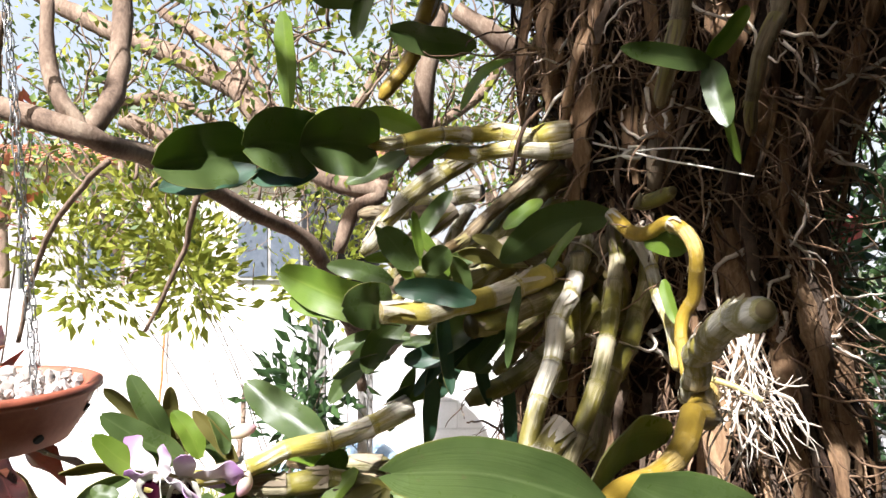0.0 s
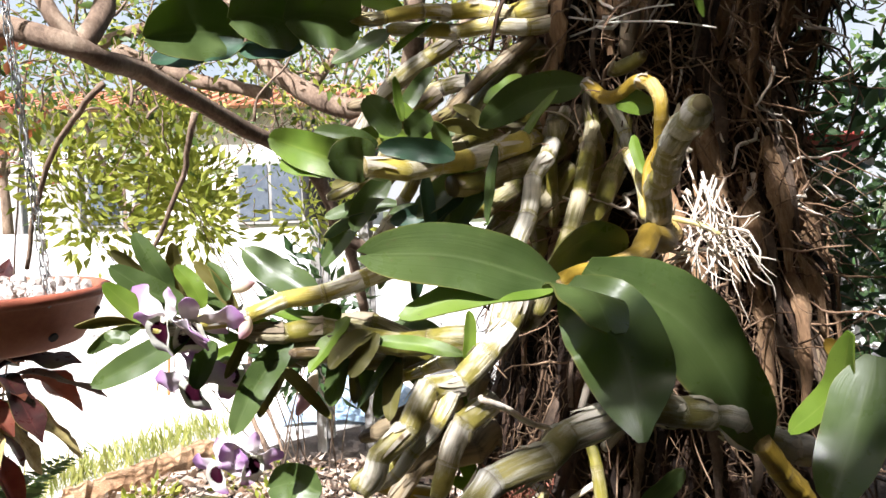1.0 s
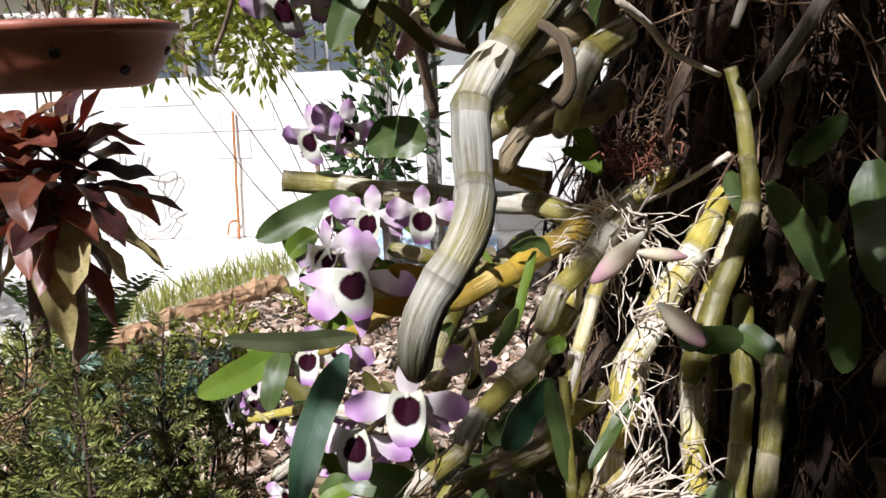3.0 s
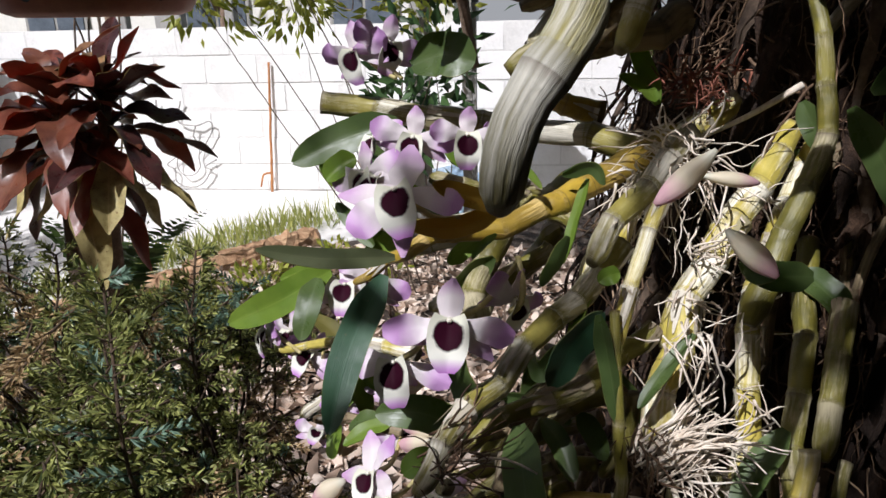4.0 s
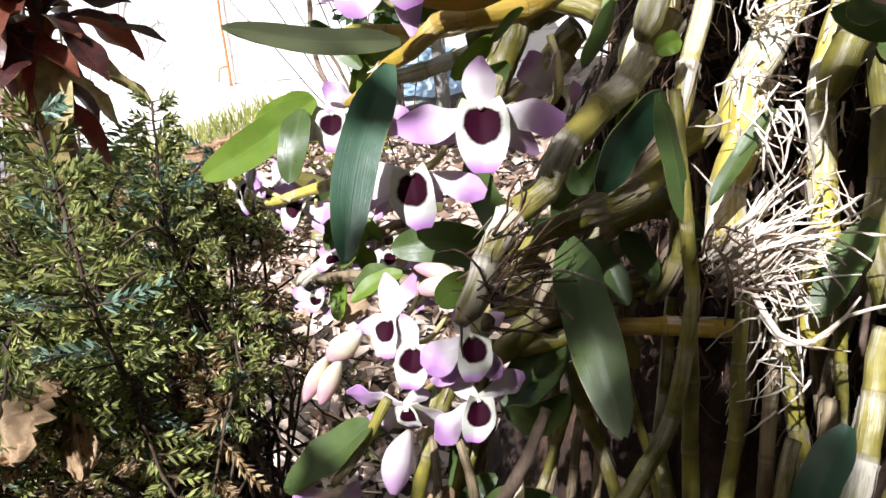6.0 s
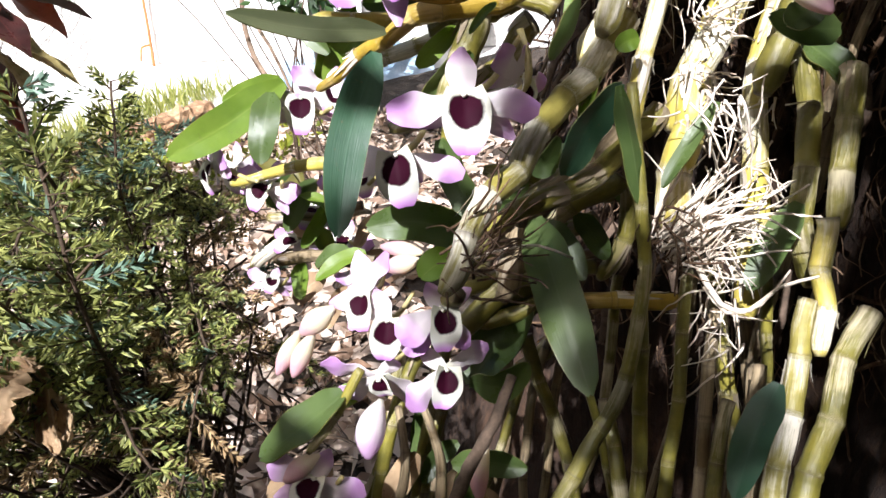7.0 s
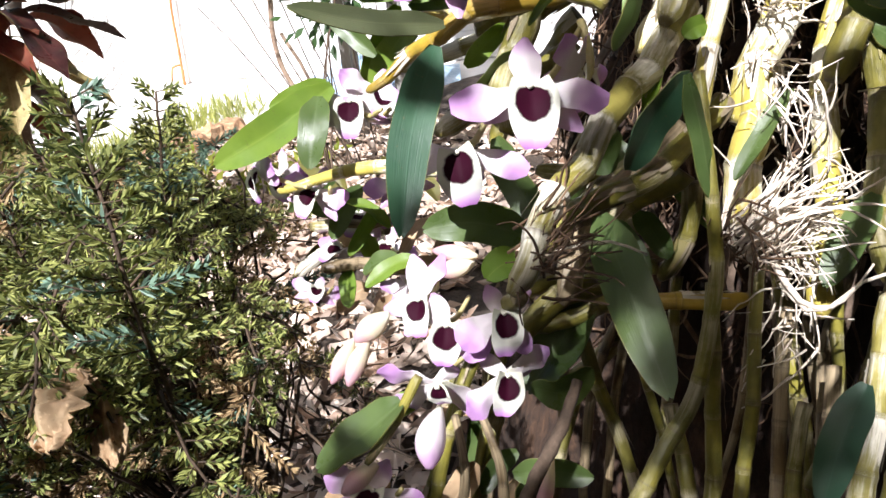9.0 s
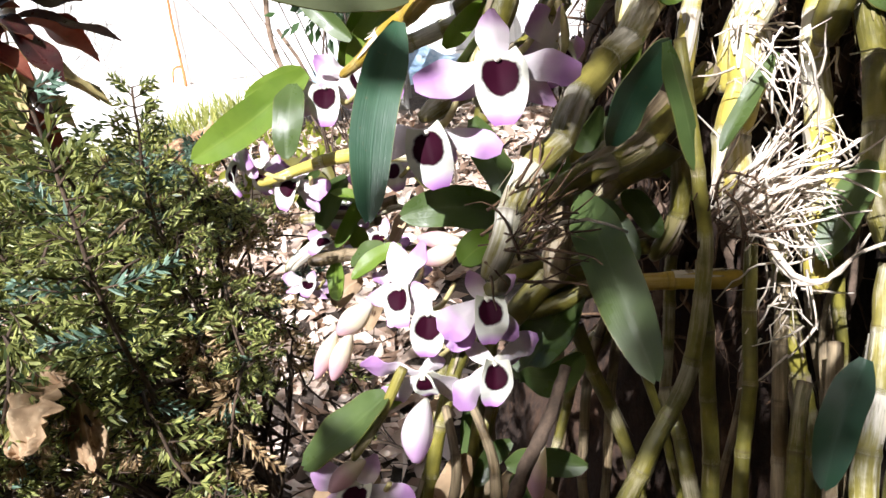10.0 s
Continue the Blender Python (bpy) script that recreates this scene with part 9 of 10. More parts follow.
leaf(bright, (0.0093, 0.5706, 1.2559), (-0.0041, 0.5764, 1.2482), (-0.0170, 0.5816, 1.2355), 0.0156, (-0.6584, -0.2639, 0.7049), M_LEAF, 0.30, seed=63)
leaf(bright, (0.0110, 0.5472, 1.2946), (-0.0016, 0.5498, 1.2992), (-0.0183, 0.5513, 1.2943), 0.0170, (0.1121, 0.8284, 0.5487), M_LEAF, 0.33, seed=64)
leaf(bright, (-0.0118, 0.5729, 1.2739), (-0.0190, 0.5698, 1.2964), (-0.0317, 0.5654, 1.3093), 0.0177, (0.8560, -0.3079, 0.4152), M_LEAF, 0.33, seed=65)
leaf(bright, (0.0370, 0.5626, 1.2981), (0.0329, 0.5686, 1.2801), (0.0227, 0.5740, 1.2582), 0.0160, (-0.6928, 0.5891, 0.4158), M_LEAF, 0.31, seed=66)
leaf(bright, (-0.0193, 0.6131, 1.3137), (-0.0172, 0.6116, 1.2956), (-0.0105, 0.6095, 1.2698), 0.0153, (-0.7913, -0.6017, -0.1090), M_LEAF, 0.32, seed=67)
cane(ledge, [(-0.0727, 0.5721, 1.0762), (-0.1286, 0.5624, 1.0744), (-0.1868, 0.5534, 1.0762)], 0.0066, 0.0049, M_CANE_Y, 0.032, seed=68)
cane(ledge, [(-0.0255, 0.6584, 1.0469), (-0.0756, 0.6545, 0.9956), (-0.1473, 0.6537, 0.9638)], 0.0095, 0.0089, M_CANE_W, 0.032, seed=69)
cane(ledge, [(-0.0181, 0.5858, 1.0688), (-0.0473, 0.5960, 1.0796), (-0.0836, 0.6074, 1.0972)], 0.0074, 0.0068, M_CANE_G, 0.032, seed=70)
cane(ledge, [(-0.0115, 0.6619, 1.0870), (-0.0612, 0.6395, 1.0683), (-0.1101, 0.6178, 1.0520)], 0.0113, 0.0088, M_CANE_G, 0.032, seed=71)
cane(ledge, [(-0.0361, 0.6376, 1.0325), (-0.0776, 0.6208, 1.0073), (-0.1022, 0.6015, 0.9666)], 0.0076, 0.0068, M_CANE_G, 0.032, seed=72)
cane(ledge, [(-0.0601, 0.6436, 1.0625), (-0.1116, 0.6486, 1.0364), (-0.1770, 0.6553, 1.0216)], 0.0072, 0.0056, M_CANE_W, 0.032, seed=73)
cane(ledge, [(-0.0485, 0.6142, 1.0875), (-0.0889, 0.5978, 1.0923), (-0.1349, 0.5828, 1.1049)], 0.0069, 0.0060, M_CANE_G, 0.032, seed=74)
cane(ledge, [(-0.0758, 0.5826, 1.0706), (-0.0895, 0.5594, 1.0363), (-0.0959, 0.5355, 0.9971)], 0.0100, 0.0095, M_CANE_G, 0.032, seed=75)
leaf(ledge, (-0.1657, 0.6110, 1.0755), (-0.1803, 0.6135, 1.0480), (-0.1995, 0.6146, 1.0153), 0.0226, (-0.7910, -0.4474, 0.4173), M_LEAF_LIME, 0.19, seed=76)
leaf(ledge, (-0.1386, 0.5967, 1.0814), (-0.1642, 0.6038, 1.0880), (-0.1945, 0.6083, 1.0837), 0.0187, (0.1242, 0.4240, 0.8971), M_LEAF_LIME, 0.25, seed=77)
leaf(ledge, (-0.0815, 0.5523, 1.0495), (-0.0987, 0.5544, 1.0353), (-0.1183, 0.5544, 1.0123), 0.0198, (-0.6708, -0.3699, 0.6428), M_LEAF, 0.37, seed=78)
leaf(ledge, (-0.1827, 0.5824, 1.0467), (-0.2022, 0.5939, 1.0645), (-0.2190, 0.6045, 1.0778), 0.0142, (0.6530, 0.0060, 0.7573), M_LEAF, 0.36, seed=79)
leaf(ledge, (-0.1707, 0.6039, 1.1135), (-0.1985, 0.6056, 1.1306), (-0.2222, 0.6053, 1.1379), 0.0189, (0.2649, 0.8167, 0.5127), M_LEAF, 0.35, seed=80)
leaf(ledge, (-0.1114, 0.5991, 1.1109), (-0.1241, 0.6090, 1.1348), (-0.1402, 0.6164, 1.1487), 0.0164, (0.7921, 0.4737, 0.3849), M_LEAF_LIME, 0.26, seed=81)
leaf(ledge, (-0.1848, 0.5493, 1.1269), (-0.1960, 0.5473, 1.1214), (-0.2080, 0.5441, 1.1109), 0.0192, (-0.5824, 0.3607, 0.7285), M_LEAF_LIME, 0.39, seed=82)
leaf(ledge, (-0.1134, 0.5991, 1.0688), (-0.1376, 0.6088, 1.0775), (-0.1586, 0.6164, 1.0753), 0.0216, (0.1683, 0.0730, 0.9830), M_LEAF, 0.36, seed=83)
leaf(ledge, (-0.1198, 0.5751, 1.0357), (-0.1026, 0.5818, 1.0499), (-0.0892, 0.5874, 1.0602), 0.0150, (0.6137, 0.0459, -0.7882), M_LEAF_LIME, 0.25, seed=84)
leaf(ledge, (-0.1486, 0.5919, 1.0703), (-0.1702, 0.5944, 1.0495), (-0.1908, 0.5955, 1.0219), 0.0203, (-0.6610, 0.4383, 0.6090), M_LEAF_LIME, 0.19, seed=85)
leaf(bloom, (-0.0202, 0.5408, 0.9842), (-0.0206, 0.5299, 0.9734), (-0.0221, 0.5159, 0.9566), 0.0195, (-0.9978, 0.0666, 0.0074), M_LEAF, 0.28, seed=86)
leaf(bloom, (-0.0161, 0.4999, 0.9475), (-0.0059, 0.4913, 0.9377), (0.0030, 0.4797, 0.9221), 0.0160, (-0.8316, -0.1029, -0.5458), M_LEAF, 0.22, seed=87)
leaf(bloom, (-0.0488, 0.5391, 0.9710), (-0.0523, 0.5290, 0.9495), (-0.0567, 0.5149, 0.9204), 0.0161, (-0.8396, -0.4277, 0.3350), M_LEAF, 0.16, seed=88)
leaf(bloom, (-0.0213, 0.5013, 0.9386), (-0.0493, 0.5054, 0.9511), (-0.0747, 0.5060, 0.9566), 0.0150, (0.3022, -0.1578, 0.9401), M_LEAF, 0.36, seed=89)
leaf(bloom, (-0.0826, 0.4708, 0.9839), (-0.0985, 0.4604, 0.9720), (-0.1132, 0.4467, 0.9541), 0.0157, (-0.4846, -0.3681, 0.7935), M_LEAF, 0.27, seed=90)
leaf(bloom, (-0.0423, 0.4723, 0.9576), (-0.0301, 0.4588, 0.9473), (-0.0205, 0.4414, 0.9296), 0.0156, (-0.8772, -0.2422, -0.4145), M_LEAF, 0.24, seed=91)
leaf(bloom, (-0.0564, 0.4657, 0.9118), (-0.0683, 0.4667, 0.8948), (-0.0818, 0.4655, 0.8736), 0.0171, (-0.6736, 0.5922, 0.4422), M_LEAF, 0.26, seed=92)
leaf(bloom, (0.0057, 0.5441, 0.9637), (0.0248, 0.5297, 0.9481), (0.0431, 0.5109, 0.9242), 0.0153, (-0.6053, 0.2257, -0.7633), M_LEAF, 0.21, seed=93)
cane(bloom, [(-0.0010, 0.4961, 0.9079), (-0.0602, 0.4873, 0.9124), (-0.1052, 0.4723, 0.9047)], 0.0051, 0.0043, M_CANE_G, 0.032, seed=94)
cane(bloom, [(-0.0074, 0.5035, 0.9833), (-0.0350, 0.4898, 0.9735), (-0.0590, 0.4747, 0.9611)], 0.0074, 0.0060, M_CANE_G, 0.032, seed=95)
cane(bloom, [(0.0106, 0.4861, 0.9797), (-0.0211, 0.4885, 0.9592), (-0.0483, 0.4874, 0.9318)], 0.0067, 0.0068, M_CANE_G, 0.032, seed=96)
cane(bloom, [(-0.0270, 0.5034, 0.9578), (-0.0566, 0.4805, 0.9557), (-0.0800, 0.4559, 0.9503)], 0.0050, 0.0042, M_CANE_B, 0.032, seed=0)
cane(bloom, [(0.0205, 0.5018, 0.9657), (0.0164, 0.4952, 0.9284), (0.0020, 0.4931, 0.8997)], 0.0066, 0.0049, M_CANE_G, 0.032, seed=1)
cane(bloom, [(-0.0361, 0.4789, 0.9275), (-0.0202, 0.4635, 0.8987), (-0.0123, 0.4523, 0.8780)], 0.0055, 0.0047, M_CANE_G, 0.032, seed=2)
cane(bloom, [(-0.0328, 0.5762, 0.9617), (-0.0580, 0.5665, 0.9099), (-0.0925, 0.5596, 0.8634)], 0.0087, 0.0087, M_CANE_G, 0.032, seed=3)
cane(bloom, [(0.0215, 0.5497, 0.8900), (-0.0354, 0.5324, 0.8896), (-0.0930, 0.5171, 0.8933)], 0.0054, 0.0045, M_CANE_B, 0.032, seed=4)
cane(bloom, [(0.0047, 0.5308, 0.8473), (-0.0261, 0.5278, 0.8177), (-0.0600, 0.5251, 0.7890)], 0.0068, 0.0064, M_CANE_G, 0.032, seed=5)
cane(bloom, [(0.0196, 0.5500, 0.9396), (-0.0263, 0.5455, 0.9507), (-0.0758, 0.5436, 0.9666)], 0.0071, 0.0053, M_CANE_G, 0.032, seed=6)
cane(bloom, [(0.0016, 0.5117, 0.9370), (-0.0251, 0.5182, 0.9241), (-0.0485, 0.5220, 0.9060)], 0.0060, 0.0052, M_CANE_G, 0.032, seed=7)
cane(bloom, [(-0.0503, 0.4793, 0.9667), (-0.0626, 0.4628, 0.9415), (-0.0733, 0.4457, 0.9153)], 0.0075, 0.0071, M_CANE_B, 0.032, seed=8)
cane(bloom, [(-0.0328, 0.4664, 0.9196), (-0.0707, 0.4616, 0.9064), (-0.1017, 0.4529, 0.8856)], 0.0075, 0.0073, M_CANE_G, 0.032, seed=9)
cane(bloom, [(-0.0223, 0.4594, 0.9184), (-0.0605, 0.4594, 0.8976), (-0.1123, 0.4653, 0.8883)], 0.0058, 0.0045, M_CANE_G, 0.032, seed=10)
leaf(bloom, (-0.1674, 0.5453, 0.9024), (-0.1867, 0.5426, 0.8978), (-0.2073, 0.5359, 0.8854), 0.0148, (-0.3741, 0.8247, 0.4241), M_LEAF_LIME, 0.22, seed=11)
leaf(bloom, (-0.2014, 0.6222, 0.9135), (-0.2125, 0.6104, 0.9005), (-0.2272, 0.5959, 0.8823), 0.0130, (-0.6996, -0.1439, 0.6999), M_LEAF_LIME, 0.30, seed=12)
leaf(bloom, (-0.2149, 0.6379, 0.9271), (-0.2292, 0.6336, 0.9110), (-0.2446, 0.6239, 0.8845), 0.0183, (-0.8325, 0.2178, 0.5095), M_LEAF, 0.21, seed=13)
leaf(bloom, (-0.1897, 0.5929, 0.9070), (-0.2063, 0.6016, 0.9219), (-0.2239, 0.6053, 0.9274), 0.0125, (0.4547, 0.8574, 0.2409), M_LEAF_LIME, 0.36, seed=14)
leaf(bloom, (-0.2312, 0.5985, 0.8687), (-0.2295, 0.5841, 0.8616), (-0.2281, 0.5669, 0.8494), 0.0159, (-0.9345, 0.1152, -0.3369), M_LEAF_LIME, 0.19, seed=15)
leaf(bloom, (-0.2408, 0.6573, 0.9263), (-0.2592, 0.6535, 0.9200), (-0.2834, 0.6454, 0.9055), 0.0129, (-0.3999, -0.1537, 0.9036), M_LEAF, 0.16, seed=16)
leaf(bloom, (-0.2212, 0.6681, 0.8916), (-0.2429, 0.6646, 0.8983), (-0.2671, 0.6582, 0.8994), 0.0210, (0.0316, 0.5193, 0.8540), M_LEAF, 0.21, seed=17)
leaf(bloom, (-0.1838, 0.5775, 0.8851), (-0.2003, 0.5814, 0.8827), (-0.2152, 0.5813, 0.8726), 0.0187, (-0.0270, 0.9340, 0.3563), M_LEAF, 0.19, seed=18)
leaf(cluster, (-0.0979, 0.4552, 0.7518), (-0.1197, 0.4511, 0.7263), (-0.1436, 0.4427, 0.6925), 0.0193, (-0.7517, 0.4469, 0.4850), M_LEAF, 0.33, seed=19)
leaf(cluster, (-0.1043, 0.4383, 0.8044), (-0.1188, 0.4309, 0.7987), (-0.1306, 0.4195, 0.7856), 0.0138, (-0.7036, 0.3902, 0.5938), M_LEAF, 0.28, seed=20)
leaf(cluster, (-0.1893, 0.4118, 0.8101), (-0.2131, 0.4092, 0.8069), (-0.2339, 0.4039, 0.7984), 0.0189, (-0.2904, 0.7353, 0.6123), M_LEAF_DEAD, 0.25, seed=21)
leaf(cluster, (-0.1054, 0.4255, 0.7941), (-0.1127, 0.4233, 0.7788), (-0.1254, 0.4167, 0.7553), 0.0143, (-0.8328, -0.2590, 0.4893), M_LEAF_DEAD, 0.31, seed=22)
leaf(cluster, (-0.1193, 0.4579, 0.8234), (-0.1386, 0.4643, 0.8226), (-0.1592, 0.4668, 0.8147), 0.0128, (0.1065, 0.8975, 0.4280), M_LEAF_DEAD, 0.27, seed=23)
leaf(cluster, (-0.0992, 0.4169, 0.8073), (-0.1025, 0.4157, 0.7865), (-0.1053, 0.4121, 0.7611), 0.0212, (-0.8602, -0.4830, 0.1632), M_LEAF, 0.39, seed=24)
leaf(cluster, (-0.1324, 0.4186, 0.8148), (-0.1438, 0.4144, 0.7981), (-0.1563, 0.4084, 0.7779), 0.0185, (-0.8035, 0.4430, 0.3977), M_LEAF_DEAD, 0.22, seed=25)
leaf(cluster, (-0.1166, 0.4750, 0.8308), (-0.1275, 0.4686, 0.8025), (-0.1367, 0.4574, 0.7649), 0.0168, (-0.9024, 0.3962, 0.1694), M_LEAF, 0.21, seed=26)
leaf(cluster, (-0.1095, 0.4055, 0.8158), (-0.0870, 0.3997, 0.8227), (-0.0614, 0.3908, 0.8237), 0.0188, (0.0278, -0.4016, -0.9154), M_LEAF, 0.30, seed=27)
leaf(cluster, (-0.0928, 0.3952, 0.8066), (-0.0791, 0.3867, 0.7878), (-0.0686, 0.3761, 0.7649), 0.0116, (-0.6607, -0.7496, -0.0404), M_LEAF_DEAD, 0.24, seed=28)
cane(cluster, [(-0.0164, 0.4832, 0.8547), (0.0029, 0.4588, 0.7732), (0.0171, 0.4354, 0.6936)], 0.0030, 0.0029, M_CANE_G, 0.032, seed=29)
cane(cluster, [(-0.1445, 0.5352, 0.8247), (-0.1592, 0.4874, 0.7706), (-0.1803, 0.4454, 0.7276)], 0.0047, 0.0039, M_CANE_G, 0.032, seed=30)
cane(cluster, [(-0.0498, 0.4972, 0.8510), (-0.0249, 0.4550, 0.7756), (-0.0155, 0.4211, 0.7163)], 0.0050, 0.0036, M_CANE_G, 0.032, seed=31)
cane(cluster, [(-0.0493, 0.4910, 0.8276), (-0.0723, 0.4614, 0.7803), (-0.0957, 0.4326, 0.7344)], 0.0032, 0.0031, M_CANE_G, 0.032, seed=32)
cane(cluster, [(-0.1179, 0.5337, 0.8131), (-0.1235, 0.5001, 0.7411), (-0.1331, 0.4682, 0.6723)], 0.0048, 0.0048, M_CANE_B, 0.032, seed=33)
cane(cluster, [(-0.0585, 0.5365, 0.8131), (-0.0718, 0.4831, 0.7349), (-0.0952, 0.4369, 0.6705)], 0.0044, 0.0041, M_CANE_B, 0.032, seed=34)
cane(cluster, [(-0.1252, 0.4847, 0.8660), (-0.1548, 0.4474, 0.8028), (-0.1699, 0.4031, 0.7262)], 0.0049, 0.0045, M_CANE_G, 0.032, seed=35)
cane(cluster, [(-0.1051, 0.4902, 0.8676), (-0.1266, 0.4461, 0.8073), (-0.1447, 0.4022, 0.7471)], 0.0033, 0.0032, M_CANE_G, 0.032, seed=36)
cane(cluster, [(-0.1082, 0.4951, 0.8230), (-0.1283, 0.4633, 0.7627), (-0.1380, 0.4261, 0.6917)], 0.0051, 0.0047, M_CANE_G, 0.032, seed=37)
cane(cluster, [(-0.1130, 0.5000, 0.8662), (-0.1205, 0.4554, 0.8098), (-0.1437, 0.4208, 0.7728)], 0.0049, 0.0033, M_CANE_G, 0.032, seed=38)
cane(upright, [(0.0936, 0.5229, 0.8883), (0.1069, 0.4786, 0.7817), (0.1075, 0.4393, 0.6846)], 0.0058, 0.0050, M_CANE_G, 0.032, seed=39)
cane(upright, [(0.1043, 0.5835, 0.8862), (0.0812, 0.5228, 0.7623), (0.0409, 0.4702, 0.6538)], 0.0038, 0.0027, M_CANE_B, 0.032, seed=40)
cane(upright, [(0.1187, 0.5646, 0.8348), (0.1207, 0.5066, 0.7370), (0.1101, 0.4561, 0.6539)], 0.0054, 0.0044, M_CANE_B, 0.032, seed=41)
cane(upright, [(-0.0036, 0.5270, 0.8967), (-0.0270, 0.4849, 0.8127), (-0.0451, 0.4396, 0.7227)], 0.0035, 0.0030, M_CANE_B, 0.032, seed=42)
cane(upright, [(0.1254, 0.5588, 0.8869), (0.1383, 0.5137, 0.7695), (0.1508, 0.4662, 0.6476)], 0.0051, 0.0041, M_CANE_B, 0.032, seed=43)
cane(upright, [(0.1919, 0.5421, 0.8915), (0.1512, 0.4800, 0.8128), (0.0935, 0.4310, 0.7591)], 0.0048, 0.0039, M_CANE_G, 0.032, seed=44)
cane(upright, [(0.0259, 0.5312, 0.8788), (0.0022, 0.4721, 0.7676), (-0.0445, 0.4252, 0.6799)], 0.0041, 0.0034, M_CANE_G, 0.032, seed=45)
cane(upright, [(0.1637, 0.5481, 0.8881), (0.1238, 0.4919, 0.8242), (0.1086, 0.4266, 0.7429)], 0.0046, 0.0033, M_CANE_B, 0.032, seed=46)
cane(upright, [(0.0025, 0.5492, 0.8681), (-0.0420, 0.5013, 0.8047), (-0.0574, 0.4409, 0.7168)], 0.0037, 0.0032, M_CANE_B, 0.032, seed=47)
cane(upright, [(0.1267, 0.5114, 0.9013), (0.1304, 0.4778, 0.8077), (0.1431, 0.4372, 0.7004)], 0.0042, 0.0034, M_CANE_G, 0.032, seed=48)
cane(shaded, [(0.3105, 0.6405, 1.1503), (0.3059, 0.6295, 1.0232), (0.3301, 0.6120, 0.8592)], 0.0060, 0.0050, M_CANE_B, 0.032, seed=49)
cane(shaded, [(0.1933, 0.6279, 1.1433), (0.1899, 0.5897, 1.0377), (0.1824, 0.5533, 0.9413)], 0.0059, 0.0044, M_CANE_B, 0.032, seed=50)
cane(shaded, [(0.1877, 0.6056, 1.1461), (0.1411, 0.5792, 1.0573), (0.1215, 0.5485, 0.9424)], 0.0050, 0.0037, M_CANE_B, 0.032, seed=51)
cane(shaded, [(0.2446, 0.5956, 1.1421), (0.1951, 0.5689, 1.0476), (0.1710, 0.5381, 0.9283)], 0.0038, 0.0032, M_CANE_B, 0.032, seed=52)
leaf(shaded, (0.1981, 0.5830, 1.1546), (0.2021, 0.5763, 1.1284), (0.2008, 0.5674, 1.0938), 0.0240, (-0.8945, -0.4409, 0.0740), M_LEAF, 0.29, seed=53)
leaf(shaded, (0.1535, 0.5822, 1.1206), (0.1286, 0.5752, 1.1209), (0.1047, 0.5669, 1.1150), 0.0173, (-0.3003, 0.7336, 0.6097), M_LEAF, 0.31, seed=54)
leaf(shaded, (0.2929, 0.5500, 1.1290), (0.2807, 0.5439, 1.1141), (0.2734, 0.5367, 1.0934), 0.0231, (-0.8569, 0.4066, 0.3170), M_LEAF, 0.31, seed=55)
leaf(shaded, (0.2008, 0.5553, 1.1299), (0.2112, 0.5513, 1.0979), (0.2181, 0.5457, 1.0592), 0.0170, (-0.7748, 0.5729, -0.2673), M_LEAF, 0.21, seed=56)
leaf(shaded, (0.1945, 0.5157, 1.0895), (0.2015, 0.5110, 1.0629), (0.2040, 0.5036, 1.0250), 0.0250, (-0.9894, -0.0548, -0.1345), M_LEAF, 0.16, seed=57)
leaf(shaded, (0.1293, 0.5533, 1.1657), (0.1364, 0.5468, 1.1500), (0.1477, 0.5393, 1.1289), 0.0167, (-0.7554, 0.3893, -0.5270), M_LEAF, 0.28, seed=58)
leaf(shaded, (0.2537, 0.5332, 1.1635), (0.2797, 0.5249, 1.1511), (0.3031, 0.5154, 1.1336), 0.0183, (-0.4354, 0.2460, -0.8660), M_LEAF, 0.30, seed=59)
leaf(shaded, (0.1343, 0.5299, 1.0512), (0.1493, 0.5184, 1.0398), (0.1640, 0.5059, 1.0240), 0.0235, (-0.7710, -0.4791, -0.4195), M_LEAF, 0.29, seed=60)
flower(ochre, (-0.2260, 0.6449, 0.8897), (-0.2586, -0.4820, 0.8371), (0.2368, 0.4519, 0.8601), 0.0340, seed=81, stalk=(-0.1974, 0.6308, 0.9055))
flower(ochre, (-0.1745, 0.6211, 0.9297), (0.1903, -0.6654, 0.7218), (-0.2807, 0.4438, 0.8510), 0.0340, seed=82, stalk=(-0.1587, 0.6043, 0.9407))
flower(ochre, (-0.2556, 0.6691, 0.8500), (-0.0583, -0.2032, 0.9774), (0.5548, 0.3888, 0.7356), 0.0340, seed=83, stalk=(-0.2300, 0.6557, 0.8672))
flower(ochre, (-0.1840, 0.6866, 0.7962), (0.3071, -0.3464, 0.8864), (-0.1098, 0.4605, 0.8808), 0.0320, seed=84, stalk=(-0.1705, 0.6742, 0.8155))
flower(ochre, (-0.2772, 0.6133, 0.9414), (-0.5875, -0.8070, 0.0590), (0.2197, 0.4507, 0.8652), 0.0320, seed=85, stalk=(-0.2546, 0.5971, 0.9516))
leaf(ochre, (-0.1921, 0.6785, 0.8953), (-0.2132, 0.6793, 0.9044), (-0.2340, 0.6756, 0.9047), 0.0142, (0.2229, -0.0693, 0.9724), M_LEAF_DEAD, 0.16, seed=66)
leaf(ochre, (-0.1566, 0.6583, 0.8796), (-0.1736, 0.6559, 0.8707), (-0.1896, 0.6478, 0.8511), 0.0205, (-0.4236, 0.8913, 0.1616), M_LEAF_DEAD, 0.27, seed=67)
leaf(ochre, (-0.2092, 0.7009, 0.7788), (-0.2206, 0.6986, 0.7627), (-0.2349, 0.6904, 0.7355), 0.0181, (-0.8070, 0.4623, 0.3673), M_LEAF_DEAD, 0.36, seed=68)
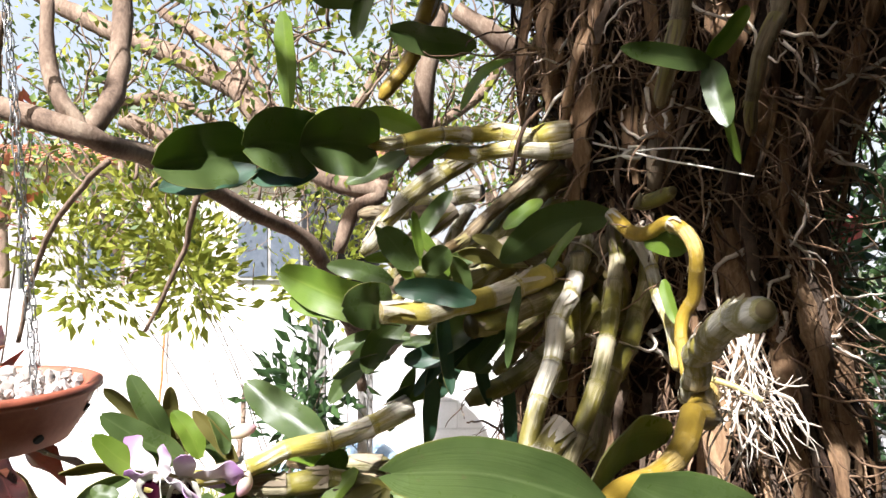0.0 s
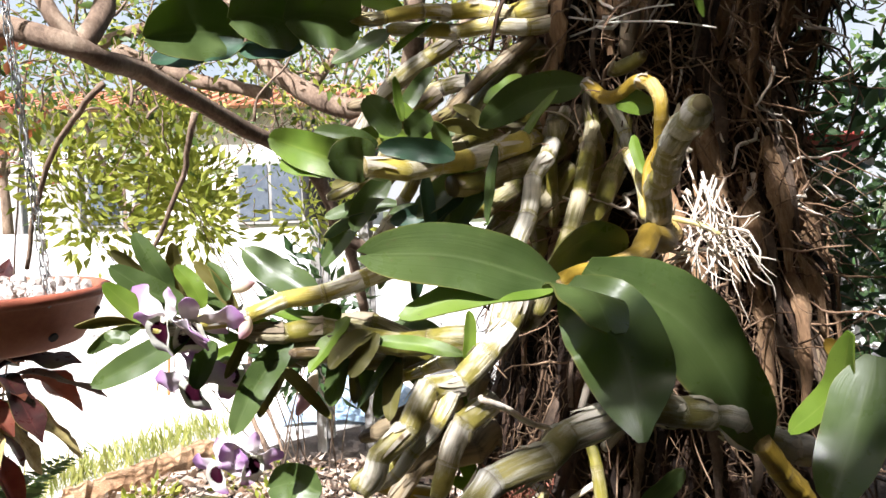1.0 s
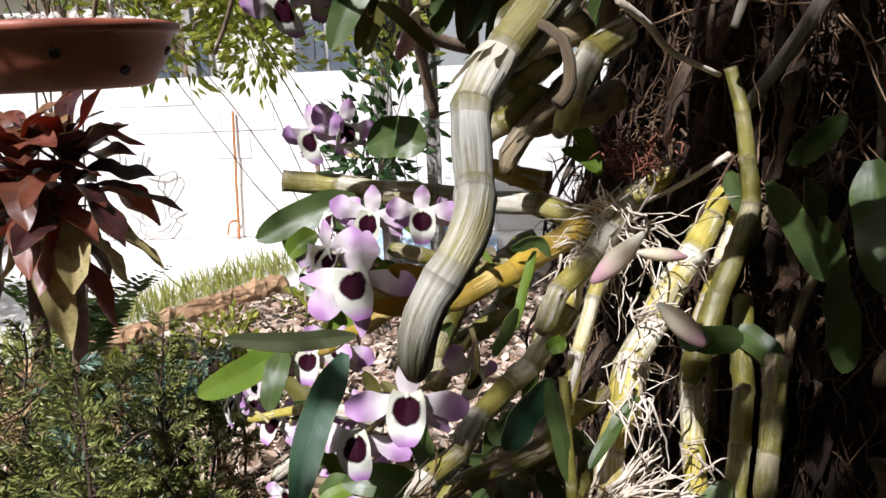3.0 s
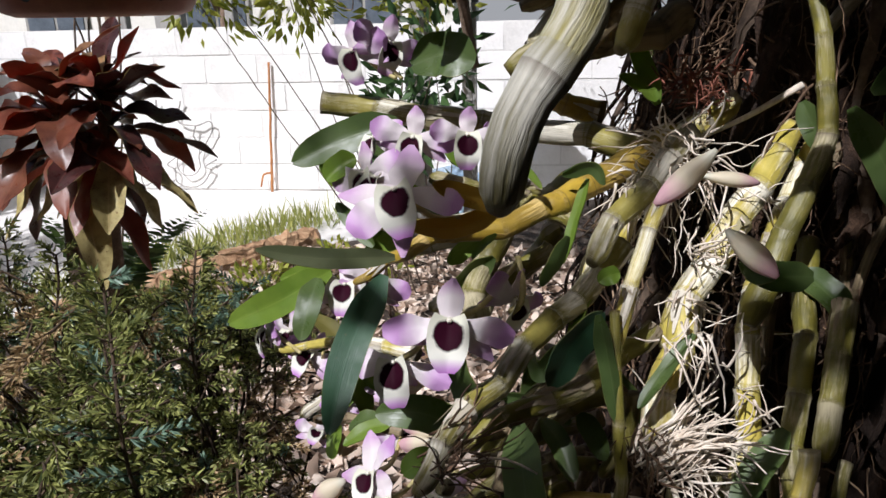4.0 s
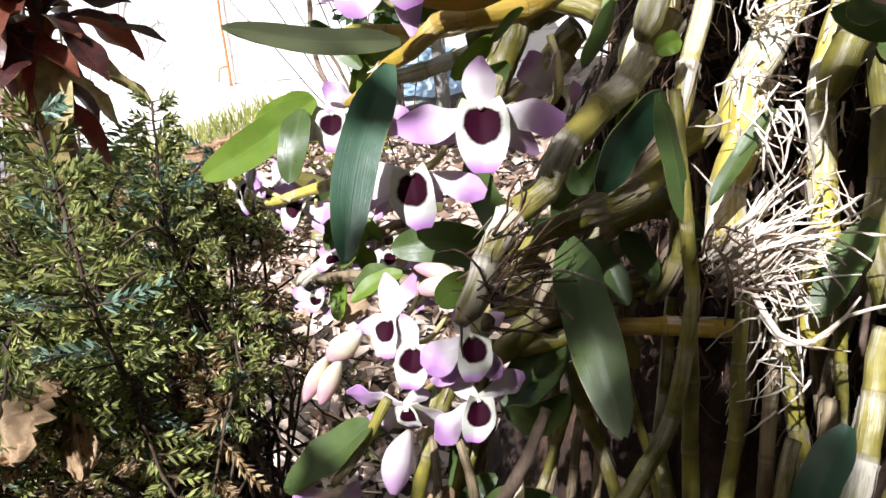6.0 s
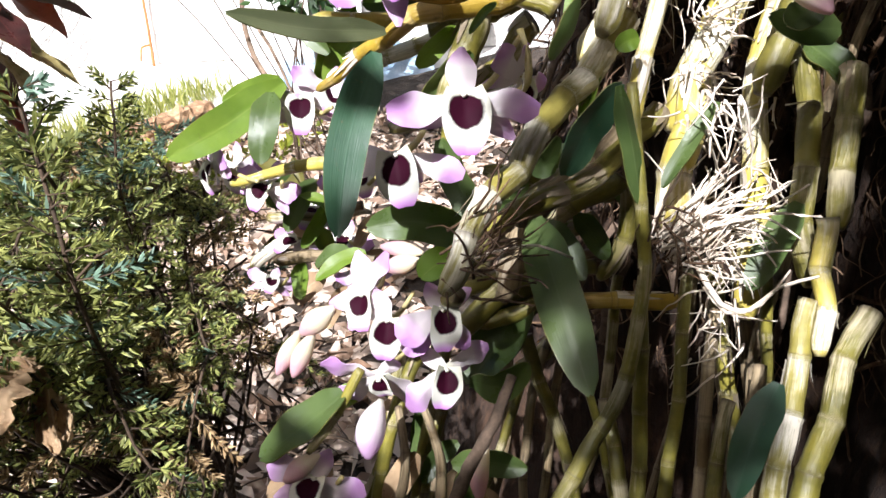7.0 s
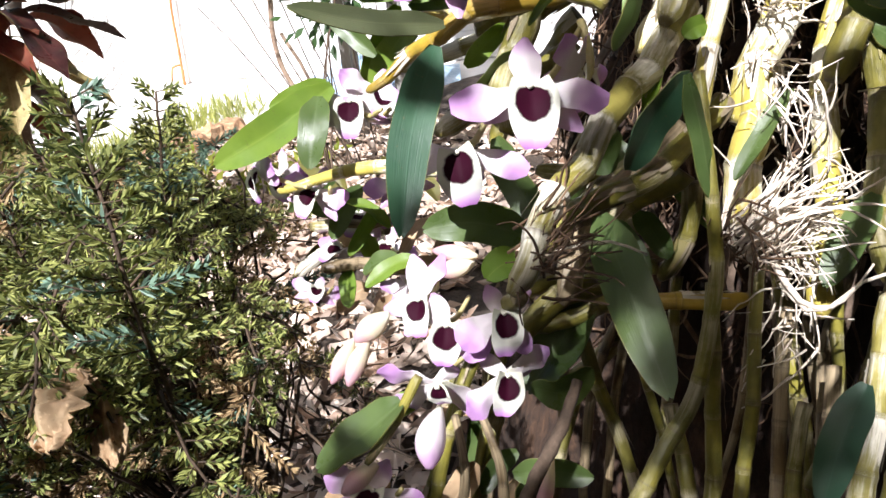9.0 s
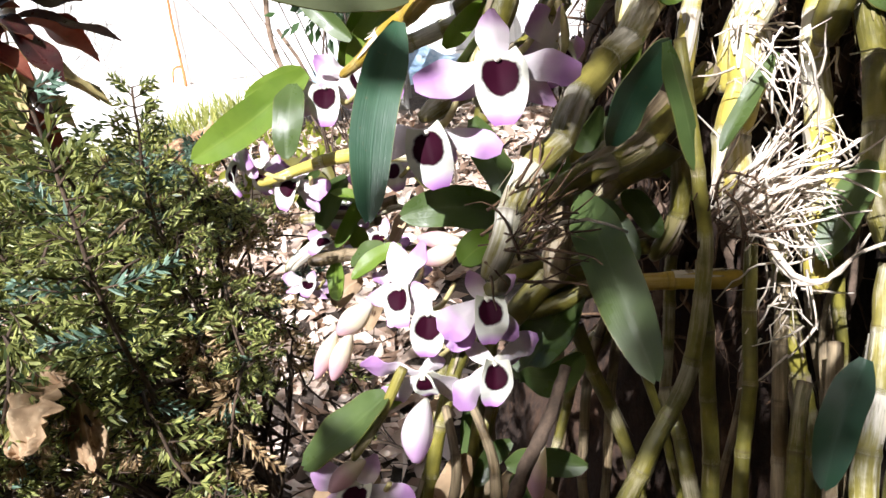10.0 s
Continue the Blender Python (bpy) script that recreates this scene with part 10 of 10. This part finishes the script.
leaf(ochre, (-0.1888, 0.7993, 0.8403), (-0.2032, 0.8066, 0.8720), (-0.2144, 0.8078, 0.8919), 0.0188, (0.8745, -0.1530, 0.4603), M_LEAF_OLD, 0.22, seed=69)
leaf(ochre, (-0.2484, 0.7223, 0.8723), (-0.2739, 0.7389, 0.8972), (-0.3037, 0.7499, 0.9114), 0.0229, (0.5587, 0.7976, 0.2272), M_LEAF_OLD, 0.20, seed=70)
leaf(ochre, (-0.2350, 0.7207, 0.7810), (-0.2527, 0.7179, 0.7728), (-0.2681, 0.7105, 0.7558), 0.0238, (-0.6266, 0.4317, 0.6488), M_LEAF_DEAD, 0.34, seed=71)
leaf(ochre, (-0.1508, 0.6427, 0.8359), (-0.1636, 0.6494, 0.8410), (-0.1824, 0.6526, 0.8391), 0.0162, (0.3094, 0.8579, 0.4101), M_LEAF_DEAD, 0.33, seed=72)
leaf(ochre, (-0.2131, 0.6767, 0.8261), (-0.2336, 0.6802, 0.8507), (-0.2547, 0.6798, 0.8680), 0.0154, (0.6937, 0.2611, 0.6712), M_LEAF_DEAD, 0.19, seed=73)
leaf(ochre, (-0.2472, 0.7328, 0.8649), (-0.2527, 0.7518, 0.8877), (-0.2593, 0.7660, 0.9014), 0.0132, (0.8956, -0.1386, 0.4227), M_LEAF_OLD, 0.39, seed=74)
leaf(ochre, (-0.2800, 0.7658, 0.8136), (-0.2929, 0.7569, 0.8075), (-0.3134, 0.7429, 0.7917), 0.0141, (-0.2900, -0.4046, 0.8673), M_LEAF_OLD, 0.18, seed=75)
leaf(ochre, (-0.2156, 0.6503, 0.8418), (-0.2262, 0.6650, 0.8725), (-0.2346, 0.6748, 0.8938), 0.0211, (0.6990, 0.7108, -0.0790), M_LEAF_LIME, 0.37, seed=76)
leaf(ochre, (-0.1480, 0.7005, 0.8435), (-0.1518, 0.6922, 0.8326), (-0.1606, 0.6790, 0.8125), 0.0205, (-0.9115, -0.0542, 0.4076), M_LEAF_DEAD, 0.17, seed=78)
leaf(ochre, (-0.1543, 0.7228, 0.8711), (-0.1672, 0.7420, 0.8905), (-0.1828, 0.7569, 0.9018), 0.0174, (0.7775, 0.6284, 0.0240), M_LEAF_OLD, 0.32, seed=79)
cane(ochre, [(-0.1775, 0.7193, 0.8591), (-0.2272, 0.7087, 0.8597), (-0.2796, 0.7003, 0.8643)], 0.0054, 0.0052, M_CANE_W, 0.032, seed=80)
cane(ochre, [(-0.2082, 0.7218, 0.8463), (-0.2623, 0.7200, 0.8296), (-0.3064, 0.7123, 0.8017)], 0.0068, 0.0064, M_CANE_W, 0.032, seed=81)
cane(ochre, [(-0.1671, 0.5908, 0.8663), (-0.2117, 0.5937, 0.8721), (-0.2518, 0.5943, 0.8733)], 0.0056, 0.0047, M_CANE_B, 0.032, seed=82)
cane(ochre, [(-0.1865, 0.6962, 0.8155), (-0.2343, 0.7112, 0.8133), (-0.2837, 0.7261, 0.8111)], 0.0053, 0.0049, M_CANE_B, 0.032, seed=83)
cane(ochre, [(-0.1771, 0.6415, 0.8989), (-0.2059, 0.6363, 0.8925), (-0.2436, 0.6358, 0.8954)], 0.0038, 0.0037, M_CANE_B, 0.032, seed=84)
root_burst(middle, (0.0558, 0.5922, 1.1757), (0.1342, -0.5586, 0.2236), 26, 0.022, 1.00, M_FIBRE_RED, seed=60, r=0.0012)
root_burst(middle, (0.0698, 0.5917, 1.1697), (0.1342, -0.5586, 0.2236), 26, 0.022, 1.00, M_FIBRE_RED, seed=61, r=0.0012)
root_burst(middle, (0.0817, 0.5940, 1.1772), (0.1342, -0.5586, 0.2236), 26, 0.022, 1.00, M_FIBRE_RED, seed=62, r=0.0012)

twine = thing("twine", "pale twine tied round the cane and trunk", "twine")
tube("strand", [(0.1205, 0.6450, 1.5987), (0.1391, 0.6200, 1.5890), (0.1582, 0.6000, 1.5815)], 0.0010, 0.0009, M_TWINE, twine)
tube("strand", [(0.1245, 0.6450, 1.5754), (0.1440, 0.6200, 1.5783), (0.1582, 0.6000, 1.5805)], 0.0010, 0.0009, M_TWINE, twine)
tube("strand", [(0.1582, 0.6000, 1.5815), (0.1689, 0.5300, 1.5744), (0.1811, 0.4900, 1.5673)], 0.0007, 0.0006, M_TWINE, twine)
tube("strand", [(0.1582, 0.6000, 1.5805), (0.1647, 0.5300, 1.5653), (0.1830, 0.4900, 1.5550), (0.2075, 0.4800, 1.5482)], 0.0009, 0.0006, M_TWINE, twine)
tube("knot", [(0.1582, 0.6000, 1.5824), (0.1488, 0.6000, 1.5782), (0.1629, 0.6000, 1.5758), (0.1676, 0.6000, 1.5843), (0.1544, 0.6000, 1.5843)], 0.0019, 0.0019, M_TWINE, twine)

fallen = thing("dead_leaf", "curled pale brown dead leaf caught in the juniper", "dead leaf")
crumpled_leaf(fallen, (-0.3636, 0.4137, 0.9230), (-0.3609, 0.3602, 0.8969), (1.0088, -0.2052, 0.0515), 0.046, 1.7)

fallen = thing("dead_leaf", "curled brown dead leaf hanging in the juniper", "dead leaf")
crumpled_leaf(fallen, (-0.3651, 0.4234, 0.8986), (-0.3369, 0.3738, 0.8682), (0.9718, 0.5517, -0.3334), 0.030, 6.2)

# ---------------------------------------------------------------- blocks of the wall
block_mesh = []
for k in range(4):
    bm = box(0, 0, 0, BLOCK - 0.008, 0.19, ROW - 0.008, 0.004, 0.0025, k)
    me = bpy.data.meshes.new("block")
    bm.to_mesh(me)
    bm.free()
    me.materials.append(M_BLOCK)
    block_mesh.append(me)
q = random.Random(5)
for row_ in range(6):
    for col in range(21):
        ob = new("block", block_mesh[q.randrange(4)])
        ob.location = (-4.7 + col * BLOCK + (BLOCK / 2 if row_ % 2 else 0) + q.uniform(-0.002, 0.002), WALL_Y + 0.105 + q.uniform(-0.003, 0.003), ROW * (row_ + 0.5))
        ob.parent = wall
